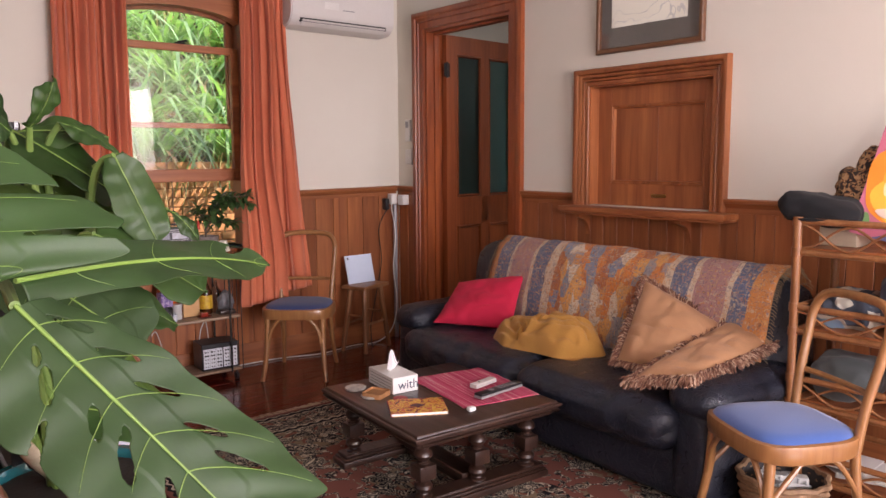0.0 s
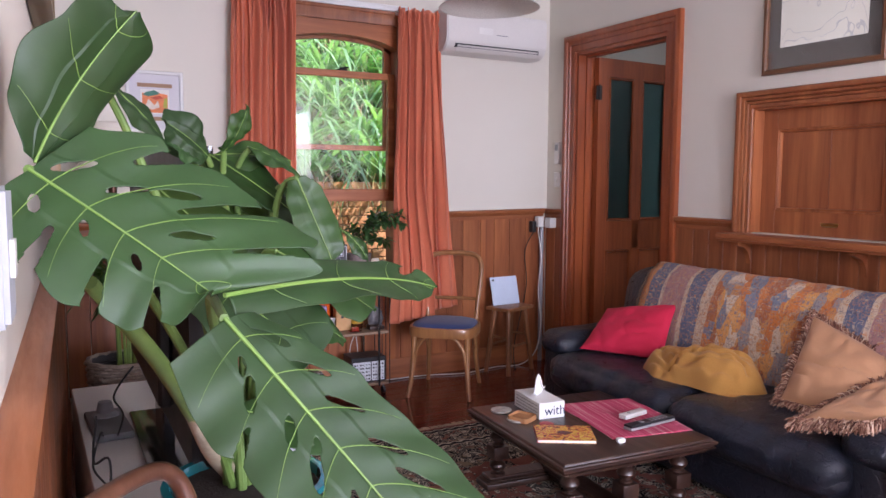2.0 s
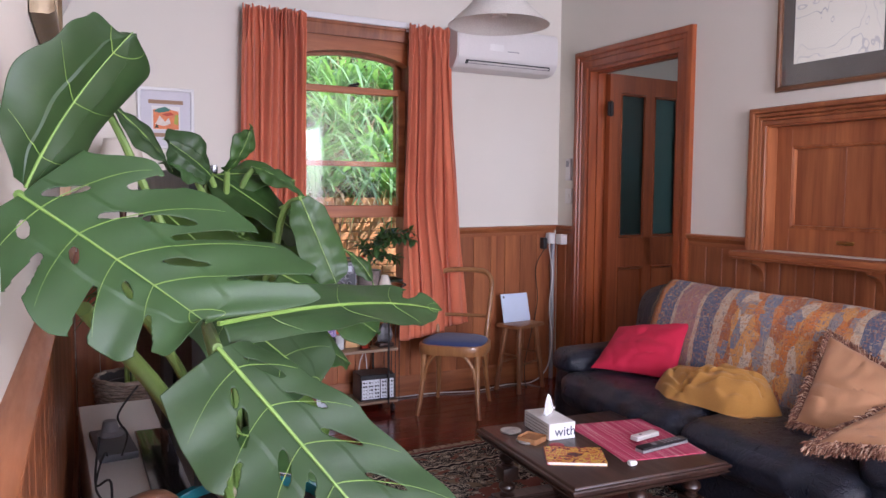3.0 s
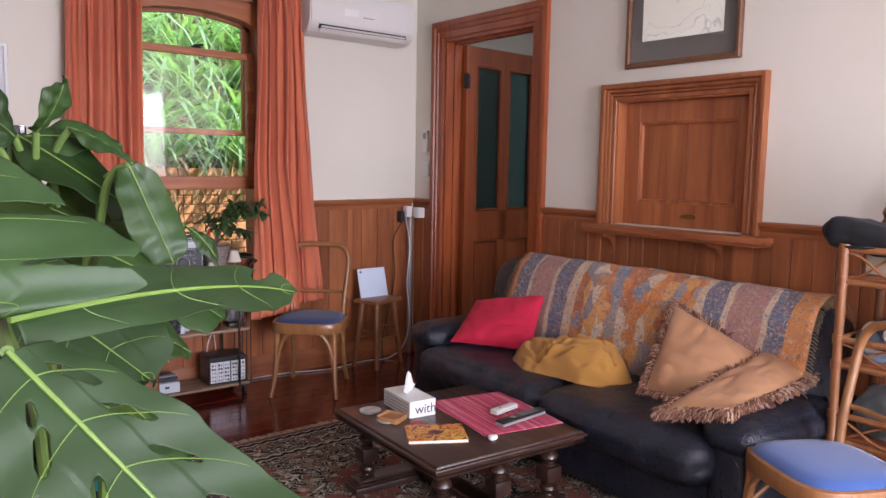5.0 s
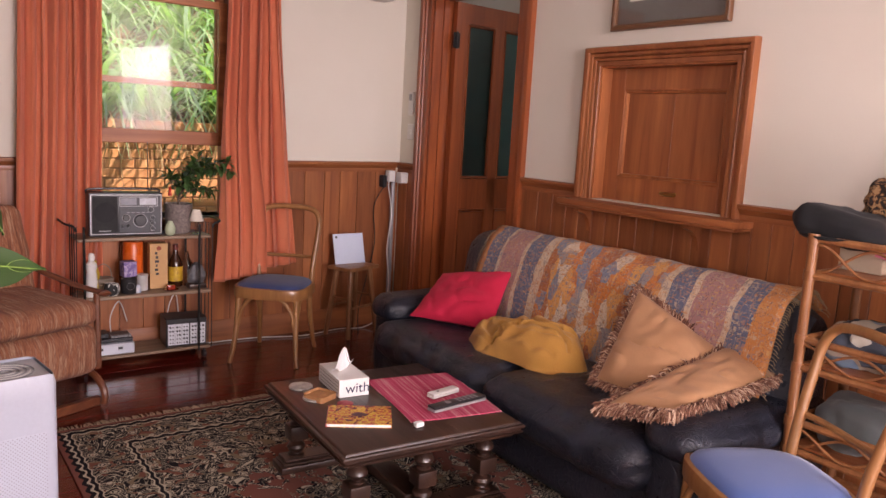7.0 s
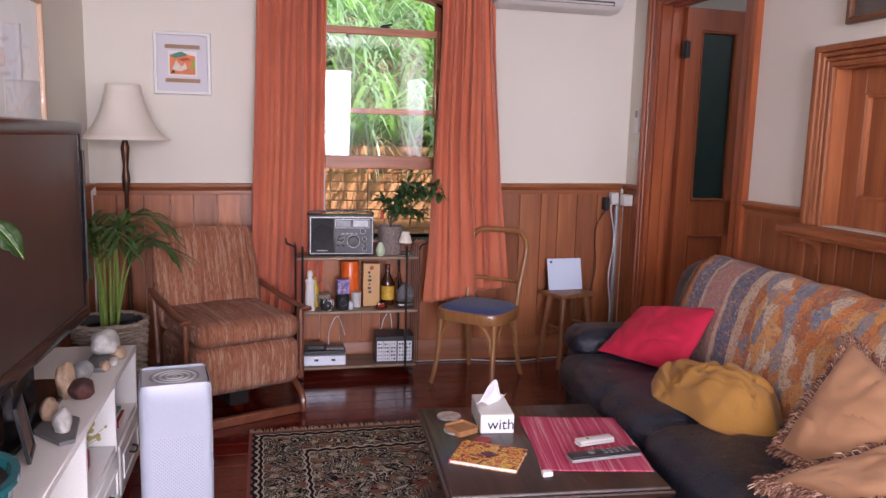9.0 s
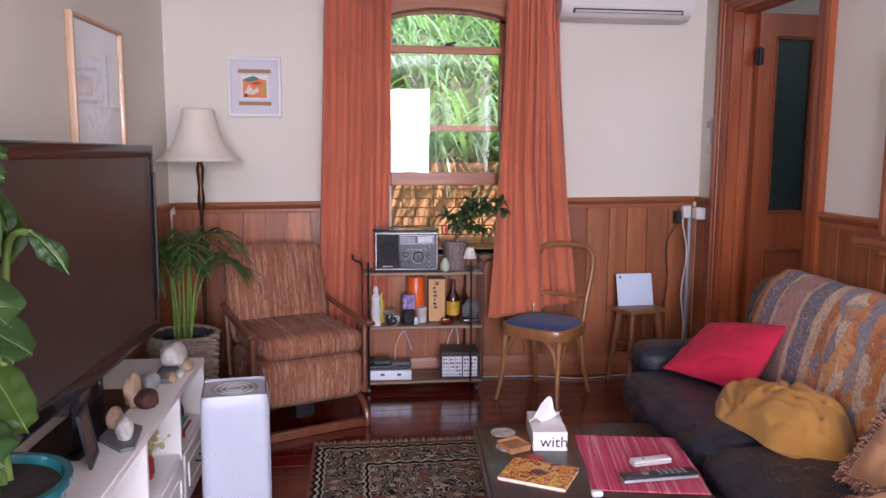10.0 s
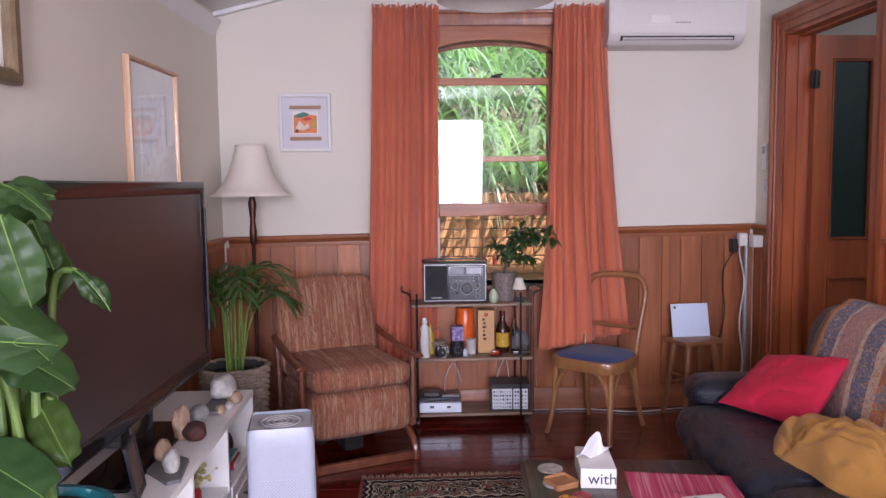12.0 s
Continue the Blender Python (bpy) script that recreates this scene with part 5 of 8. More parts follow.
MARBLE = plain("marbled_coaster", (0.55, 0.52, 0.46), 0.35, (0.25, 0.22, 0.2), 30, 120, 0.03)
CORK = plain("cork", (0.42, 0.20, 0.08), 0.8, (0.32, 0.14, 0.05), 40, 200, 0.15)
bm = B()
lathe(bm, [(0.046, 0), (0.048, 0.003), (0.046, 0.008), (0.0, 0.008)], 28)
o = tagged(part("coaster", bm, MARBLE), "round marbled coaster on the coffee table", "coaster", "coasters")
o.location = (-1.668, -1.925, TZ)
bm = B()
lathe(bm, [(0.048, 0), (0.049, 0.003), (0.048, 0.007), (0.0, 0.007)], 28)
o = tagged(part("coaster", bm, MARBLE), "round pale coaster under a cork coaster", "coaster", "coasters")
o.location = (-1.672, -2.062, TZ)
bm = B()
bx(bm, -0.048, -0.048, 0, 0.048, 0.048, 0.006, 0.014, 3)
o = tagged(part("coaster", bm, CORK), "square cork coaster lying on a round one", "coaster", "coasters")
o.matrix_basis = pose(-1.655, -2.068, TZ + 0.0072, 0, 0, 25)
bm = B()
puff(bm, (-1.475, -2.487, TZ + 0.010), (0.017, 0.012, 0.009), 0.006, 5, 0, 0.004, 2)
tagged(part("paper_scrap", bm, PAPER), "scrap of folded white paper on the table", "paper")
bm = B()
lathe(bm, [(0.03, 0), (0.032, 0.003), (0.0, 0.004)], 14, (-1.60, -2.17, TZ))
tagged(part("felt_flower", bm, plain("red_felt", (0.30, 0.03, 0.05), 0.9, (0.45, 0.1, 0.1), 80)), "small dark red felt coaster", "coaster")


# ---- bentwood chairs ----
SEATBLUE = cloth("blue_seat_cloth", (0.040, 0.11, 0.36), (0.032, 0.09, 0.30), 0.85, 500, 0.3)


BROWNWOOD = wood("brown_bentwood", (0.09, 0.035, 0.018), (0.18, 0.075, 0.04), 2, 0.35, 10, 0.3, False)


def bentwood_chair(label, loc, rz, seat_m, BENTWOOD=BENTWOOD):
    """Faces local -y."""
    ch = thing("bentwood_chair", label, "chair", loc, rz, "bentwood chairs")

    def seat_edge(a, s=1.0):
        k = 0.88 + 0.12 * (0.5 - 0.5 * math.sin(a))
        c_, s_ = math.cos(a), math.sin(a)
        return Vector((math.copysign(abs(c_) ** 0.55, c_) * 0.232 * s * k, math.copysign(abs(s_) ** 0.6, s_) * 0.208 * s, 0))

    bm = B()
    n = 40
    rings = []
    for s, z in ((0.90, 0.386), (0.985, 0.388), (1.0, 0.395), (1.005, 0.435), (0.99, 0.448), (0.93, 0.452), (0.90, 0.44)):
        rings.append([bm.verts.new(seat_edge(2 * math.pi * i / n, s) + Vector((0, 0, z))) for i in range(n)])
    for a, b in zip(rings, rings[1:] + rings[:1]):
        for i in range(n):
            bm.faces.new((a[i], a[(i + 1) % n], b[(i + 1) % n], b[i]))
    part("seat_frame", bm, BENTWOOD, ch)
    bm = B()
    rings = []
    for s, z in ((0.92, 0.43), (0.925, 0.45), (0.88, 0.463), (0.7, 0.474), (0.4, 0.479), (0.02, 0.48)):
        rings.append([bm.verts.new(seat_edge(2 * math.pi * i / n, s) + Vector((0, 0, z))) for i in range(n)])
    for a, b in zip(rings, rings[1:]):
        for i in range(n):
            bm.faces.new((a[i], a[(i + 1) % n], b[(i + 1) % n], b[i]))
    bm.faces.new(rings[-1])
    part("seat", bm, seat_m, ch, "blue upholstered seat pad")
    for sx in (-1, 1):
        bm = B()
        tube(bm, curve([(sx * 0.172, -0.155, 0.425), (sx * 0.175, -0.165, 0.25), (sx * 0.185, -0.19, 0.1), (sx * 0.20, -0.215, 0.0)], 5), [0.019 - 0.006 * i / 15 for i in range(16)], 10)
        part("front_leg", bm, BENTWOOD, ch)
        bm = B()
        tube(bm, curve([(sx * 0.155, 0.165, 0.43), (sx * 0.16, 0.18, 0.25), (sx * 0.17, 0.215, 0.1), (sx * 0.18, 0.245, 0.0)], 5), [0.018 - 0.005 * i / 15 for i in range(16)], 10)
        part("rear_leg", bm, BENTWOOD, ch)
        bm = B()
        tube(bm, curve([(sx * 0.18, -0.165, 0.24), (sx * 0.165, -0.06, 0.345), (sx * 0.155, 0.0, 0.39), (sx * 0.16, 0.1, 0.36), (sx * 0.168, 0.175, 0.25)], 5), 0.0095, 8)
        part("side_brace", bm, BENTWOOD, ch)
    bm = B()
    tube(bm, curve([(-0.166, -0.172, 0.22), (-0.15, -0.172, 0.31), (-0.09, -0.172, 0.385), (0, -0.172, 0.40), (0.09, -0.172, 0.385), (0.15, -0.172, 0.31), (0.166, -0.172, 0.22)], 5), 0.0105, 8)
    part("front_brace", bm, BENTWOOD, ch)
    bm = B()
    hoop = [(-0.165, 0.165, 0.40), (-0.172, 0.185, 0.55), (-0.185, 0.225, 0.72), (-0.185, 0.245, 0.81), (-0.15, 0.262, 0.868), (-0.07, 0.275, 0.884), (0.07, 0.275, 0.884), (0.15, 0.262, 0.868), (0.185, 0.245, 0.81), (0.185, 0.225, 0.72), (0.172, 0.185, 0.55), (0.165, 0.165, 0.40)]
    tube(bm, curve(hoop, 5), 0.0165, 10)
    part("back_hoop", bm, BENTWOOD, ch)
    bm = B()
    tube(bm, curve([(-0.174, 0.20, 0.585), (-0.09, 0.222, 0.583), (0.09, 0.222, 0.583), (0.174, 0.20, 0.585)], 5), 0.011, 8)
    part("back_rail", bm, BENTWOOD, ch)
    return ch


# window chair's seat: a darker copy of the blue that holds the shade there
bentwood_chair("honey bentwood chair with a blue seat darkened for shade under the window curtain", (-1.125, -0.445, 0), -42, cloth("shaded_blue_seat_cloth", (0.030, 0.055, 0.17), (0.024, 0.045, 0.14), 0.9, 500, 0.15))
bentwood_chair("honey bentwood chair with a blue seat beside the sofa arm", (-0.925, -3.495, 0.0), -119, SEATBLUE)
bentwood_chair("brown bentwood chair behind the potted monstera", (-3.19, -3.60, 0), 50, SEATBLUE, BROWNWOOD)

# ---- stool and tablet ----
st = thing("stool", "small wooden stool with splayed legs", "stool", (-0.455, -0.19, 0), 20)
bm = B()
bx(bm, -0.15, -0.105, 0.452, 0.15, 0.105, 0.478, 0.008, 2)
part("seat", bm, STOOLWOOD, st)
for sx in (-1, 1):
    for sy in (-1, 1):
        bm = B()
        tube(bm, [(sx * 0.095, sy * 0.06, 0.455), (sx * 0.145, sy * 0.10, 0.0)], [0.019, 0.016], 10)
        part("leg", bm, STOOLWOOD, st)
for z, sx0 in ((0.20, 0.122), (0.26, 0.116)):
    for s in (-1, 1):
        bm = B()
        if z < 0.25:
            tube(bm, [(-sx0, s * 0.082, z), (sx0, s * 0.082, z)], 0.008, 8)
        else:
            tube(bm, [(s * sx0, -0.077, z), (s * sx0, 0.077, z)], 0.008, 8)
        part("rung", bm, STOOLWOOD, st)
tl = thing("tablet", "white tablet propped on the stool", "tablet", (-0.455, -0.148, 0.478), 4, tilt=(-14, 0))
bm = B()
bx(bm, -0.12, -0.004, 0.0, 0.12, 0.004, 0.205, 0.0035, 2)
# white case; its blue tint is the sky's reflection put into the colour
part("case", bm, plain("sky_tinted_white_case", (0.60, 0.68, 0.82), 0.35, (0.57, 0.65, 0.79)), tl)
bm = B()
bx(bm, -0.102, -0.0062, 0.175, -0.088, -0.0042, 0.190, 0.0008)
part("lens", bm, BLACKP, tl)
bm = B()
q = [bm.verts.new(p) for p in ((-0.05, 0.004, 0.10), (0.05, 0.004, 0.10), (0.05, 0.045, 0.012), (-0.05, 0.045, 0.012), (-0.05, 0.007, 0.10), (0.05, 0.007, 0.10), (0.05, 0.049, 0.012), (-0.05, 0.049, 0.012))]
for f in ((0, 1, 2, 3), (4, 5, 6, 7), (0, 1, 5, 4), (1, 2, 6, 5), (2, 3, 7, 6), (3, 0, 4, 7)):
    bm.faces.new([q[i] for i in f])
part("prop", bm, GREYP, tl, "", False)

# ---- floor lamp ----
SHADE = cloth("cream_lampshade", (0.90, 0.84, 0.74), (0.87, 0.80, 0.70), 0.9, 420, 0.1, 0.25)
BRONZE = plain("bronze_pole", (0.10, 0.045, 0.025), 0.35, (0.06, 0.03, 0.02), 20, 150, 0.03, 0.7)
fl = thing("floor_lamp", "floor lamp with a flared cream shade on a bronze pole", "lamp", (-3.086, -0.33, 0))
bm = B()
prof = [(0.085, 1.672), (0.088, 1.655), (0.095, 1.62), (0.108, 1.57), (0.128, 1.51), (0.157, 1.455), (0.195, 1.41), (0.234, 1.385)]
n = 40
rings = [[bm.verts.new((r * math.cos(2 * math.pi * j / n) * (1 + 0.006 * math.cos(math.pi * j)), r * math.sin(2 * math.pi * j / n) * (1 + 0.006 * math.cos(math.pi * j)), z)) for j in range(n)] for r, z in prof]
for a, b in zip(rings, rings[1:]):
    for j in range(n):
        bm.faces.new((a[j], a[(j + 1) % n], b[(j + 1) % n], b[j]))
c = part("shade", bm, SHADE, fl, "flared cream cloth shade")
c.modifiers.new("thickness", "SOLIDIFY").thickness = 0.002
bm = B()
lathe(bm, [(0.135, 0.0), (0.135, 0.012), (0.11, 0.022), (0.03, 0.03), (0.016, 0.05), (0.011, 0.08), (0.011, 1.10), (0.018, 1.12), (0.022, 1.18), (0.014, 1.24), (0.020, 1.30), (0.024, 1.34), (0.014, 1.38), (0.012, 1.44), (0.0, 1.44)], 18)
part("pole", bm, BRONZE, fl)
bm = B()
lathe(bm, [(0.014, 1.44), (0.02, 1.47), (0.032, 1.50), (0.032, 1.53), (0.02, 1.56), (0.0, 1.565)], 14)
part("bulb", bm, plain("opal_bulb", (0.8, 0.8, 0.78), 0.3), fl)

# ---- potted palm in a wicker basket ----
WICKER = plain("grey_wicker", (0.34, 0.27, 0.21), 0.8, (0.20, 0.15, 0.11), 30, 120, 0.2, vary=False)


def leaf_material(name, c, c2, through=0.35, rough=0.3):
    m, t, bs = nodes_of(name)
    v = coords(t)
    big, small = noise_of(t, v, 9, 4.0), noise_of(t, v, 150, 3.0)
    gi = t.nodes.new("ShaderNodeNewGeometry")
    col = ramp(t, big, [(0.3, c2), (0.7, c)])
    hs = t.nodes.new("ShaderNodeHueSaturation")
    t.links.new(maths(t, "MULTIPLY_ADD", gi.outputs["Random Per Island"], 0.5), hs.inputs["Value"])
    hs.inputs["Value"].default_value = 1
    mr = t.nodes.new("ShaderNodeMapRange")
    mr.inputs["To Min"].default_value, mr.inputs["To Max"].default_value = 0.75, 1.25
    t.links.new(gi.outputs["Random Per Island"], mr.inputs["Value"])
    t.links.new(mr.outputs[0], hs.inputs["Value"])
    t.links.new(col, hs.inputs["Color"])
    col = hs.outputs[0]
    t.links.new(col, bs.inputs["Base Color"])
    bs.inputs["Roughness"].default_value = rough
    bump(t, bs, small, 0.08, 0.002)
    tr = t.nodes.new("ShaderNodeBsdfTranslucent")
    mx = t.nodes.new("ShaderNodeMixShader")
    mx.inputs[0].default_value = through
    t.links.new(mixc(t, 1.0, col, (1.3, 1.6, 0.5), "MULTIPLY"), tr.inputs[0])
    t.links.new(bs.outputs[0], mx.inputs[1])
    t.links.new(tr.outputs[0], mx.inputs[2])
    t.links.new(mx.outputs[0], t.nodes["Material Output"].inputs[0])
    return m


PALM = leaf_material("palm_leaf", (0.085, 0.19, 0.05), (0.04, 0.10, 0.028))
STEM = plain("green_stem", (0.20, 0.30, 0.06), 0.5, (0.13, 0.20, 0.04), 12, 150, 0.05)
SOIL = plain("potting_soil", (0.035, 0.024, 0.018), 0.95, (0.018, 0.013, 0.01), 30, 100, 0.6)


def wicker_basket(name, label, loc, r0, r1, high, rows, ribs, material=None):
    ob = thing(name, label, "basket", loc)
    material = material or WICKER
    for k in range(rows):
        f = k / (rows - 1)
        r = r0 + (r1 - r0) * f
        bm = B()
        pts = [Vector(((r + 0.006 * math.cos(ribs * a / 2 + math.pi * k)) * math.cos(a), (r + 0.006 * math.cos(ribs * a / 2 + math.pi * k)) * math.sin(a), 0.012 + (high - 0.024) * f + 0.002 * math.sin(5 * a + k))) for a in (2 * math.pi * j / (ribs * 2) for j in range(ribs * 2))]
        tube(bm, pts, 0.58 * high / rows if k < rows - 1 else 0.012, 6, True)
        part("strand", bm, material, ob)
    for j in range(ribs // 2):
        a = 4 * math.pi * (j + 0.25) / ribs
        bm = B()
        tube(bm, [(r0 * math.cos(a), r0 * math.sin(a), 0.004), (r1 * math.cos(a), r1 * math.sin(a), high - 0.004)], 0.0045, 6)
        part("stake", bm, material, ob)
    bm = B()
    lathe(bm, [(r0 * 0.97, 0.0), (r0 * 0.97, 0.008), (r0 * 0.94, 0.012), (r1 * 0.94, high - 0.01), (r1 * 0.92, high - 0.01), (r0 * 0.9, 0.014), (0.0, 0.014)], 28)
    part("liner", bm, plain("dark_liner", (0.05, 0.045, 0.045), 0.8) if "dark_liner" not in bpy.data.materials else bpy.data.materials["dark_liner"], ob, "dark liner")
    return ob


wicker_basket("planter_basket", "round grey wicker basket holding a potted palm", (-3.10, -0.83, 0), 0.135, 0.168, 0.53, 34, 30)
pl = thing("potted_palm", "green palm with arching leaves in a basket", "plant", (-3.10, -0.83, 0.015))
bm = B()
lathe(bm, [(0.10, 0.0), (0.135, 0.46), (0.14, 0.47), (0.13, 0.47), (0.125, 0.44), (0.0, 0.44)], 22)
part("nursery_pot", bm, BLACKP, pl)
bm = B()
lathe(bm, [(0.124, 0.441), (0.10, 0.45), (0.0, 0.455)], 20)
part("soil", bm, SOIL, pl)
rng = random.Random(3)
for k in range(9):
    a = 2.4 * k + 0.3
    lean = 0.02 + 0.009 * k
    rise = 0.56 - 0.020 * k + 0.05 * rng.random()
    d = Vector((math.cos(a), math.sin(a), 0))
    if d.x < -0.2:
        d.x *= 0.4
    p0 = Vector((0.035 * math.cos(a), 0.035 * math.sin(a), 0.44))
    stem = curve([p0, p0 + d * lean * 0.4 + Vector((0, 0, rise * 0.5)), p0 + d * lean + Vector((0, 0, rise * 0.85)), p0 + d * (lean + 0.09) + Vector((0, 0, rise)), p0 + d * (lean + 0.20) + Vector((0, 0, rise * 0.92))], 6)
    bm = B()
    tube(bm, stem, [0.0075 - 0.006 * i / (len(stem) - 1) for i in range(len(stem))], 6)
    s = part("frond_stem", bm, STEM, pl)
    bm = B()
    for i in range(11, len(stem), 2):
        f = (i - 9) / (len(stem) - 10)
        for sd in (-1, 1):
            p = stem[i]
            t_ = (stem[i] - stem[i - 1]).normalized()
            side = t_.cross(Vector((0, 0, 1))).normalized() * sd
            ln = (0.22 - 0.08 * f) * rng.uniform(0.8, 1.2)
            out = (side * (0.85 - 0.35 * f) + t_ * 0.8 + Vector((0, 0, rng.uniform(-0.1, 0.25)))).normalized()
            wide = out.cross(Vector((0, 0, 1))).normalized() * rng.uniform(0.009, 0.013)
            prev = None
            for j in range(6):
                g = j / 5
                c_ = p + out * ln * g + Vector((0, 0, -(0.05 + 0.06 * rng.random() * 0.5) * g * g))
                w_ = wide * (math.sin(math.pi * min(1.0, 0.18 + 0.82 * g)) ** 0.7 + 0.03)
                row = (bm.verts.new(c_ - w_ + Vector((0, 0, 0.004))), bm.verts.new(c_), bm.verts.new(c_ + w_ + Vector((0, 0, 0.004))))
                if prev:
                    bm.faces.new((prev[0], prev[1], row[1], row[0])), bm.faces.new((prev[1], prev[2], row[2], row[1]))
                prev = row
    part("frond", bm, PALM, s)

# ---- television and its unit ----
UNITW = plain("white_lacquer", (0.82, 0.80, 0.76), 0.4, (0.79, 0.77, 0.73), 4, 150, 0.03)
un = thing("television_unit", "low white unit with cubbies and drawers under the television", "cabinet", (0, 0, 0))
ux0, ux1, uy0, uy1 = -3.36, -2.90, -3.22, -1.335
bm = B()
bx(bm, ux0, uy0, 0.505, ux1, uy1, 0.53, 0.003)
part("top", bm, UNITW, un)
ys = [uy1, -1.80, -2.27, -2.75, uy0]
for i, y in enumerate(ys):
    bm = B()
    e = 0.0 if i in (0, 4) else 0.009
    bx(bm, ux0, (y - 0.018 if i == 0 else y - e), 0.04, ux1 - 0.004, (y if i == 0 else y + (0.018 if i == 4 else e)), 0.505)
    part("divider", bm, UNITW, un, "", False)
bm = B()
bx(bm, ux0, uy0 + 0.018, 0.04, ux1 - 0.006, uy1 - 0.018, 0.058)
bx(bm, ux0 + 0.03, uy0 + 0.04, 0.0, ux1 - 0.05, uy1 - 0.04, 0.04)
part("plinth", bm, UNITW, un, "", False)
bm = B()
bx(bm, ux0, uy0 + 0.018, 0.058, ux0 + 0.008, uy1 - 0.018, 0.505)
part("back_panel", bm, UNITW, un, "", False)
for i in range(4):
    y1_, y0_ = ys[i] - 0.018, ys[i + 1] + 0.018
    bm = B()
    bx(bm, ux0 + 0.008, y0_, 0.262, ux1 - 0.008, y1_, 0.278)
    part("shelf", bm, UNITW, un, "", False)
    bm = B()
    bx(bm, ux1 - 0.02, y0_ + 0.003, 0.062, ux1 + 0.002, y1_ - 0.003, 0.258, 0.003)
    ring(bm, y0_ + 0.05, y1_ - 0.05, 0.11, 0.21, [(0.0, 0.0), (0.0, 0.006), (-0.006, 0.006), (-0.006, 0.0)], lambda u, v, w: Vector((ux1 + 0.002 + w, u, v)))
    d = part("drawer", bm, UNITW, un)
    bm = B()
    ym = (y0_ + y1_) / 2
    tube(bm, curve([(ux1 + 0.002, ym - 0.035, 0.165), (ux1 + 0.022, ym - 0.03, 0.16), (ux1 + 0.024, ym, 0.155), (ux1 + 0.022, ym + 0.03, 0.16), (ux1 + 0.002, ym + 0.035, 0.165)], 4), 0.004, 6)
    part("handle", bm, IRON, d, "black handle")
tv = thing("television", "large flat black television with a glossy bezel", "television", (-3.085, -2.14, 0.53), -1.5)
TVB = plain("gloss_black", (0.012, 0.011, 0.012), 0.12, (0.016, 0.014, 0.014), 3, 80, 0.0)
# the screen's brown base stands in for the room's reflection
SCREEN = plain("matt_screen", (0.050, 0.034, 0.030), 0.34, (0.045, 0.030, 0.027), 2, 300, 0.02)
bm = B()
bx(bm, -0.06, -0.685, 0.14, -0.004, 0.715, 0.93, 0.006, 2)
bx(bm, -0.10, -0.40, 0.22, -0.06, 0.40, 0.75, 0.01)
part("casing", bm, BLACKP, tv)
bm = B()
ring(bm, -0.635, 0.665, 0.205, 0.88, [(0.0, -0.004), (0.0, 0.004), (0.006, 0.008), (0.045, 0.008), (0.05, 0.004), (0.05, -0.004)], lambda u, v, w: Vector((w, u, v)))
part("bezel", bm, TVB, tv, "glossy black bezel")
bm = B()
bx(bm, -0.004, -0.635, 0.205, 0.001, 0.665, 0.88)
part("screen", bm, SCREEN, tv, "dark matt screen", False)
bm = B()
tube(bm, [(0.012, 0.69, 0.30), (0.012, 0.69, 0.82)], 0.006, 8)
part("speaker_grille", bm, BLACKP, tv)
bm = B()
bx(bm, -0.12, -0.33, 0.0, 0.055, 0.33, 0.014, 0.006, 2)
bx(bm, -0.055, -0.10, 0.016, -0.02, 0.10, 0.16, 0.004)
part("stand", bm, TVB, tv, "glossy black stand")

# stones and oddments on the unit
def stone(label, x, y, size, colours, seed, z=0.53):
    ob = thing("stone", label, "stone", (x, y, z), group="stones by the television")
    m_ = plain("stone_%d" % seed, colours[0], 0.7, colours[1], 25, 140, 0.3)
    bm = B()
    bmesh.ops.create_icosphere(bm, subdivisions=4, radius=1.0)
    for v in bm.verts:
        n_ = v.co.normalized()
        k = 1 + 0.20 * noise.noise(n_ * 1.3 + Vector((seed * 3.1, 0, 0))) + 0.035 * noise.noise(n_ * 5 + Vector((0, seed, 0)))
        v.co = Vector((n_.x * size[0] * k, n_.y * size[1] * k, max(-0.85, n_.z * k) * size[2]))
    low = min(v.co.z for v in bm.verts)
    for v in bm.verts:
        v.co.z -= low
    part("rock", bm, m_, ob)
    return ob


GR, TAN, PALE, MAR = ((0.36, 0.36, 0.34), (0.18, 0.18, 0.18)), ((0.46, 0.33, 0.22), (0.26, 0.16, 0.10)), ((0.62, 0.60, 0.55), (0.30, 0.29, 0.27)), ((0.10, 0.026, 0.018), (0.025, 0.010, 0.008))
stone("pale quartz stone lying on flat slate", -2.985, -1.52, (0.055, 0.085, 0.048), PALE, 1, 0.553)
stone("small tan stone at the unit's end", -2.935, -1.545, (0.03, 0.036, 0.03), TAN, 2)
stone("grey-green rounded stone by the television", -3.03, -1.40, (0.035, 0.045, 0.05), GR, 3)
stone("tiny orange-brown stone on the unit", -2.955, -1.70, (0.02, 0.026, 0.022), TAN, 4)
stone("pale flat pebble on the unit", -2.94, -1.625, (0.018, 0.034, 0.016), PALE, 5)
stone("grey banded stone by the screen", -3.015, -1.80, (0.04, 0.05, 0.036), GR, 6)
stone("tan shell-like stone leaning by the screen", -3.025, -1.98, (0.03, 0.05, 0.065), TAN, 7)
stone("dark red polished round stone", -2.975, -2.00, (0.042, 0.045, 0.036), MAR, 8)
stone("brown rough stone on the unit", -3.02, -2.20, (0.024, 0.052, 0.04), TAN, 9)
stone("white crystalline stone on the unit", -2.955, -2.32, (0.027, 0.036, 0.042), PALE, 10)
SLATE = plain("grey_slate", (0.17, 0.17, 0.17), 0.55, (0.10, 0.10, 0.10), 20, 120, 0.2)
bm = B()
puff(bm, (-2.99, -1.575, 0.541), (0.045, 0.15, 0.0115), 0.008, 8, 0, 0.004, 3)
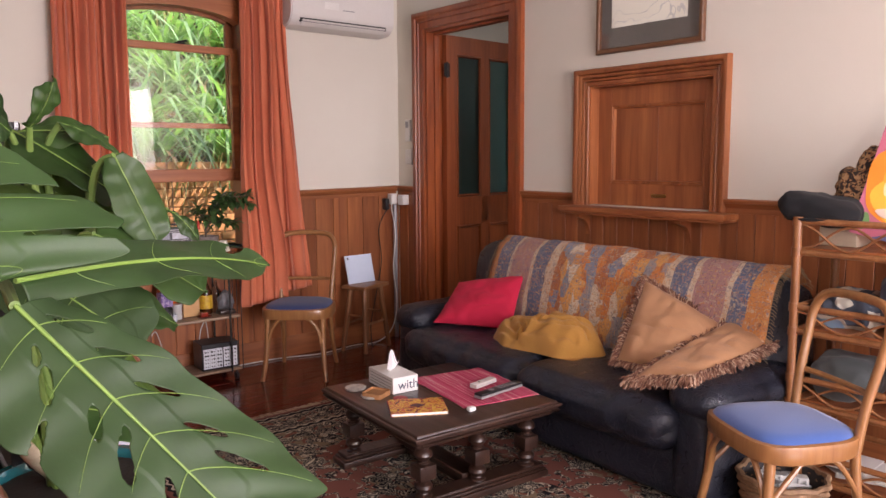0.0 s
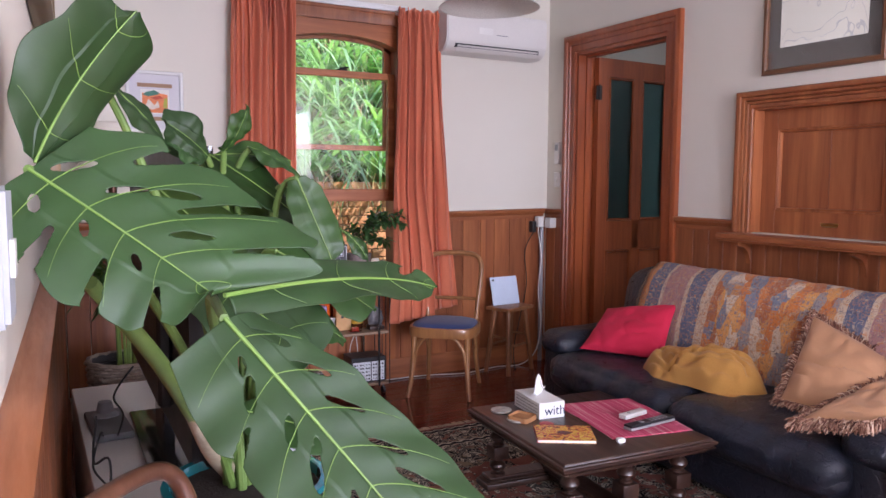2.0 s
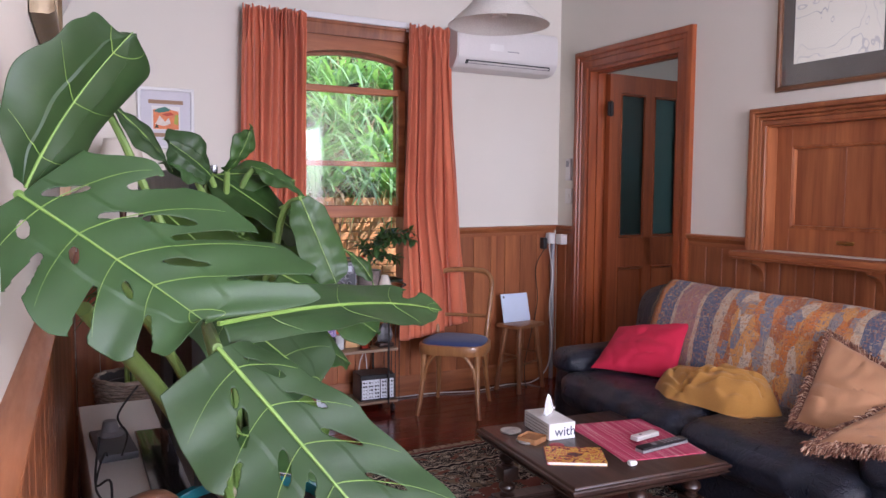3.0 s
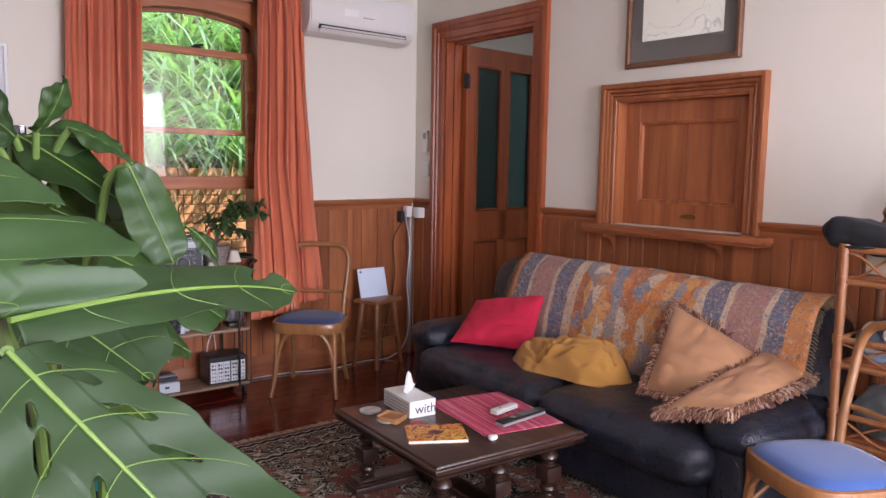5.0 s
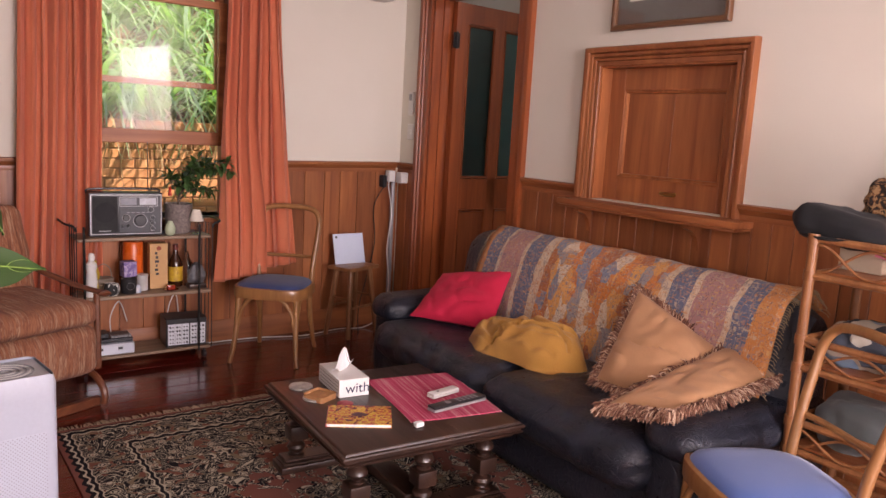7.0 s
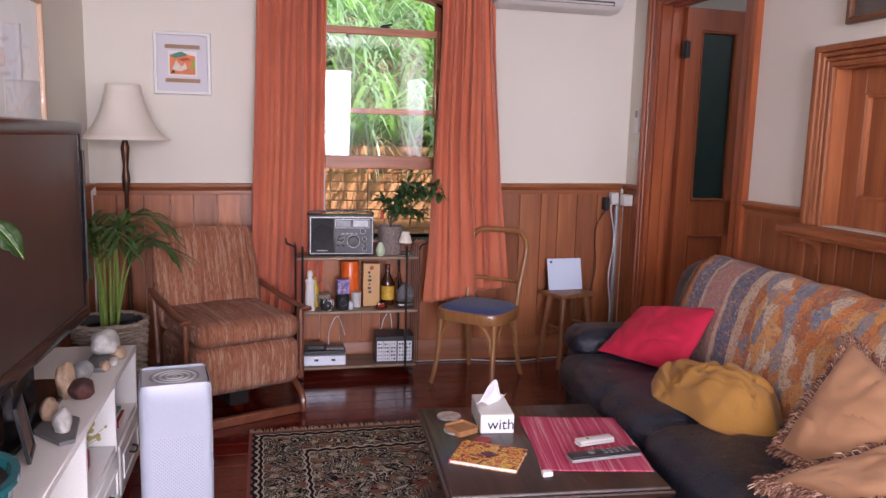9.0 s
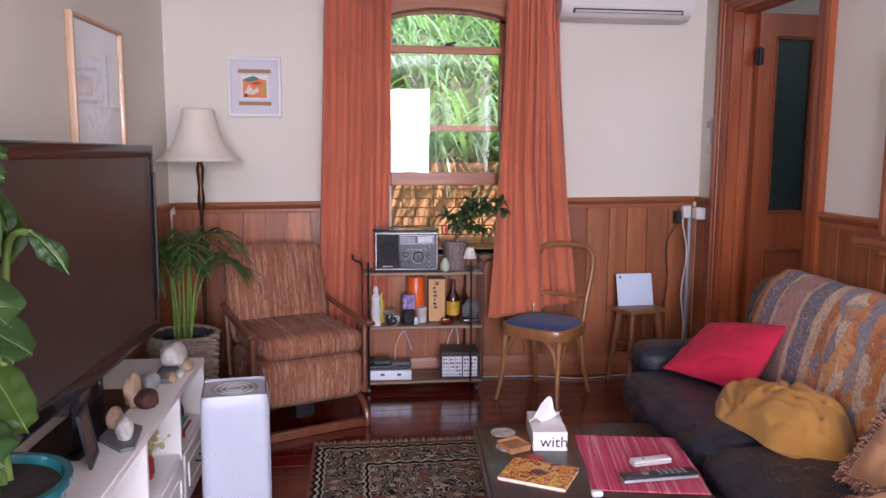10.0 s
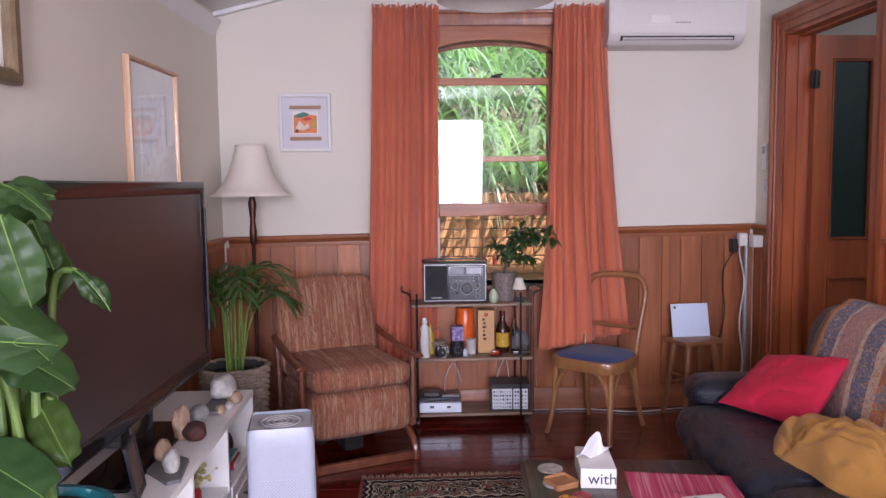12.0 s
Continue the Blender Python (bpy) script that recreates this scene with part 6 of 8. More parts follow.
tagged(part("slate", bm, SLATE), "flat grey slate under a quartz stone", "stone")
bm = B()
extrude_poly(bm, [(-3.05, -2.12), (-2.93, -2.22), (-2.905, -2.40), (-2.94, -2.42), (-3.05, -2.30)], lambda u, v, w: Vector((u, v, 0.53 + w)), 0.0, 0.012)
tagged(part("slate", bm, SLATE, None, "", False), "dark pointed slate lying on the unit", "stone")
pf = thing("photo_frame", "small dark photo frame standing on the unit", "photo frame", (-3.0, -2.47, 0.53), 100, tilt=(-10, 0))
bm = B()
ring(bm, -0.055, 0.055, 0.012, 0.15, [(0, -0.004), (0, 0.006), (0.012, 0.006), (0.012, -0.004)], lambda u, v, w: Vector((u, -w, v)))
part("frame", bm, BLACKP, pf)
bm = B()
bx(bm, -0.055, -0.001, 0.012, 0.055, 0.003, 0.15)
part("photo", bm, plain("brown_photo", (0.16, 0.08, 0.05), 0.4, (0.07, 0.04, 0.03), 20), pf, "", False)


def book(label, x, y, z, w, d, h, c, rz=0, up=True):
    ob = thing("book", label, "book", (x, y, z), rz, "books in the unit")
    m_ = plain("cover_%s" % label.split()[0], c, 0.5)
    bm = B()
    bx(bm, -d / 2, -w / 2, 0, d / 2, w / 2, h, 0.001)
    part("cover", bm, m_, ob, "", False)
    bm = B()
    bx(bm, d / 2 - 0.002, -w / 2 + 0.002, 0.004, d / 2 + 0.0008, w / 2 - 0.002, h - 0.004)
    part("page_block", bm, PAPER, ob, "", False)


book("dark book standing in the white unit", -2.99, -2.80, 0.279, 0.03, 0.15, 0.19, (0.05, 0.05, 0.06))
book("pale book standing in the white unit", -2.99, -2.835, 0.279, 0.022, 0.15, 0.18, (0.5, 0.45, 0.36))
book("turquoise book standing in the white unit", -2.985, -2.865, 0.279, 0.02, 0.15, 0.17, (0.06, 0.28, 0.36))
book("yellow book lying in the white unit", -3.0, -2.95, 0.279, 0.13, 0.16, 0.03, (0.5, 0.36, 0.06))
book("red book lying in the white unit", -3.0, -1.58, 0.279, 0.13, 0.15, 0.03, (0.45, 0.03, 0.03))
book("teal book lying on a red one", -3.0, -1.58, 0.3095, 0.11, 0.13, 0.02, (0.10, 0.30, 0.30))
stone("dark round stone in the unit's cubby", -3.0, -1.45, (0.03, 0.04, 0.05), MAR, 11, 0.279)
dr = thing("dried_flowers", "dried yellow-green flowers in a red jar", "flowers", (-2.985, -2.03, 0.279))
bm = B()
lathe(bm, [(0.03, 0), (0.036, 0.02), (0.036, 0.07), (0.028, 0.085), (0.0, 0.085)], 16)
part("jar", bm, plain("red_glaze", (0.35, 0.02, 0.02), 0.3), dr)
bm = B()
rng = random.Random(8)
for k in range(60):
    a, e = rng.uniform(0, 6.28), rng.uniform(0.3, 1.3)
    d = Vector((math.cos(a) * math.cos(e), math.sin(a) * math.cos(e), math.sin(e)))
    p = Vector((0, 0, 0.08)) + d * rng.uniform(0.05, 0.11)
    tube(bm, [(0, 0, 0.08), p], 0.001, 3)
    bmesh.ops.create_icosphere(bm, subdivisions=1, radius=rng.uniform(0.005, 0.011), matrix=Matrix.Translation(p))
part("flower", bm, plain("dried_petals", (0.40, 0.34, 0.14), 0.9), dr)

md = thing("modem", "flat grey modem lying on the unit behind the television", "modem", (-3.275, -1.93, 0.531), 3)
bm = B()
bx(bm, -0.06, -0.15, 0, 0.06, 0.15, 0.026, 0.008, 2)
part("casing", bm, plain("dull_grey_plastic", (0.16, 0.16, 0.17), 0.5), md)
bm = B()
lathe(bm, [(0.045, 0.026), (0.045, 0.03), (0.03, 0.04), (0.022, 0.075), (0.0, 0.08)], 18, (0.0, 0.07, 0))
part("aerial_dome", bm, GREYP, md)
for k, way in enumerate(([(-3.30, -2.06, 0.545), (-3.32, -2.20, 0.60), (-3.35, -2.30, 0.54), (-3.33, -2.45, 0.536)], [(-3.26, -2.08, 0.55), (-3.25, -2.16, 0.64), (-3.28, -2.22, 0.72), (-3.22, -2.20, 0.80)], [(-3.34, -2.35, 0.70), (-3.36, -2.50, 0.62), (-3.33, -2.62, 0.66), (-3.34, -2.75, 0.54), (-3.30, -2.80, 0.536)])):
    bm = B()
    tube(bm, curve(way, 7), 0.0032, 6)
    tagged(part("black_cable", bm, bpy.data.materials["black_rubber"]), "loose black cable behind the television", "cable", "television cables")

# ---- air purifier ----
m, t, bs = nodes_of("perforated_white_plastic")
v = coords(t, (1, 1, 1))
sep = t.nodes.new("ShaderNodeSeparateXYZ")
t.links.new(v, sep.inputs[0])
cell = maths(t, "MULTIPLY", maths(t, "SINE", maths(t, "MULTIPLY", maths(t, "ADD", sep.outputs[0], sep.outputs[1]), 480.0)), maths(t, "SINE", maths(t, "MULTIPLY", sep.outputs[2], 480.0)))
t.links.new(ramp(t, cell, [(0.0, (0.48, 0.51, 0.59)), (0.40, (0.47, 0.50, 0.58)), (0.6, (0.33, 0.34, 0.39))]), bs.inputs["Base Color"])
bs.inputs["Roughness"].default_value = 0.45
PERF = m
ap = thing("air_purifier", "tall white box-shaped air purifier with a perforated front", "air purifier", (-2.69, -1.85, 0), 8)
bm = B()
puff(bm, (0, 0, 0.288), (0.124, 0.124, 0.272), 0.03, 14)
bmesh.ops.delete(bm, geom=[v for v in bm.verts if v.co.z > 0.54 and abs(v.co.x) < 0.106 and abs(v.co.y) < 0.106], context="VERTS")
part("body", bm, plain("cool_white_plastic", (0.48, 0.51, 0.59), 0.4, (0.46, 0.49, 0.57), 3, 100, 0.02), ap)
bm = B()
bx(bm, -0.112, -0.112, 0.015, 0.112, 0.112, 0.022)
bx(bm, -0.112, -0.112, 0.0, 0.112, 0.112, 0.016, 0.004)
part("base", bm, GREYP, ap, "", False)
bm = B()
bx(bm, -0.113, -0.113, 0.532, 0.113, 0.113, 0.542)
part("recessed_top", bm, plain("pale_grey_plastic", (0.52, 0.52, 0.54), 0.5), ap, "", False)
for k in range(7):
    bm = B()
    r = 0.018 + 0.011 * k
    tube(bm, [(r * math.cos(a), r * math.sin(a), 0.544) for a in (2 * math.pi * j / 28 for j in range(28))], 0.0025, 5, True)
    part("grille_ring", bm, ACW if k % 2 else GREYP, ap)
for f, w in (((0, -1), 0), ((1, 0), 90)):
    bm = B()
    bx(bm, -0.085, -0.1252, 0.05, 0.085, -0.1235, 0.36)
    o = part("perforated_panel", bm, PERF, ap, "", False)
    o.matrix_basis = pose(0, 0, 0, 0, 0, w)

# ---- striped rocking armchair ----
m, t, bs = nodes_of("brown_striped_wool")
v = coords(t)
warp = noise_of(t, v, 9, 3.0)
st_ = noise_of(t, coords(t, (55, 3.0, 3.0)), 1.0, 4.0, 0.75, 0.25)
wv = noise_of(t, v, 420, 2.0)
col = ramp(t, st_, [(0.26, (0.09, 0.032, 0.02)), (0.40, (0.22, 0.075, 0.04)), (0.46, (0.38, 0.15, 0.075)), (0.52, (0.20, 0.065, 0.036)), (0.57, (0.50, 0.29, 0.18)), (0.62, (0.26, 0.09, 0.05)), (0.70, (0.58, 0.38, 0.25))])
t.links.new(mixc(t, 0.4, col, ramp(t, wv, [(0.35, (0.5,) * 3), (0.65, (1, 1, 1))]), "MULTIPLY"), bs.inputs["Base Color"])
bs.inputs["Roughness"].default_value, bs.inputs["Sheen Weight"].default_value = 0.95, 0.03
bump(t, bs, maths(t, "ADD", wv, st_), 0.4, 0.004)
STRIPE = m
ac_ = thing("armchair", "brown striped wool rocking armchair with wooden arms", "armchair", (-2.56, -0.645, 0), 23.5)
bm = B()
puff(bm, (0, -0.03, 0.462), (0.262, 0.30, 0.058), 0.045, 16, 0.012, 0.006, 2)
part("seat_cushion", bm, STRIPE, ac_)
bm = B()
puff(bm, (0, -0.025, 0.283), (0.268, 0.295, 0.120), 0.05, 14, 0.015, 0.006, 5)
part("seat_base", bm, STRIPE, ac_)
bm = B()
puff(bm, (0, 0.285, 0.65), (0.275, 0.05, 0.265), 0.045, 16, 0.014, 0.007, 8, Matrix.Rotation(radians(-15), 3, "X"))
part("backrest", bm, STRIPE, ac_)
for s in (-1, 1):
    bm = B()
    pts = curve([(s * 0.30, 0.30, 0.60), (s * 0.305, 0.15, 0.575), (s * 0.31, -0.10, 0.548), (s * 0.312, -0.27, 0.545), (s * 0.31, -0.30, 0.54)], 5)
    tube(bm, pts, [0.022] * 5 + [0.024] * 11 + [0.032] * 3 + [0.028, 0.012], 10, False, 0.45)
    part("armrest", bm, CHAIRWOOD, ac_, "curved wooden armrest")
    bm = B()
    tube(bm, [(s * 0.30, -0.25, 0.54), (s * 0.298, -0.255, 0.18)], [0.015, 0.017], 8)
    part("front_post", bm, CHAIRWOOD, ac_)
    bm = B()
    tube(bm, [(s * 0.29, 0.29, 0.60), (s * 0.285, 0.24, 0.18)], 0.017, 8)
    part("rear_post", bm, CHAIRWOOD, ac_)
    bm = B()
    bx(bm, s * 0.29 - 0.018, -0.27, 0.165, s * 0.29 + 0.018, 0.27, 0.215, 0.005)
    part("side_rail", bm, CHAIRWOOD, ac_)
    bm = B()
    tube(bm, curve([(s * 0.27, -0.335, 0.015), (s * 0.27, -0.345, 0.05), (s * 0.27, -0.325, 0.10), (s * 0.27, -0.25, 0.145), (s * 0.27, -0.1, 0.16), (s * 0.27, 0.15, 0.15), (s * 0.27, 0.30, 0.10), (s * 0.27, 0.34, 0.02)], 4), 0.017, 8)
    part("rocker", bm, CHAIRWOOD, ac_)
for y in (-0.30, 0.31):
    bm = B()
    bx(bm, -0.27, y - 0.018, 0.0, 0.27, y + 0.018, 0.045, 0.005)
    part("base_bar", bm, CHAIRWOOD, ac_)
bm = B()
bx(bm, -0.05, -0.15, 0.045, 0.05, 0.15, 0.19)
for s in (-1, 1):
    tube(bm, [(s * 0.16, -0.1, 0.11), (s * 0.16, 0.15, 0.11)], 0.03, 10)
part("rocker_spring", bm, IRON, ac_, "black steel rocker mechanism")

# ---- trolley ----
tr_ = thing("trolley", "three-tier trolley of grey-brown shelves in a black wire frame", "trolley", (0, 0, 0))
cx0, cx1, cy0, cy1 = -2.185, -1.475, -0.315, -0.075
SH = (0.735, 0.412, 0.078)
for z in SH:
    bm = B()
    bx(bm, cx0, cy0, z - 0.018, cx1, cy1, z, 0.004)
    part("shelf", bm, SHELFWOOD, tr_)
for x, sx in ((cx0 + 0.03, -1), (cx1 - 0.10, 1)):
    for y in (cy0 - 0.008, cy1 + 0.008):
        bm = B()
        tube(bm, [(x + 0.03 * (sx > 0), y, 0.055), (x + 0.03 * (sx > 0), y, 0.80)], 0.0065, 8)
        part("upright", bm, IRON, tr_)
for x in (cx0 - 0.006, cx1 + 0.006):
    for k in range(5):
        y = cy0 + (cy1 - cy0) * k / 4
        bm = B()
        tube(bm, [(x, y, 0.06), (x, y, 0.80)], 0.0028, 6)
        part("side_wire", bm, IRON, tr_)
    bm = B()
    s = -1 if x < -1.8 else 1
    tube(bm, curve([(x, cy0, 0.775), (x + s * 0.012, cy0, 0.80), (x + s * 0.05, cy0 + 0.02, 0.815), (x + s * 0.05, cy1 - 0.02, 0.815), (x + s * 0.012, cy1, 0.80), (x, cy1, 0.775)], 4), 0.006, 8)
    part("handle", bm, IRON, tr_)
for x in (cx0 + 0.03, cx1 - 0.03):
    for y in (cy0 + 0.02, cy1 - 0.02):
        bm = B()
        tube(bm, [(x - 0.009, y, 0.022), (x + 0.009, y, 0.022)], 0.022, 14)
        tube(bm, [(x, y, 0.024), (x, y, 0.062)], 0.006, 6)
        part("castor", bm, BLACKP, tr_)

# radio
RADIO = plain("radio_body", (0.024, 0.025, 0.030), 0.4, (0.017, 0.018, 0.021), 12, 200, 0.05)
RFACE = plain("gunmetal_face", (0.055, 0.057, 0.064), 0.4, (0.04, 0.042, 0.048), 10, 200, 0.03, 0.3)
ra = thing("radio", "black multiband radio with a speaker grille and a round dial", "radio", (-1.925, -0.205, 0.736), -2)
bm = B()
bx(bm, -0.19, -0.055, 0, 0.19, 0.055, 0.238, 0.008, 2)
part("case", bm, RADIO, ra)
bm = B()
bx(bm, -0.172, -0.0575, 0.02, -0.045, -0.0545, 0.218, 0.002)
part("grille", bm, plain("black_mesh", (0.015, 0.015, 0.017), 0.7, (0.03, 0.03, 0.03), 300, 900, 0.5), ra)
bm = B()
lathe(bm, [(0.055, 0.0), (0.055, 0.002), (0.0, 0.0025)], 28)
for q in bm.verts:
    q.co = Vector((-0.108 + q.co.x, -0.0577 - q.co.z, 0.13 + q.co.y))
part("speaker", bm, plain("speaker_cloth", (0.022, 0.022, 0.025), 0.85), ra)
bm = B()
bx(bm, -0.035, -0.0575, 0.018, 0.18, -0.0545, 0.22, 0.002)
part("face_plate", bm, RFACE, ra)
for x0, x1, c in ((-0.028, 0.052, (0.30, 0.32, 0.36)), (0.068, 0.155, (0.62, 0.66, 0.72))):
    bm = B()
    bx(bm, x0, -0.059, 0.172, x1, -0.0576, 0.208)
    part("dial_window", bm, plain("dial_%d" % int(x1 * 1000), c, 0.2, tuple(0.75 * a for a in c), 60, 300, 0), ra, "", False)
for x, z, r in ((0.07, 0.085, 0.036), (-0.003, 0.10, 0.02), (-0.018, 0.055, 0.009), (0.012, 0.055, 0.009), (0.135, 0.10, 0.012), (0.135, 0.07, 0.012), (0.135, 0.04, 0.012), (0.125, 0.145, 0.015)):
    bm = B()
    lathe(bm, [(r, 0.0), (r, 0.006), (r * 0.8, 0.010), (r * 0.78, 0.018), (0.0, 0.019)], 24)
    for q in bm.verts:
        q.co = Vector((x + q.co.x, -0.0577 - q.co.z, z + q.co.y))
    k_ = part("knob", bm, RADIO, ra)
    if r > 0.01:
        bm = B()
        tube(bm, [(x + r * math.cos(a), -0.064, z + r * math.sin(a)) for a in (2 * math.pi * j / 24 for j in range(24))], 0.0028 if r > 0.03 else 0.0018, 6, True)
        part("knob_ring", bm, SILVER, k_, "silver ring")
for k in range(4):
    bm = B()
    bx(bm, -0.026 + 0.017 * k, -0.06, 0.142, -0.014 + 0.017 * k, -0.0577, 0.152)
    part("push_button", bm, BLACKP, ra, "", False)
bm = B()
bx(bm, -0.14, -0.0585, 0.028, -0.08, -0.0577, 0.032)
part("badge", bm, SILVER, ra, "", False)
bm = B()
ring(bm, -0.178, 0.180, 0.014, 0.224, [(0.0, 0.0), (0.0, 0.003), (0.004, 0.003), (0.004, 0.0)], lambda u, v, w: Vector((u, -0.0552 - w, v)))
part("trim_frame", bm, SILVER, ra, "silver edge trim")
bm = B()
ring(bm, -0.032, 0.160, 0.166, 0.213, [(0.0, 0.0), (0.0, 0.002), (0.003, 0.002), (0.003, 0.0)], lambda u, v, w: Vector((u, -0.0574 - w, v)))
part("dial_frame", bm, SILVER, ra)
for k in range(5):
    bm = B()
    bx(bm, 0.0 + 0.026 * k, -0.0583, 0.128, 0.016 + 0.026 * k, -0.0574, 0.131)
    part("panel_print", bm, SILVER, ra, "", False)
bm = B()
tube(bm, curve([(-0.18, 0.02, 0.225), (-0.18, 0.015, 0.25), (0, 0.01, 0.255), (0.18, 0.015, 0.25), (0.18, 0.02, 0.225)], 4), 0.006, 8)
part("carry_handle", bm, RADIO, ra)

# ficus in a woven pot
fi = thing("potted_ficus", "small ficus in a grey patterned pot on the trolley", "plant", (-1.625, -0.185, 0.735))
POTM = plain("grey_embossed_pot", (0.30, 0.24, 0.22), 0.5, (0.15, 0.12, 0.11), 70, 140, 0.8)
bm = B()
lathe(bm, [(0.06, 0.0), (0.066, 0.01), (0.078, 0.165), (0.08, 0.17), (0.072, 0.17), (0.068, 0.15), (0.0, 0.15)], 26)
part("pot", bm, POTM, fi, "grey patterned pot")
bm = B()
lathe(bm, [(0.068, 0.15), (0.04, 0.156), (0.0, 0.157)], 16)
part("soil", bm, SOIL, fi)
FICUS = leaf_material("ficus_leaf", (0.075, 0.15, 0.05), (0.035, 0.085, 0.025), 0.3, 0.35)
BARK = plain("thin_bark", (0.14, 0.10, 0.07), 0.8, (0.08, 0.055, 0.04), 40, 160, 0.3)
rng = random.Random(21)
branches = [curve([(0, 0, 0.15), (0.01, 0, 0.25), (0.06, -0.01, 0.34), (0.15, -0.03, 0.40), (0.27, -0.05, 0.41)], 6), curve([(0, 0, 0.15), (0.0, 0, 0.24), (-0.02, -0.01, 0.30), (-0.06, -0.03, 0.33)], 6),
            curve([(0.01, 0, 0.22), (0.07, 0.01, 0.30), (0.13, 0.0, 0.36), (0.20, 0.01, 0.375), (0.30, -0.01, 0.355)], 6), curve([(0.0, 0, 0.2), (0.03, -0.03, 0.28), (0.05, -0.06, 0.36), (0.09, -0.07, 0.43)], 6),
            curve([(0, 0, 0.18), (0.05, -0.02, 0.24), (0.10, -0.04, 0.26), (0.15, -0.06, 0.245)], 6)]


def small_leaf(bm, p, d, up, ln, wd):
    side = d.cross(up).normalized()
    nor = side.cross(d).normalized()
    rows = []
    for f, w, z in ((0.0, 0.05, 0), (0.25, 0.75, 0.06), (0.5, 1.0, 0.08), (0.78, 0.55, 0.02), (1.0, 0.03, -0.10)):
        c_ = p + d * ln * f + nor * ln * z
        rows.append([bm.verts.new(c_ - side * wd * w + nor * wd * 0.35 * w), bm.verts.new(c_), bm.verts.new(c_ + side * wd * w + nor * wd * 0.35 * w)])
    for a, b in zip(rows, rows[1:]):
        bm.faces.new((a[0], a[1], b[1], b[0])), bm.faces.new((a[1], a[2], b[2], b[1]))


for br in branches:
    bm = B()
    tube(bm, br, [0.006 - 0.0042 * i / (len(br) - 1) for i in range(len(br))], 6)
    b_ = part("branch", bm, BARK, fi)
    bm = B()
    for i in range(6, len(br)):
        for k in range(3):
            d = (br[i] - br[i - 1]).normalized()
            d = (d * 0.5 + Vector((rng.uniform(-1, 1), rng.uniform(-1, 1), rng.uniform(-0.9, 0.5)))).normalized()
            small_leaf(bm, br[i], d, Vector((0, 0, 1)), rng.uniform(0.05, 0.085), rng.uniform(0.013, 0.021))
    tagged(part("leaves", bm, FICUS, b_), kind="stuff")
bm = B()
tube(bm, curve([(0.0, -0.03, 0.15), (-0.03, -0.04, 0.24), (-0.055, -0.045, 0.30), (-0.04, -0.045, 0.305)], 5), 0.0025, 6)
part("ornament_stick", bm, BARK, fi)
bm = B()
lathe(bm, [(0.0, 0.0), (0.012, 0.004), (0.006, 0.05), (0.0, 0.06)], 10, (-0.06, -0.045, 0.215))
part("ornament", bm, plain("red_ornament", (0.55, 0.04, 0.02), 0.4), fi, "red ornament")

# things on the trolley
def turned(name, label, category, prof, at, material, n=22, sq=1.0):
    bm = B()
    lathe(bm, prof, n, (0, 0, 0), sq)
    ob = tagged(part(name, bm, material), label, category)
    ob.location = at
    return ob


JADE = plain("pale_green_ceramic", (0.50, 0.58, 0.40), 0.35)
turned("small_vase", "small pale green egg-shaped vase", "vase", [(0.015, 0), (0.026, 0.012), (0.030, 0.035), (0.022, 0.06), (0.013, 0.075), (0.013, 0.08), (0.009, 0.08), (0.0, 0.06)], (-1.70, -0.285, SH[0] + 0.001), JADE)
mini = thing("shade_candle", "miniature white lampshade on a glass stem", "ornament", (-1.545, -0.26, SH[0] + 0.001))
bm = B()
lathe(bm, [(0.028, 0), (0.03, 0.004), (0.008, 0.01), (0.006, 0.07), (0.01, 0.08), (0.0, 0.08)], 16)
part("stem", bm, GLASS, mini)
bm = B()
lathe(bm, [(0.042, 0.075), (0.022, 0.14), (0.02, 0.14), (0.04, 0.076)], 22)
part("shade", bm, SHADE, mini)
z1 = SH[1] + 0.001
CARTON = plain("orange_carton", (0.62, 0.36, 0.15), 0.55, (0.56, 0.31, 0.12), 8)
cb = thing("tall_carton", "tall pale orange carton with dark brush marks", "box", (-1.735, -0.16, z1), -3)
bm = B()
bx(bm, -0.05, -0.035, 0, 0.05, 0.035, 0.262, 0.002)
part("carton", bm, CARTON, cb)
for k in range(6):
    bm = B()
    bx(bm, -0.022 + 0.004 * (k % 2), -0.0362, 0.20 - 0.024 * k, -0.008 + 0.004 * ((k * 7) % 3), -0.0352, 0.214 - 0.024 * k)
    part("brush_mark", bm, BLACKP, cb, "", False)
bm = B()
lathe(bm, [(0.013, 0), (0.013, 0.001), (0, 0.001)], 16)
for q in bm.verts:
    q.co = Vector((q.co.x, -0.0352 - q.co.z, 0.235 + q.co.y))
part("seal", bm, plain("red_seal", (0.40, 0.06, 0.02), 0.6), cb, "round red seal")
bo = thing("liqueur_bottle", "dark brown bottle with a yellow label", "bottle", (-1.633, -0.16, z1))
bm = B()
lathe(bm, [(0.036, 0), (0.04, 0.006), (0.04, 0.13), (0.034, 0.155), (0.016, 0.19), (0.014, 0.225), (0.0, 0.225)], 22)
part("glass_body", bm, plain("brown_glass", (0.05, 0.014, 0.005), 0.1), bo)
bm = B()
lathe(bm, [(0.0408, 0.035), (0.0408, 0.12), (0.0402, 0.12), (0.0402, 0.035)], 22)
part("label", bm, plain("yellow_label", (0.62, 0.40, 0.03), 0.5, (0.5, 0.28, 0.03), 60), bo, "yellow label")
bm = B()
lathe(bm, [(0.0165, 0.215), (0.0165, 0.25), (0.0, 0.252)], 16)
part("cap", bm, plain("dark_red_cap", (0.10, 0.015, 0.01), 0.4), bo)
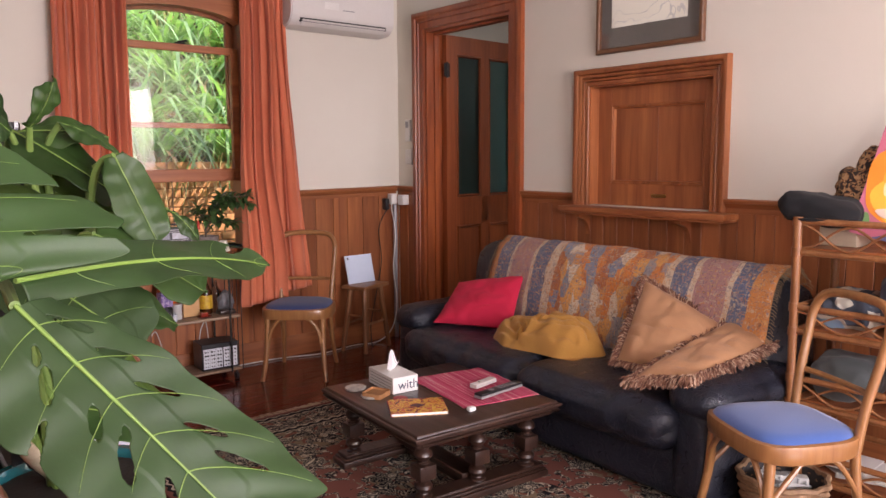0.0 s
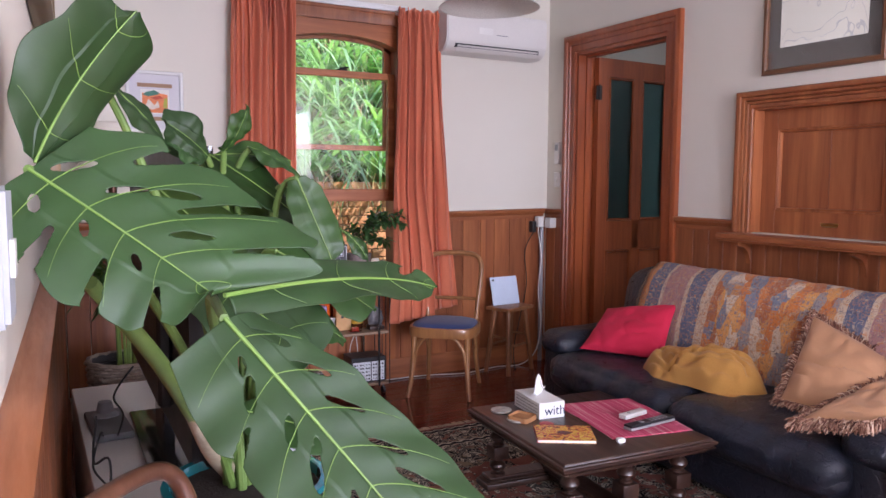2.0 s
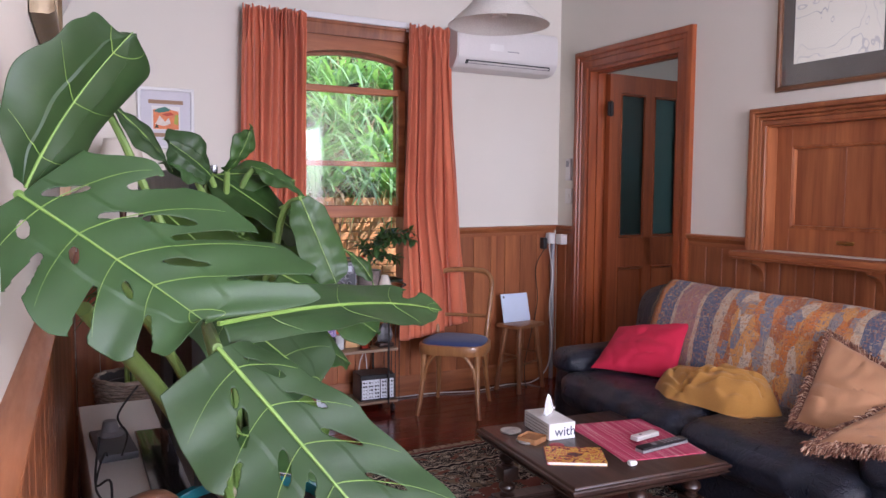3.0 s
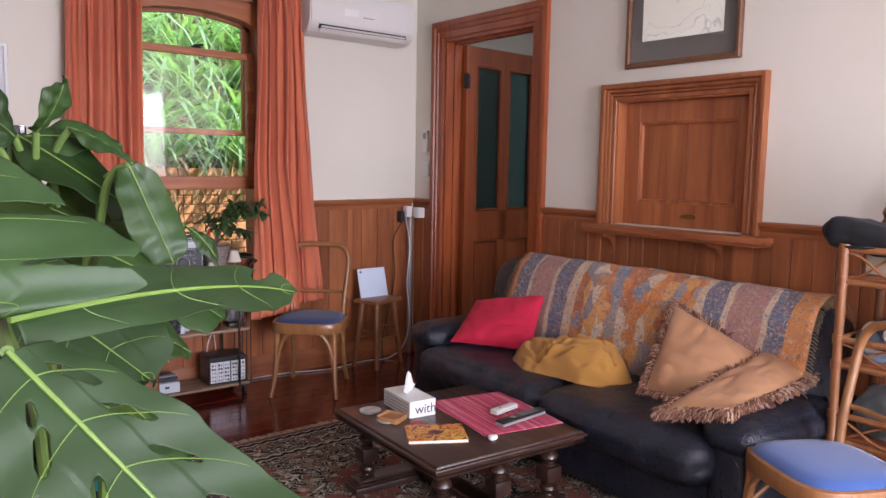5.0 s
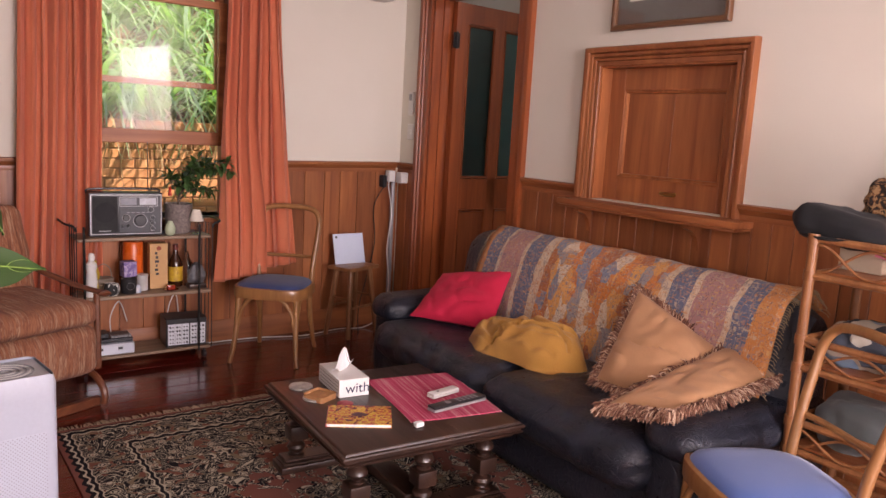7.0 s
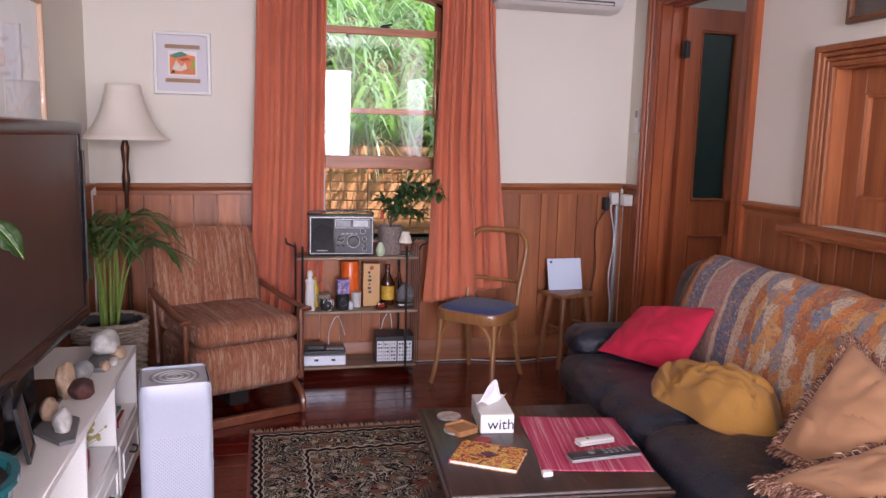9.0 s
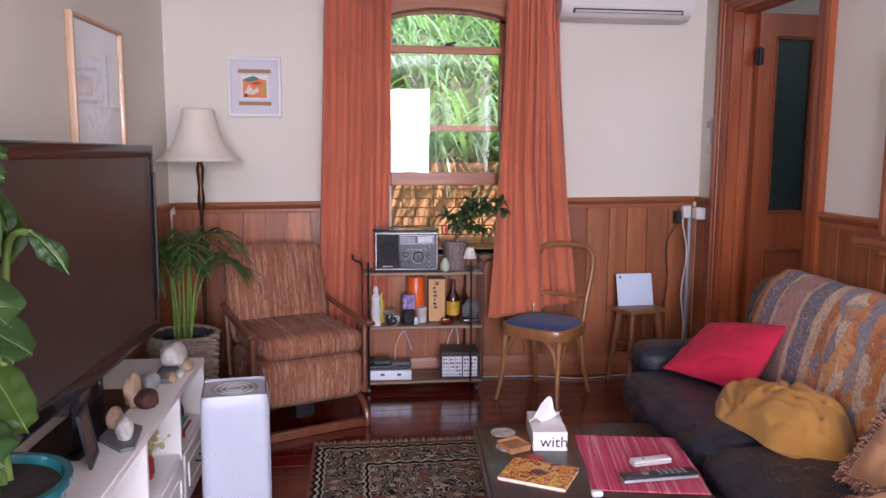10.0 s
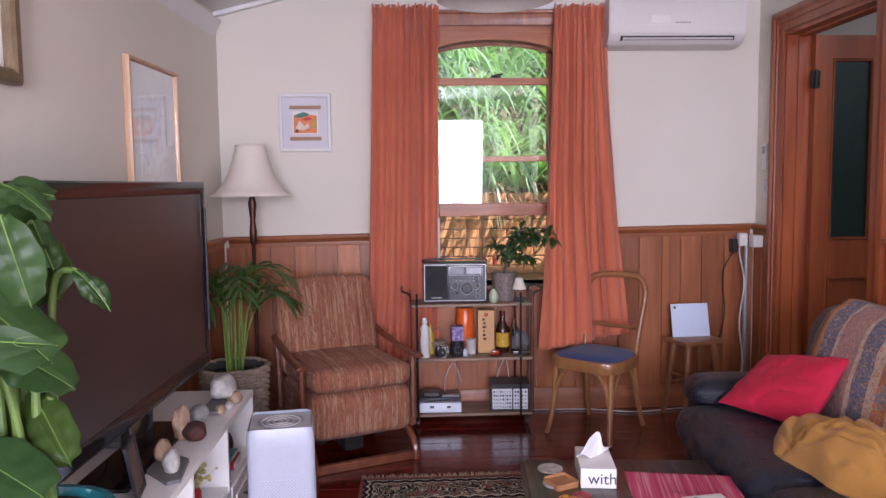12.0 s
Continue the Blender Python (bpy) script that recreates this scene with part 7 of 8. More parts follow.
turned("clear_bottle", "clear glass bottle with a yellow flower stopper", "bottle", [(0.03, 0), (0.032, 0.005), (0.032, 0.13), (0.012, 0.17), (0.011, 0.20), (0.0, 0.20)], (-1.562, -0.15, z1), glass("clear_bottle_glass", (0.85, 0.9, 0.85)))
sg = thing("stone_figure", "grey carved stone figure on a dark wooden base", "ornament", (-1.535, -0.235, z1))
bm = B()
bx(bm, -0.05, -0.04, 0, 0.05, 0.04, 0.025, 0.006, 2)
part("plinth", bm, DARKWOOD, sg)
bm = B()
bmesh.ops.create_icosphere(bm, subdivisions=4, radius=1)
for q in bm.verts:
    k = 1 + 0.25 * noise.noise(q.co * 2.2 + Vector((4, 0, 0)))
    q.co = Vector((q.co.x * 0.044 * k * (1.15 - 0.35 * q.co.z), q.co.y * 0.034 * k, 0.085 + q.co.z * 0.062 * k))
part("carving", bm, plain("grey_soapstone", (0.16, 0.16, 0.17), 0.5, (0.08, 0.08, 0.085), 30), sg)
bj = thing("black_candle_jar", "black glass candle jar with a patterned box on its lid", "candle", (-1.915, -0.25, z1))
bm = B()
lathe(bm, [(0.038, 0), (0.042, 0.006), (0.042, 0.082), (0.036, 0.086), (0.036, 0.094), (0.0, 0.095)], 22)
part("jar", bm, BLACKP, bj)
bm = B()
tube(bm, [(0.02 * math.cos(a), -0.0425 - 0.0004, 0.045 + 0.02 * math.sin(a)) for a in (2 * math.pi * j / 20 for j in range(20))], 0.001, 4, True)
part("label_ring", bm, GREYP, bj)
pb = thing("lilac_box", "small lilac patterned box on a candle jar", "box", (-1.917, -0.25, z1 + 0.0955), 8)
bm = B()
bx(bm, -0.036, -0.03, 0, 0.036, 0.03, 0.085, 0.002)
part("carton", bm, blotch("lilac_print", [(0.0, (0.16, 0.11, 0.28)), (0.45, (0.36, 0.28, 0.46)), (0.52, (0.20, 0.14, 0.33)), (0.58, (0.45, 0.38, 0.52))], 60), pb)
turned("striped_pot", "small black and white striped cactus pot", "pot", [(0.028, 0), (0.036, 0.01), (0.042, 0.035), (0.036, 0.062), (0.03, 0.066), (0.0, 0.06)], (-2.01, -0.275, z1), blotch("black_white_stripe", [(0.0, (0.02, 0.02, 0.02)), (0.5, (0.7, 0.7, 0.68))], 40, "Object", (1, 1, 0.12)))
turned("candle_jar", "white candle in a clear jar", "candle", [(0.028, 0), (0.03, 0.004), (0.03, 0.075), (0.032, 0.078), (0.032, 0.092), (0.0, 0.093)], (-1.83, -0.20, z1), plain("candle_white", (0.62, 0.62, 0.60), 0.3))
# stands in for orange sunlight among the bottles, put into a saturated colour
turned("orange_glow_canister", "tall orange canister standing in for a sunlit glow", "canister", [(0.05, 0), (0.055, 0.01), (0.055, 0.26), (0.05, 0.27), (0.0, 0.27)], (-1.86, -0.118, z1), plain("orange_glow_plastic", (0.85, 0.16, 0.02), 0.3, (0.75, 0.12, 0.015)))
turned("white_statuette", "slender white plaster statuette", "ornament", [(0.03, 0), (0.032, 0.01), (0.026, 0.03), (0.03, 0.09), (0.024, 0.14), (0.03, 0.175), (0.014, 0.195), (0.018, 0.215), (0.012, 0.236), (0.0, 0.24)], (-2.11, -0.27, z1), plain("white_plaster", (0.72, 0.71, 0.69), 0.7), 18, 0.8)
turned("yellow_bottle", "slim yellow bottle behind the statuette", "bottle", [(0.022, 0), (0.024, 0.005), (0.024, 0.11), (0.01, 0.15), (0.01, 0.18), (0.0, 0.18)], (-2.075, -0.18, z1), plain("yellow_plastic", (0.62, 0.42, 0.03), 0.35))
turned("blue_jar", "small white and blue jar", "jar", [(0.014, 0), (0.016, 0.003), (0.016, 0.035), (0.01, 0.045), (0.0, 0.046)], (-1.87, -0.265, z1), plain("blue_white_plastic", (0.35, 0.45, 0.62), 0.4, (0.7, 0.7, 0.7), 50))
dsh = thing("red_dish", "dark red saucer with a small red box", "dish", (-1.69, -0.265, z1))
bm = B()
lathe(bm, [(0.02, 0), (0.03, 0.002), (0.045, 0.008), (0.044, 0.01), (0.028, 0.005), (0.0, 0.004)], 24)
part("saucer", bm, plain("dark_red_lacquer", (0.16, 0.015, 0.012), 0.2), dsh)
bm = B()
bx(bm, -0.022, -0.015, 0.0055, 0.022, 0.015, 0.032, 0.004, 2)
part("lid_box", bm, plain("red_lacquer", (0.28, 0.03, 0.015), 0.2), dsh)
cn = thing("cane_basket", "small cane basket with dried flowers", "basket", (-2.03, -0.165, z1))
bm = B()
for k in range(6):
    tube(bm, [((0.04 + 0.002 * k) * math.cos(a), (0.04 + 0.002 * k) * math.sin(a), 0.008 + 0.013 * k) for a in (2 * math.pi * j / 22 for j in range(22))], 0.0062, 5, True)
lathe(bm, [(0.036, 0.0), (0.046, 0.078), (0.0, 0.07)], 18)
part("weave", bm, WICKER, cn)
bm = B()
tube(bm, curve([(-0.045, 0, 0.075), (-0.035, 0, 0.13), (0, 0, 0.155), (0.035, 0, 0.13), (0.045, 0, 0.075)], 5), 0.003, 6)
part("handle", bm, WICKER, cn)
z2 = SH[2] + 0.001
td = thing("cassette_deck", "silver-fronted cassette recorder with black piano keys", "cassette recorder", (-2.02, -0.205, z2), -2)
bm = B()
bx(bm, -0.125, -0.09, 0, 0.125, 0.09, 0.062, 0.004)
part("body", bm, plain("silver_blue_face", (0.55, 0.58, 0.64), 0.35, (0.5, 0.53, 0.6), 5, 200, 0.02, 0.2), td)
bm = B()
bx(bm, -0.123, -0.06, 0.062, 0.123, 0.088, 0.085, 0.004)
part("deck", bm, RADIO, td)
bm = B()
bx(bm, -0.10, -0.045, 0.085, 0.0, 0.05, 0.112, 0.004)
part("cassette_lid", bm, BLACKP, td)
for k in range(6):
    bm = B()
    bx(bm, 0.01 + 0.018 * k, -0.055, 0.085, 0.025 + 0.018 * k, -0.02, 0.097, 0.002)
    part("key", bm, GREYP, td)
for x in (-0.05, 0.05):
    bm = B()
    bx(bm, x - 0.012, -0.0915, 0.028, x + 0.012, -0.0902, 0.042)
    part("meter", bm, BLACKP, td, "", False)
sy = thing("modular_synth", "small modular synthesizer with white knobbed panels in a black case", "synthesizer", (-1.60, -0.205, z2), -4)
bm = B()
bx(bm, -0.115, -0.085, 0, 0.115, 0.085, 0.165, 0.003)
part("case", bm, BLACKP, sy)
PANEL = plain("white_panel", (0.68, 0.70, 0.74), 0.4, (0.62, 0.64, 0.68), 30)
rng = random.Random(4)
for x0, x1 in ((-0.105, -0.068), (-0.066, -0.03), (-0.028, 0.012), (0.02, 0.06), (0.062, 0.105)):
    bm = B()
    bx(bm, x0, -0.089, 0.012, x1, -0.0852, 0.135)
    p_ = part("module", bm, PANEL, sy, "", False)
    for j in range(5):
        for i in range(2):
            bm = B()
            r = 0.0035 if rng.random() < 0.6 else 0.006
            lathe(bm, [(r, 0), (r * 0.9, 0.007), (0, 0.0075)], 10)
            for q in bm.verts:
                q.co = Vector((x0 + (x1 - x0) * (0.3 + 0.4 * i) + q.co.x, -0.0891 - q.co.z, 0.026 + 0.023 * j + q.co.y))
            part("control", bm, BLACKP, p_)
bm = B()
tube(bm, curve([(-1.66, -0.10, z2 + 0.16), (-1.64, -0.08, 0.30), (-1.60, -0.06, 0.34), (-1.58, -0.05, 0.20)], 6), 0.003, 6)
tagged(part("patch_cable", bm, CABLE), "pale cable behind the synthesizer", "cable")
bm = B()
tube(bm, curve([(-1.99, -0.15, z2 + 0.09), (-1.98, -0.10, 0.25), (-1.93, -0.09, 0.33), (-1.88, -0.06, 0.2)], 6), 0.003, 6)
tagged(part("power_lead", bm, CABLE), "pale power lead behind the cassette recorder", "cable")

# ---- rattan shelf ----
rs = thing("rattan_shelf", "honey rattan shelf unit with looped cane decoration", "shelf", (0, 0, 0))
rx0, rx1, ry0, ry1 = -0.555, -0.21, -4.06, -3.345
for x in (rx0, rx1):
    for y in (ry0, ry1):
        bm = B()
        tube(bm, [(x, y, 0.0), (x, y, 1.14)], 0.0165, 10)
        part("post", bm, RATTAN, rs)
pairs = ((1.125, 1.005), (0.79, 0.695), (0.51, 0.41), (0.22, 0.12))
for hi_, lo_ in pairs:
    for z in (hi_, lo_):
        for x in (rx0, rx1):
            bm = B()
            tube(bm, [(x, ry0, z), (x, ry1, z)], 0.0125, 8)
            part("rail", bm, RATTAN, rs)
        for y in (ry0, ry1):
            bm = B()
            tube(bm, [(rx0, y, z), (rx1, y, z)], 0.011, 8)
            part("end_rail", bm, RATTAN, rs)
    for s in (1, -1):
        bm = B()
        pts = []
        zm, za = (hi_ + lo_) / 2, (hi_ - lo_) / 2 - 0.016
        for i in range(49):
            f = i / 48
            y = ry1 - 0.02 - f * (ry1 - ry0 - 0.04)
            pts.append((rx0 - 0.006 * s, y, zm + s * za * math.cos(f * 4 * math.pi) * (1 if 0 < i < 48 else 1)))
        tube(bm, pts, 0.005, 6)
        part("cane_loop", bm, RATTAN, rs)
    bm = B()
    bx(bm, rx0 + 0.012, ry0 + 0.012, lo_ + 0.011, rx1 - 0.012, ry1 - 0.012, lo_ + 0.019)
    part("shelf_board", bm, RIMU_Y, rs, "", False)
for y in (ry0, ry1):
    for z in (1.125, 1.005, 0.79, 0.695, 0.51, 0.41):
        bm = B()
        tube(bm, [(rx0, y, z - 0.017), (rx0, y, z + 0.017)], 0.0205, 10)
        part("cane_binding", bm, RATTAN, rs)

FELT = cloth("black_felt", (0.007, 0.007, 0.009), (0.005, 0.005, 0.006), 0.95, 300, 0.02)
hat = thing("felt_hat", "soft black felt hat lying on the rattan shelf", "hat", (-0.45, -3.385, 1.118), 15)
bm = B()
puff(bm, (0, 0, 0.052), (0.115, 0.145, 0.05), 0.047, 16, 0.004, 0.02, 4, Matrix.Rotation(radians(8), 3, "X"), 9)
part("crown", bm, FELT, hat)
bm = B()
lathe(bm, [(0.09, 0.012), (0.115, 0.006), (0.128, 0.014), (0.128, 0.019), (0.112, 0.018), (0.09, 0.03)], 30, (0, 0, 0), 1.05)
part("brim", bm, FELT, hat)
LEO = blotch("leopard_print", [(0.0, (0.02, 0.012, 0.01)), (0.44, (0.20, 0.09, 0.035)), (0.50, (0.36, 0.21, 0.10)), (0.62, (0.03, 0.02, 0.014))], 55, "Object", (1, 1, 1), 1.0, 0.9)
lp = thing("leopard_scarf", "crumpled leopard-print scarf behind the hat", "scarf", (-0.30, -3.47, 1.137))
bm = B()
puff(bm, (0, 0, 0.09), (0.08, 0.10, 0.09), 0.07, 14, 0, 0.035, 6, None, 11)
puff(bm, (0.0, -0.045, 0.21), (0.045, 0.055, 0.05), 0.04, 12, 0, 0.03, 9, None, 14)
part("cloth", bm, LEO, lp)
# painted board: fruit on a pink ground, flat shapes
ab = thing("painted_board", "painted board of orange and yellow fruit on pink", "painting", (-0.408, -3.712, 1.032), -82, tilt=(-6, 13))
BF = lambda u, v, w: Vector((u, -w, v))
bm = B()
extrude_poly(bm, [(-0.235, 0.0), (0.24, 0.0), (0.24, 0.46), (-0.235, 0.46)], BF, -0.018, 0.0)
part("board", bm, plain("pink_paint", (0.58, 0.16, 0.24), 0.6, (0.52, 0.13, 0.20), 9), ab, "", False)


def blob(cx, cz, rx, rz, seed, n=30):
    return [(cx + rx * (1 + 0.1 * math.sin(3 * a + seed)) * math.cos(a), cz + rz * (1 + 0.1 * math.cos(2 * a + seed)) * math.sin(a)) for a in (2 * math.pi * i / n for i in range(n))]


for i, (nm, pts, c) in enumerate((("orange_fruit", blob(-0.05, 0.20, 0.20, 0.165, 1), (0.86, 0.27, 0.02)), ("yellow_fruit", blob(-0.09, 0.17, 0.11, 0.10, 4), (0.88, 0.50, 0.05)),
                                   ("orange_half", blob(-0.10, 0.24, 0.09, 0.06, 2), (0.88, 0.38, 0.04)), ("pale_seed", blob(-0.15, 0.19, 0.022, 0.035, 0), (0.86, 0.72, 0.45)), ("pale_petal", blob(-0.12, 0.10, 0.05, 0.02, 5), (0.80, 0.62, 0.52)),
                                   ("green_leaf", blob(-0.20, 0.055, 0.02, 0.03, 3), (0.15, 0.30, 0.10)), ("blue_corner", [(-0.16, 0.0), (0.24, 0.0), (0.24, 0.06), (-0.06, 0.05)], (0.10, 0.11, 0.24)))):
    bm = B()
    extrude_poly(bm, pts, BF, 0.0004 + 0.0006 * i, 0.001 + 0.0006 * i)
    part(nm, bm, plain("paint_" + nm, c, 0.55, tuple(a * 0.88 for a in c), 16, 120, 0.15), ab, "", False)
bxo = thing("beige_box", "beige card box on the rattan shelf", "box", (-0.36, -3.44, 1.025))
bm = B()
bx(bm, -0.07, -0.07, 0, 0.07, 0.07, 0.075, 0.003)
part("carton", bm, plain("beige_card", (0.46, 0.36, 0.26), 0.7), bxo)
bl = thing("folded_blanket", "white and blue checked blanket bundled on the shelf", "blanket", (-0.40, -3.50, 0.715))
bm = B()
puff(bm, (0, 0, 0.07), (0.10, 0.12, 0.065), 0.055, 20, 0, 0.03, 3, None, 12)
part("cloth", bm, blotch("blue_white_check", [(0.0, (0.05, 0.06, 0.08)), (0.44, (0.50, 0.46, 0.38)), (0.56, (0.22, 0.34, 0.48))], 9, "Object", (1, 1, 1), 0.5, 0.95), bl)
nb = thing("navy_bag", "soft navy cloth bag on the rattan shelf", "bag", (-0.375, -3.78, 0.715))
bm = B()
puff(bm, (0, 0, 0.125), (0.14, 0.17, 0.125), 0.08, 16, 0, 0.03, 8, None, 7)
part("cloth", bm, cloth("navy_cloth", (0.016, 0.02, 0.045), (0.01, 0.013, 0.03)), nb)
gb = thing("grey_bag", "dark grey-green bag slumped on the lower shelf", "bag", (-0.40, -3.50, 0.43))
bm = B()
puff(bm, (0, 0, 0.085), (0.11, 0.125, 0.082), 0.07, 16, 0, 0.02, 12, None, 9)
part("cloth", bm, cloth("grey_green_cloth", (0.075, 0.085, 0.085), (0.05, 0.06, 0.06)), gb)
turned("stone_sphere", "pale grey rounded vase on the lower shelf", "vase", [(0.05, 0), (0.09, 0.03), (0.118, 0.09), (0.12, 0.13), (0.10, 0.19), (0.06, 0.225), (0.03, 0.232), (0.0, 0.232)], (-0.38, -3.78, 0.43), plain("pale_stoneware", (0.36, 0.35, 0.32), 0.6, (0.28, 0.27, 0.25), 20), 28)
ppm = thing("paper_pile", "loose papers on the bottom rattan shelf", "papers", (-0.39, -3.62, 0.14))
rng = random.Random(2)
for k in range(9):
    bm = B()
    bx(bm, -0.10, -0.07, 0.004 * k, 0.10, 0.07, 0.004 * k + 0.003)
    o = part("sheet", bm, PAPER, ppm, "", False)
    o.matrix_basis = pose(rng.uniform(-0.02, 0.02), rng.uniform(-0.1, 0.1), 0, 0, 0, rng.uniform(-40, 40))
wicker_basket("wicker_basket", "round wicker basket full of white cables and papers", (-0.80, -3.45, 0), 0.12, 0.15, 0.22, 14, 22, plain("brown_wicker", (0.36, 0.22, 0.12), 0.7, (0.22, 0.12, 0.06), 30, 120, 0.2))
cb2 = thing("cable_tangle", "tangle of white cables in a basket", "cables", (-0.80, -3.45, 0.016))
rng = random.Random(6)
bm = B()
for k in range(9):
    pts = [Vector((rng.uniform(-0.09, 0.09), rng.uniform(-0.09, 0.09), 0.01 + rng.uniform(0.0, 0.20))) for j in range(6)]
    tube(bm, curve(pts, 6), 0.005, 6)
tagged(part("cable", bm, CABLE, cb2), kind="stuff")
bm = B()
bx(bm, -0.06, -0.085, 0.0, 0.02, 0.08, 0.19, 0.002)
o = tagged(part("booklet", bm, PAPER, None, "", False), "cream booklet standing in the wicker basket", "book")
o.matrix_basis = pose(-0.80, -3.45, 0.016, 0, 12, 30)

# ---- pendant lamp ----
pn = thing("pendant_lamp", "white glass pendant lampshade with a bulb", "lamp", (-1.89, -2.14, 2.045))
OPAL = cloth("opal_glass", (0.86, 0.85, 0.80), (0.82, 0.81, 0.76), 0.25, 200, 0.0, 0.45)
bm = B()
pr = [(r * 1.12, z) for r, z in ((0.03, 0.145), (0.05, 0.14), (0.075, 0.11), (0.11, 0.065), (0.15, 0.025), (0.175, 0.0), (0.171, 0.0), (0.146, 0.022), (0.107, 0.06), (0.072, 0.104), (0.048, 0.133), (0.03, 0.139))]
n = 40
rings = [[bm.verts.new((r * math.cos(2 * math.pi * j / n), r * math.sin(2 * math.pi * j / n), z)) for j in range(n)] for r, z in pr]
for a, b in zip(rings, rings[1:] + rings[:1]):
    for j in range(n):
        bm.faces.new((a[j], a[(j + 1) % n], b[(j + 1) % n], b[j]))
part("shade", bm, OPAL, pn)
bm = B()
lathe(bm, [(0.012, 0.05), (0.03, 0.03), (0.032, 0.045), (0.02, 0.08), (0.018, 0.12), (0.02, 0.12), (0.022, 0.16), (0.0, 0.165)][::1], 18)
part("bulb", bm, OPAL, pn)
bm = B()
tube(bm, [(0, 0, 0.15), (0, 0, 0.76)], 0.004, 6)
part("flex", bm, CABLE, pn)
bm = B()
lathe(bm, [(0.045, 0.73), (0.05, 0.755), (0.05, 0.785), (0.0, 0.785)], 18)
part("ceiling_rose", bm, WHITE, pn)

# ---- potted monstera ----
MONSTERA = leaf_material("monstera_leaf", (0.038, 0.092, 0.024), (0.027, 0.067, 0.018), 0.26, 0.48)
# paler, more translucent copies of the leaf: backlight is put into their colour
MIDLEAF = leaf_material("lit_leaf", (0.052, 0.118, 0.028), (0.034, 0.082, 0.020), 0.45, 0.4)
LIMELEAF = leaf_material("backlit_leaf", (0.095, 0.165, 0.035), (0.065, 0.12, 0.026), 0.6, 0.35)
RIBM = plain("pale_leaf_rib", (0.20, 0.34, 0.07), 0.45, (0.15, 0.27, 0.05), 20, 150, 0.03)
PETIOLE = plain("leaf_stalk", (0.16, 0.26, 0.06), 0.45, (0.10, 0.18, 0.04), 14, 150, 0.05)
TEAL = plain("teal_glaze", (0.012, 0.13, 0.15), 0.12, (0.02, 0.18, 0.2), 12, 100, 0.02, coat=0.5)
mo = thing("monstera", "large monstera with split leaves in a teal pot", "plant", (0, 0, 0))
PC = Vector((-3.07, -2.98, 0.53))
bm = B()
lathe(bm, [(0.12, 0.0), (0.14, 0.006), (0.168, 0.09), (0.176, 0.14), (0.188, 0.148), (0.188, 0.162), (0.17, 0.162), (0.165, 0.14), (0.0, 0.14)], 36, PC)
part("pot", bm, TEAL, mo, "glazed teal pot")
bm = B()
lathe(bm, [(0.164, 0.141), (0.10, 0.15), (0.0, 0.155)], 24, PC)
part("soil", bm, SOIL, mo)


def smooth_between(vals, s):
    """A smooth value along evenly spaced ones."""
    k = max(0.0, min(0.9999, s)) * (len(vals) - 1)
    i = int(k)
    f = k - i
    f = f * f * (3 - 2 * f)
    return vals[i] * (1 - f) + vals[i + 1] * f


OVAL = (0.34, 0.80, 0.98, 0.92, 0.66, 0.0)


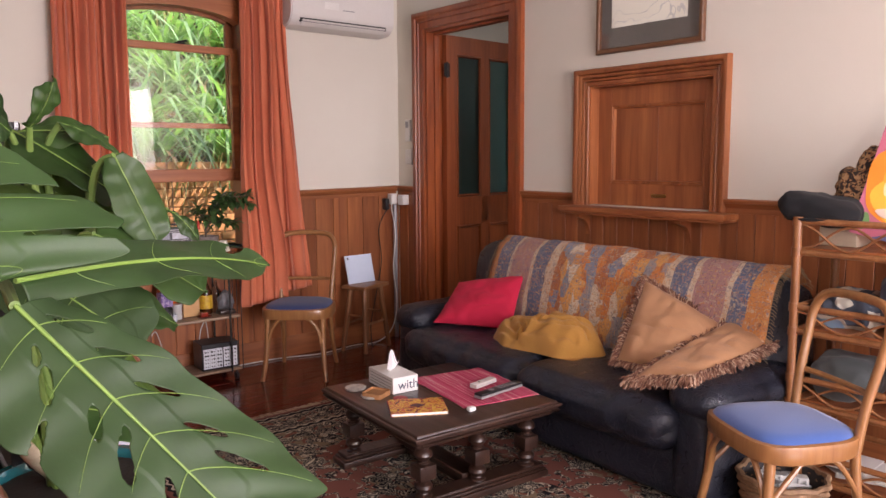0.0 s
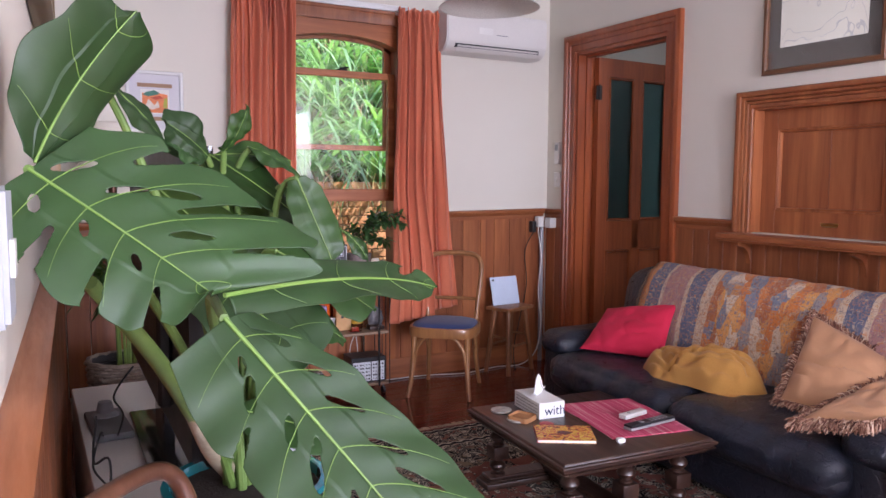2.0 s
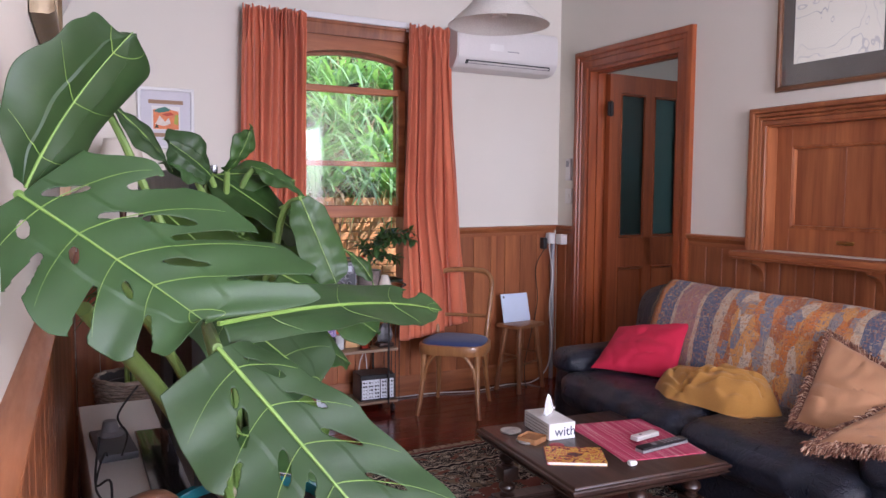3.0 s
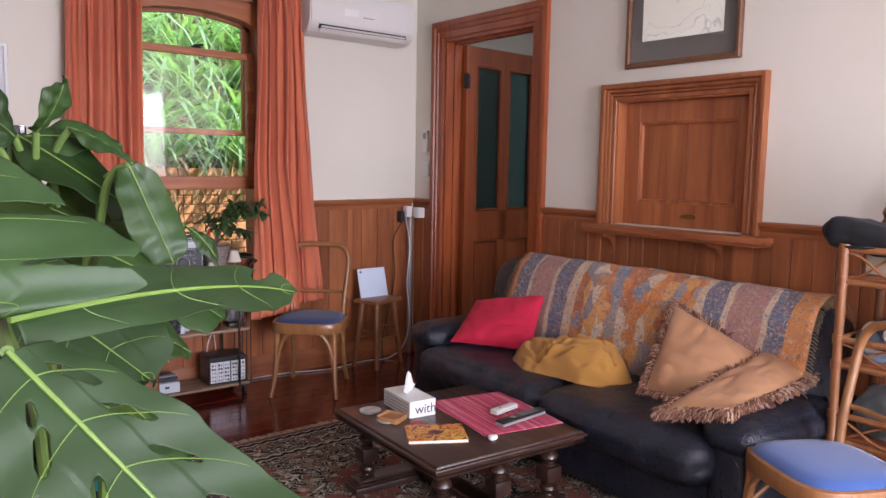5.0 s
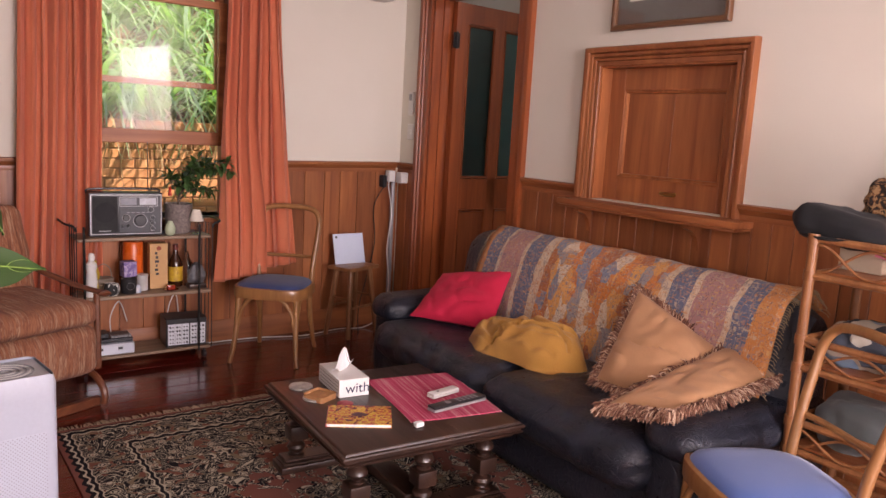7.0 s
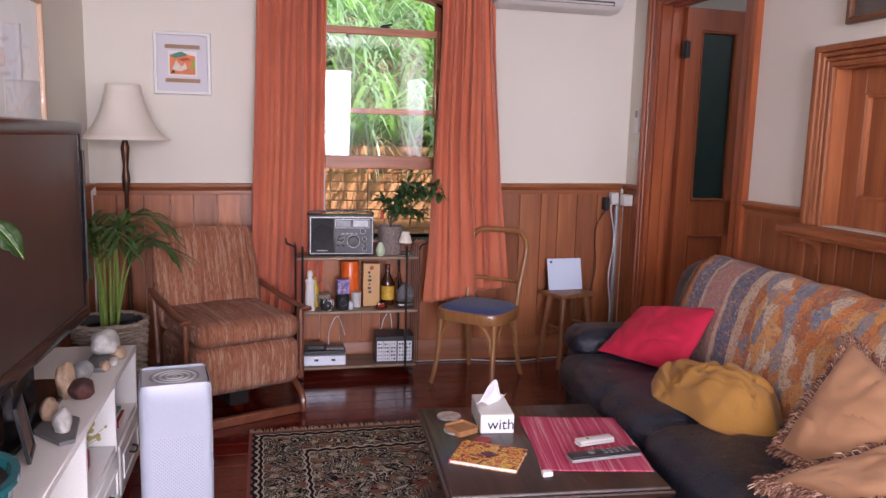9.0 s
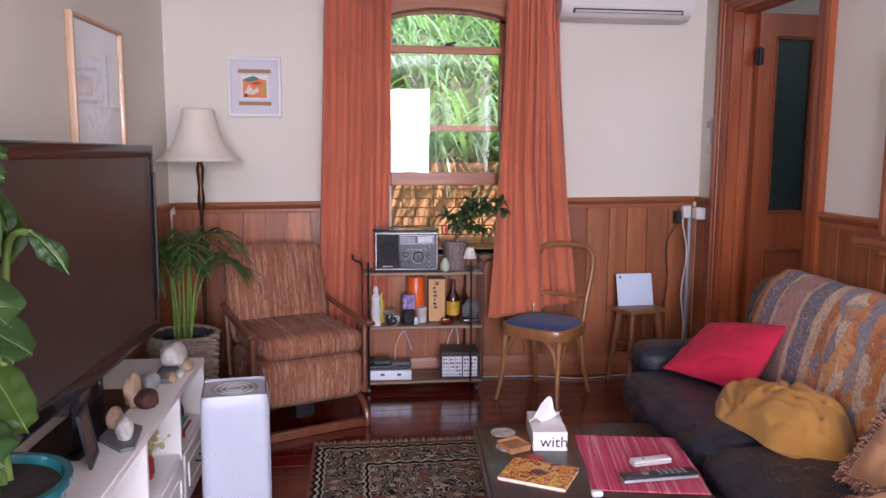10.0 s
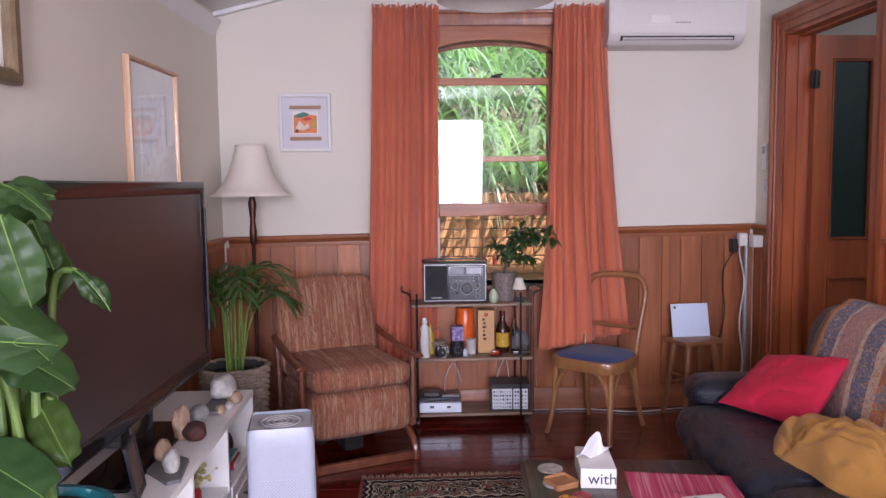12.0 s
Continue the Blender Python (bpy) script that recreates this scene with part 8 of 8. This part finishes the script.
def monstera_leaf(base, tip, up, half, curl=0.10, fold=0.18, wave=0.02, seed=0, material=None, sides=(1.0, 1.0), stalk=True, heel=0.30, rake=(0.55, 0.55), outline=(OVAL, OVAL), slits=(), holes=(), fine=1, veins=5):
    """A leaf from base to tip. half: its half width; outline: widths along each side;
    slits (side, place, inner end, width, slant) and holes (side, place, distance out, length, breadth) in parts of the leaf."""
    base, tip = Vector(base), Vector(tip)
    d = tip - base
    L = d.length
    d.normalize()
    side = d.cross(Vector(up)).normalized()
    nor = side.cross(d).normalized()
    rng = random.Random(seed)
    ns, nr = 40 * fine, 14 * fine

    def at(s, r, sg):
        i = 0 if sg < 0 else 1
        w = half * sides[i] * smooth_between(outline[i], s)
        for q in slits:
            if q[0] == sg:
                w *= 1 - 0.13 * math.exp(-((s - q[1] - q[4] * (1 - q[2])) / (0.035 + q[3])) ** 2) * r
        w *= 1 + 0.03 * math.sin(s * 23 + seed) * r
        sweep = (rake[i] * (0.3 + 0.7 * s) - heel * (1 - s) ** 1.5) * w
        x = w * r
        y = s * L + sweep * r ** 1.2
        z = -curl * L * (s * s - 0.35 * s) + fold * x * (1.0 if r < 0.35 else 0.6) - 0.9 * fold * x * r * r + wave * math.sin(s * 9 + seed + 2 * sg) * r * r
        z += 0.0015 * math.cos(2 * math.pi * (s * veins + 0.35 * r)) * min(1.0, 3 * r)
        return base + d * y + side * (sg * x) + nor * z

    def gone(s, r, sg):
        for g, s0, r0, wd, sl in slits:
            if g == sg and r > r0 and abs(s - s0 - sl * (r - r0)) < wd * min(1.0, 0.35 + (r - r0) / (1.0 - r0)):
                return True
        for g, s0, r0, ln, br in holes:
            if g == sg and ((s - s0 - 0.25 * (r - r0)) / br) ** 2 + ((r - r0) / ln) ** 2 < 1:
                return True
        return False

    bm = B()
    for sg in (-1, 1):
        g = [[bm.verts.new(at(i / ns, j / nr, sg)) for j in range(nr + 1)] for i in range(ns + 1)]
        for i in range(ns):
            for j in range(nr):
                if not gone((i + 0.5) / ns, (j + 0.5) / nr, sg):
                    q = (g[i][j], g[i + 1][j], g[i + 1][j + 1], g[i][j + 1])
                    bm.faces.new(q if sg > 0 else q[::-1])
    bmesh.ops.delete(bm, geom=[v for v in bm.verts if not v.link_faces], context="VERTS")
    bmesh.ops.remove_doubles(bm, verts=bm.verts, dist=0.0003)
    for k in range(4 if fine > 1 else 2):
        bmesh.ops.smooth_vert(bm, verts=[v for v in bm.verts if v.is_boundary], factor=0.5, use_axis_x=True, use_axis_y=True, use_axis_z=True)
    lf = part("leaf", bm, material or MONSTERA, mo)
    lf.modifiers.new("thickness", "SOLIDIFY").thickness = 0.0012
    bm = B()
    pts = [at(i / 24, 0.0, 1) + nor * 0.0012 for i in range(25)]
    tube(bm, pts, [max(0.0008, 0.0034 * min(1.0, L / 0.4) * (1 - 0.75 * i / 24)) for i in range(25)], 6)
    part("midrib", bm, RIBM, lf, "pale green midrib")
    if fine > 1:
        for sg in (-1, 1):
            for k in range(veins):
                s = (k + 0.55) / veins
                n_ = 12
                vein = [(s + 0.06 * (j / n_) ** 2, j / n_ * 0.9) for j in range(n_ + 1)]
                vein = [at(a, r, sg) + nor * 0.0007 for a, r in vein if not gone(a, r, sg)]
                if len(vein) > 3:
                    bm = B()
                    tube(bm, vein, [0.0008 - 0.0006 * j / (len(vein) - 1) for j in range(len(vein))], 4)
                    part("vein", bm, RIBM, lf)
    if stalk:
        foot = PC + Vector((rng.uniform(-0.05, 0.05), rng.uniform(-0.05, 0.05), 0.13))
        way = curve([foot, foot.lerp(base, 0.35) + Vector((0, 0, 0.12)), foot.lerp(base, 0.75) + Vector((0, 0, 0.10)) - d * 0.03, base], 7)
        bm = B()
        tube(bm, way, [0.011 - 0.005 * i / (len(way) - 1) for i in range(len(way))], 8)
        part("stalk", bm, PETIOLE, mo)
    return lf


# the big leaves nearest the walker, then the crowd behind them
monstera_leaf((-3.292, -3.781, 1.218), (-3.105, -3.925, 0.965), (0.05, -0.75, 0.62), 0.180, 0.03, 0.10, 0.010, 1, None, (0.68, 0.62), True, 0.10, (1.2, 0.5),
              ((0.34, 0.55, 0.70, 0.86, 0.98, 0.90, 0.0), (0.75, 0.95, 1.0, 1.0, 0.98, 0.80, 0.0)),
              ((1, 0.30, 0.62, 0.012, 0.10), (1, 0.62, 0.66, 0.014, 0.08)),
              ((-1, 0.12, 0.46, 0.15, 0.034), (-1, 0.27, 0.50, 0.13, 0.026), (-1, 0.42, 0.46, 0.12, 0.020), (-1, 0.60, 0.44, 0.11, 0.022), (-1, 0.74, 0.48, 0.15, 0.026),
               (1, 0.16, 0.24, 0.07, 0.016), (1, 0.24, 0.36, 0.13, 0.024), (1, 0.42, 0.30, 0.12, 0.024), (1, 0.56, 0.36, 0.16, 0.028), (1, 0.52, 0.16, 0.05, 0.016), (1, 0.74, 0.32, 0.12, 0.022)), 3, 6)
monstera_leaf((-3.285, -3.75, 1.240), (-2.765, -3.42, 1.225), (0.35, -0.55, 0.78), 0.058, 0.18, 0.05, 0.012, 2, None, (1.0, 1.0), False, 0.1, (0.5, 0.5),
              ((0.45, 0.62, 0.80, 0.95, 0.86, 0.50, 0.0), (0.45, 0.62, 0.80, 0.95, 0.86, 0.50, 0.0)), ((-1, 0.74, 0.35, 0.03, 0.10),), (), 2, 4)
monstera_leaf((-3.488, -3.685, 1.392), (-3.30, -3.77, 1.25), (0.05, -0.80, 0.55), 0.145, 0.06, 0.10, 0.015, 3, None, (1.15, 0.82), True, 0.3, (1.35, 0.5),
              ((0.55, 0.85, 1.0, 1.0, 0.90, 0.70, 0.0), (0.70, 0.95, 1.0, 0.95, 0.80, 0.55, 0.0)),
              ((-1, 0.20, 0.62, 0.022, 0.06), (-1, 0.47, 0.40, 0.028, 0.05), (-1, 0.74, 0.46, 0.018, 0.03), (1, 0.26, 0.40, 0.024, 0.06), (1, 0.50, 0.38, 0.026, 0.05), (1, 0.74, 0.44, 0.024, 0.04)),
              ((-1, 0.10, 0.28, 0.13, 0.030), (-1, 0.30, 0.30, 0.10, 0.020), (-1, 0.38, 0.50, 0.12, 0.024), (-1, 0.62, 0.30, 0.10, 0.020), (1, 0.14, 0.30, 0.08, 0.030), (1, 0.36, 0.22, 0.08, 0.020), (1, 0.62, 0.24, 0.07, 0.022)), 3, 5)
monstera_leaf((-3.482, -3.68, 1.40), (-3.385, -3.60, 1.60), (0.75, -0.60, -0.10), 0.085, -0.22, 0.25, 0.012, 4, None, (1.0, 1.0), False, 0.30, (0.55, 0.55), (OVAL, (0.30, 0.55, 0.85, 1.05, 0.95, 0.0)), (), (), 2, 3)
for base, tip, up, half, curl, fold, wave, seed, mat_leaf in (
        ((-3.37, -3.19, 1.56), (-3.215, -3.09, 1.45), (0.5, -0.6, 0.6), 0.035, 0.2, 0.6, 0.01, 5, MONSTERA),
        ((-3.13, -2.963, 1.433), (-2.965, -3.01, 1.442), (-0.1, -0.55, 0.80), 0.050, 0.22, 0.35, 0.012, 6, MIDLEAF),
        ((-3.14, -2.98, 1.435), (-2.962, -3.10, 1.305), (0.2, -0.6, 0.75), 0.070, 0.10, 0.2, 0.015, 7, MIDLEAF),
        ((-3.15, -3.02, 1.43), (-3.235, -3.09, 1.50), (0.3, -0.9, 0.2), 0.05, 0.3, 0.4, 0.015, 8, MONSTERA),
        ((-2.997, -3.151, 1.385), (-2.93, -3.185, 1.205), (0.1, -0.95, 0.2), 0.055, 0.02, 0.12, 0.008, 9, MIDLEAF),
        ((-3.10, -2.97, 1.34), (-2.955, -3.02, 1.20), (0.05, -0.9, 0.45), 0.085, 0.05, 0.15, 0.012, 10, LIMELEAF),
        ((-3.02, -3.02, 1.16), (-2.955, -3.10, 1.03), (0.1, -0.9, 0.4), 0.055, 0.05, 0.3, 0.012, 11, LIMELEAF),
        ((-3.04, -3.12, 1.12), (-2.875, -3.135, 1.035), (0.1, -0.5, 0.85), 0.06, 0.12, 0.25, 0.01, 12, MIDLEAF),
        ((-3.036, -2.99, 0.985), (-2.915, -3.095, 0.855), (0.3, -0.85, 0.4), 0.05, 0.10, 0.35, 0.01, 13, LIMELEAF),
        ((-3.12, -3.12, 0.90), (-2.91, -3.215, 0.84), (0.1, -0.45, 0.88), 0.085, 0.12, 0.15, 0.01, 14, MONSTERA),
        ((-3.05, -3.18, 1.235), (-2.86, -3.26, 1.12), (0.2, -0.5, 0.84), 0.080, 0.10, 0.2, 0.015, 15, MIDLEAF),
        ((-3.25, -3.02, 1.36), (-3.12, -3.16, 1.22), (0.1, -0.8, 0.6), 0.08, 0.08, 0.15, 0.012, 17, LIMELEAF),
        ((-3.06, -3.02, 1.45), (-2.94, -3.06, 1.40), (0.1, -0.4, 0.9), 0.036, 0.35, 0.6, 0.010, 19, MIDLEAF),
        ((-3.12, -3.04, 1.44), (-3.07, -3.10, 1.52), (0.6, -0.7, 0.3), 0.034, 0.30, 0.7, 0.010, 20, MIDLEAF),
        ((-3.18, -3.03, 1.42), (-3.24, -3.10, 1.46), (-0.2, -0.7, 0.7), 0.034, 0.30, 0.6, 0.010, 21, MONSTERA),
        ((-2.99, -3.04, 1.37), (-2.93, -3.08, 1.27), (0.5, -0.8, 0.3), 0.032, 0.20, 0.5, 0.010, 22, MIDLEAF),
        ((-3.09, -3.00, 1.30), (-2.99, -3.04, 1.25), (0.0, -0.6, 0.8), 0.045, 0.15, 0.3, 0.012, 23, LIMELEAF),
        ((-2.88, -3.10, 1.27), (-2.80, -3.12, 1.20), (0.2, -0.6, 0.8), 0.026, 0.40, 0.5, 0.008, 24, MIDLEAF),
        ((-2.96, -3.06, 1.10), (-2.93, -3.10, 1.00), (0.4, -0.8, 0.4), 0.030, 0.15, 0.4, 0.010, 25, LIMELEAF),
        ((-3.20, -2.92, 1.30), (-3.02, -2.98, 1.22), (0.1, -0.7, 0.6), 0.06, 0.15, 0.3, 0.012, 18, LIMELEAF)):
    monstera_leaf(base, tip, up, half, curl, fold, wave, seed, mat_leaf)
monstera_leaf((-3.22, -3.20, 1.22), (-3.02, -3.36, 1.05), (0.1, -0.7, 0.7), 0.12, 0.08, 0.15, 0.015, 16, None, (1.0, 1.0), True, 0.3, (0.55, 0.55), (OVAL, OVAL), ((-1, 0.4, 0.45, 0.02, 0.05), (1, 0.5, 0.45, 0.02, 0.05)), (), 2)
bm = B()
way = curve([PC + Vector((0.0, 0.06, 0.14)), PC + Vector((-0.10, -0.10, 0.30)), PC + Vector((-0.24, -0.40, 0.55)), (-3.42, -3.55, 1.24)], 8)
tube(bm, way, [0.021 - 0.010 * i / (len(way) - 1) for i in range(len(way))], 10)
part("main_stem", bm, PETIOLE, mo, "thick pale green stem")
bm = B()
way = curve([PC + Vector((0.0, 0.06, 0.14)), PC + Vector((-0.09, -0.07, 0.26)), PC + Vector((-0.19, -0.30, 0.46))], 8)
tube(bm, way, [0.030, 0.034] + [0.033 - 0.026 * i / (len(way) - 3) for i in range(len(way) - 2)], 10, False, 0.6)
part("sheath", bm, plain("papery_sheath", (0.48, 0.42, 0.30), 0.7, (0.36, 0.30, 0.2), 30, 120, 0.2), mo, "dry papery sheath")

# ---- garden outside the window ----
GRASS = plain("garden_soil", (0.10, 0.085, 0.05), 0.95, (0.06, 0.07, 0.03), 3, 60, 0.4)
bm = B()
bx(bm, -400, 0.24, -0.5, 400, 600, -0.35)
ground = tagged(part("ground", bm, GRASS, None, "", False), "bare garden ground outside the house", "ground", "", "structure")
bm = B()


def bank(u, v):
    x = -9 + 15 * u
    y = 2.06 + 6.5 * v
    return Vector((x, y, 1.28 + 3.6 * v ** 0.8 + 0.15 * noise.noise(Vector((x, y, 0)))))


surface(bm, bank, 40, 16)
tagged(part("garden_bank", bm, plain("leaf_litter", (0.13, 0.12, 0.05), 0.95, (0.06, 0.09, 0.03), 6, 60, 0.5)), "steep planted garden bank", "bank", "", "structure")
MORTAR = plain("mortar", (0.36, 0.22, 0.12), 0.95, None, 10, 120, 0.3)
rw = slab("retaining_wall", MORTAR, [(-9, 1.90, -0.4, 6, 2.10, 1.33)], "orange brick retaining wall in the garden", "wall")
# strap-leaved plants on the bank
FLAX = leaf_material("strap_leaf", (0.26, 0.42, 0.22), (0.14, 0.28, 0.14), 0.4, 0.35)
DRY = leaf_material("dry_strap_leaf", (0.34, 0.26, 0.13), (0.22, 0.15, 0.07), 0.2, 0.7)


def strap(bm, p, a, lean, ln, wd, droop):
    d = Vector((math.cos(a), math.sin(a), 0))
    side = Vector((-d.y, d.x, 0))
    prev = None
    for i in range(7):
        f = i / 6
        c_ = p + d * ln * lean * f * (1 + 0.35 * f) + Vector((0, 0, ln * (f - droop * f * f * f)))
        w = wd * (1 - f ** 3) * (0.6 + 0.8 * f * (1 - f)) + 0.001
        row = (bm.verts.new(c_ - side * w), bm.verts.new(c_ + side * w))
        if prev:
            bm.faces.new((prev[0], prev[1], row[1], row[0]))
        prev = row


rng = random.Random(17)
clumps = []
for y, z0, n_ in ((1.62, -0.30, 6), (2.22, 1.33, 10), (2.65, 1.68, 11), (3.15, 2.08, 11), (3.75, 2.5, 11), (4.5, 3.0, 10), (5.4, 3.55, 10)):
    for k in range(n_):
        clumps.append((-4.2 + 5.4 * (k + rng.uniform(0.1, 0.9)) / n_, y + rng.uniform(-0.15, 0.15), z0 - 0.06))
for x, y, z in clumps:
    fx = thing("flax_clump", "clump of long arching green strap leaves", "plant", (x, y, z), group="garden bank plants")
    bm = B()
    for k in range(96):
        strap(bm, Vector((rng.uniform(-0.07, 0.07), rng.uniform(-0.07, 0.07), -0.04)), rng.uniform(0, 6.28), rng.uniform(0.30, 0.95), rng.uniform(0.6, 1.3), rng.uniform(0.014, 0.034), rng.uniform(0.45, 1.25))
    tagged(part("leaves", bm, FLAX, fx), kind="stuff")
    bm = B()
    for k in range(16):
        strap(bm, Vector((rng.uniform(-0.07, 0.07), rng.uniform(-0.07, 0.07), -0.02)), rng.uniform(3.5, 5.9), rng.uniform(0.5, 1.0), rng.uniform(0.4, 0.8), rng.uniform(0.007, 0.014), rng.uniform(1.2, 1.9))
    tagged(part("dead_leaves", bm, DRY, fx, "dry brown leaves"), kind="stuff")

# ---- wainscot boards ----
def boards(parent, f, spans, width, seed, top, depth=0.014):
    rng = random.Random(seed)
    for u0, u1 in spans:
        u = u0
        while u < u1 - 0.01:
            w = min(width * rng.uniform(0.86, 1.12), u1 - u)
            if u1 - (u + w) < 0.03:
                w = u1 - u
            bm = B()
            prof = [(u + 0.0015, 0.002), (u + 0.0015, depth - 0.002), (u + 0.0035, depth), (u + w - 0.0035, depth), (u + w - 0.0015, depth - 0.002), (u + w - 0.0015, 0.002)]
            a = [bm.verts.new(f(p, 0.14, d)) for p, d in prof]
            b = [bm.verts.new(f(p, top(p) - 0.07, d)) for p, d in prof]
            k = len(prof)
            for i in range(k):
                bm.faces.new((a[i], a[(i + 1) % k], b[(i + 1) % k], b[i]))
            bm.faces.new(a), bm.faces.new(b)
            part("board", bm, RIMU_Z, parent, "", False)
            u += w


boards(wall_north, NORTH, [(-3.32, -2.16), (-1.15, -0.016)], 0.138, 1, z_cap)
boards(wall_north, NORTH, [(-2.16, -1.15)], 0.138, 4, lambda x: 0.84)
boards(wall_east, EAST, [(-5.0, -1.336), (-0.222, -0.016)], 0.105, 2, lambda y: 1.166)
boards(wall_west, WEST, [(-4.6, -0.03)], 0.138, 3, lambda y: 1.13)

# floorboards
bm = B()
bx(bm, -2.05, -0.0585, -0.02, 1.89, 0.0585, 0.0, 0.002)
board = part("floorboard", bm, FLOORWOOD, floor, "", False)
board.location = (-1.75, -0.06, 0)
for k in range(1, 75):
    share("floorboard", board.data, floor, pose(-1.75, -0.06 - 0.12 * k, 0))

# bricks of the retaining wall
BRICK = plain("orange_brick", (0.50, 0.22, 0.085), 0.85, (0.30, 0.17, 0.07), 14, 110, 0.3, vary=True)
bm = B()
bx(bm, -0.112, -0.014, -0.035, 0.112, 0.02, 0.035, 0.004)
first = None
for j in range(15):
    for i in range(17):
        m_ = pose(-3.35 + 0.236 * i + 0.118 * (j % 2), 1.90, 0.24 + 0.080 * j - 0.04)
        if first is None:
            first = part("brick", bm, BRICK, rw, "", False)
            first.matrix_basis = m_
        else:
            share("brick", first.data, rw, m_)
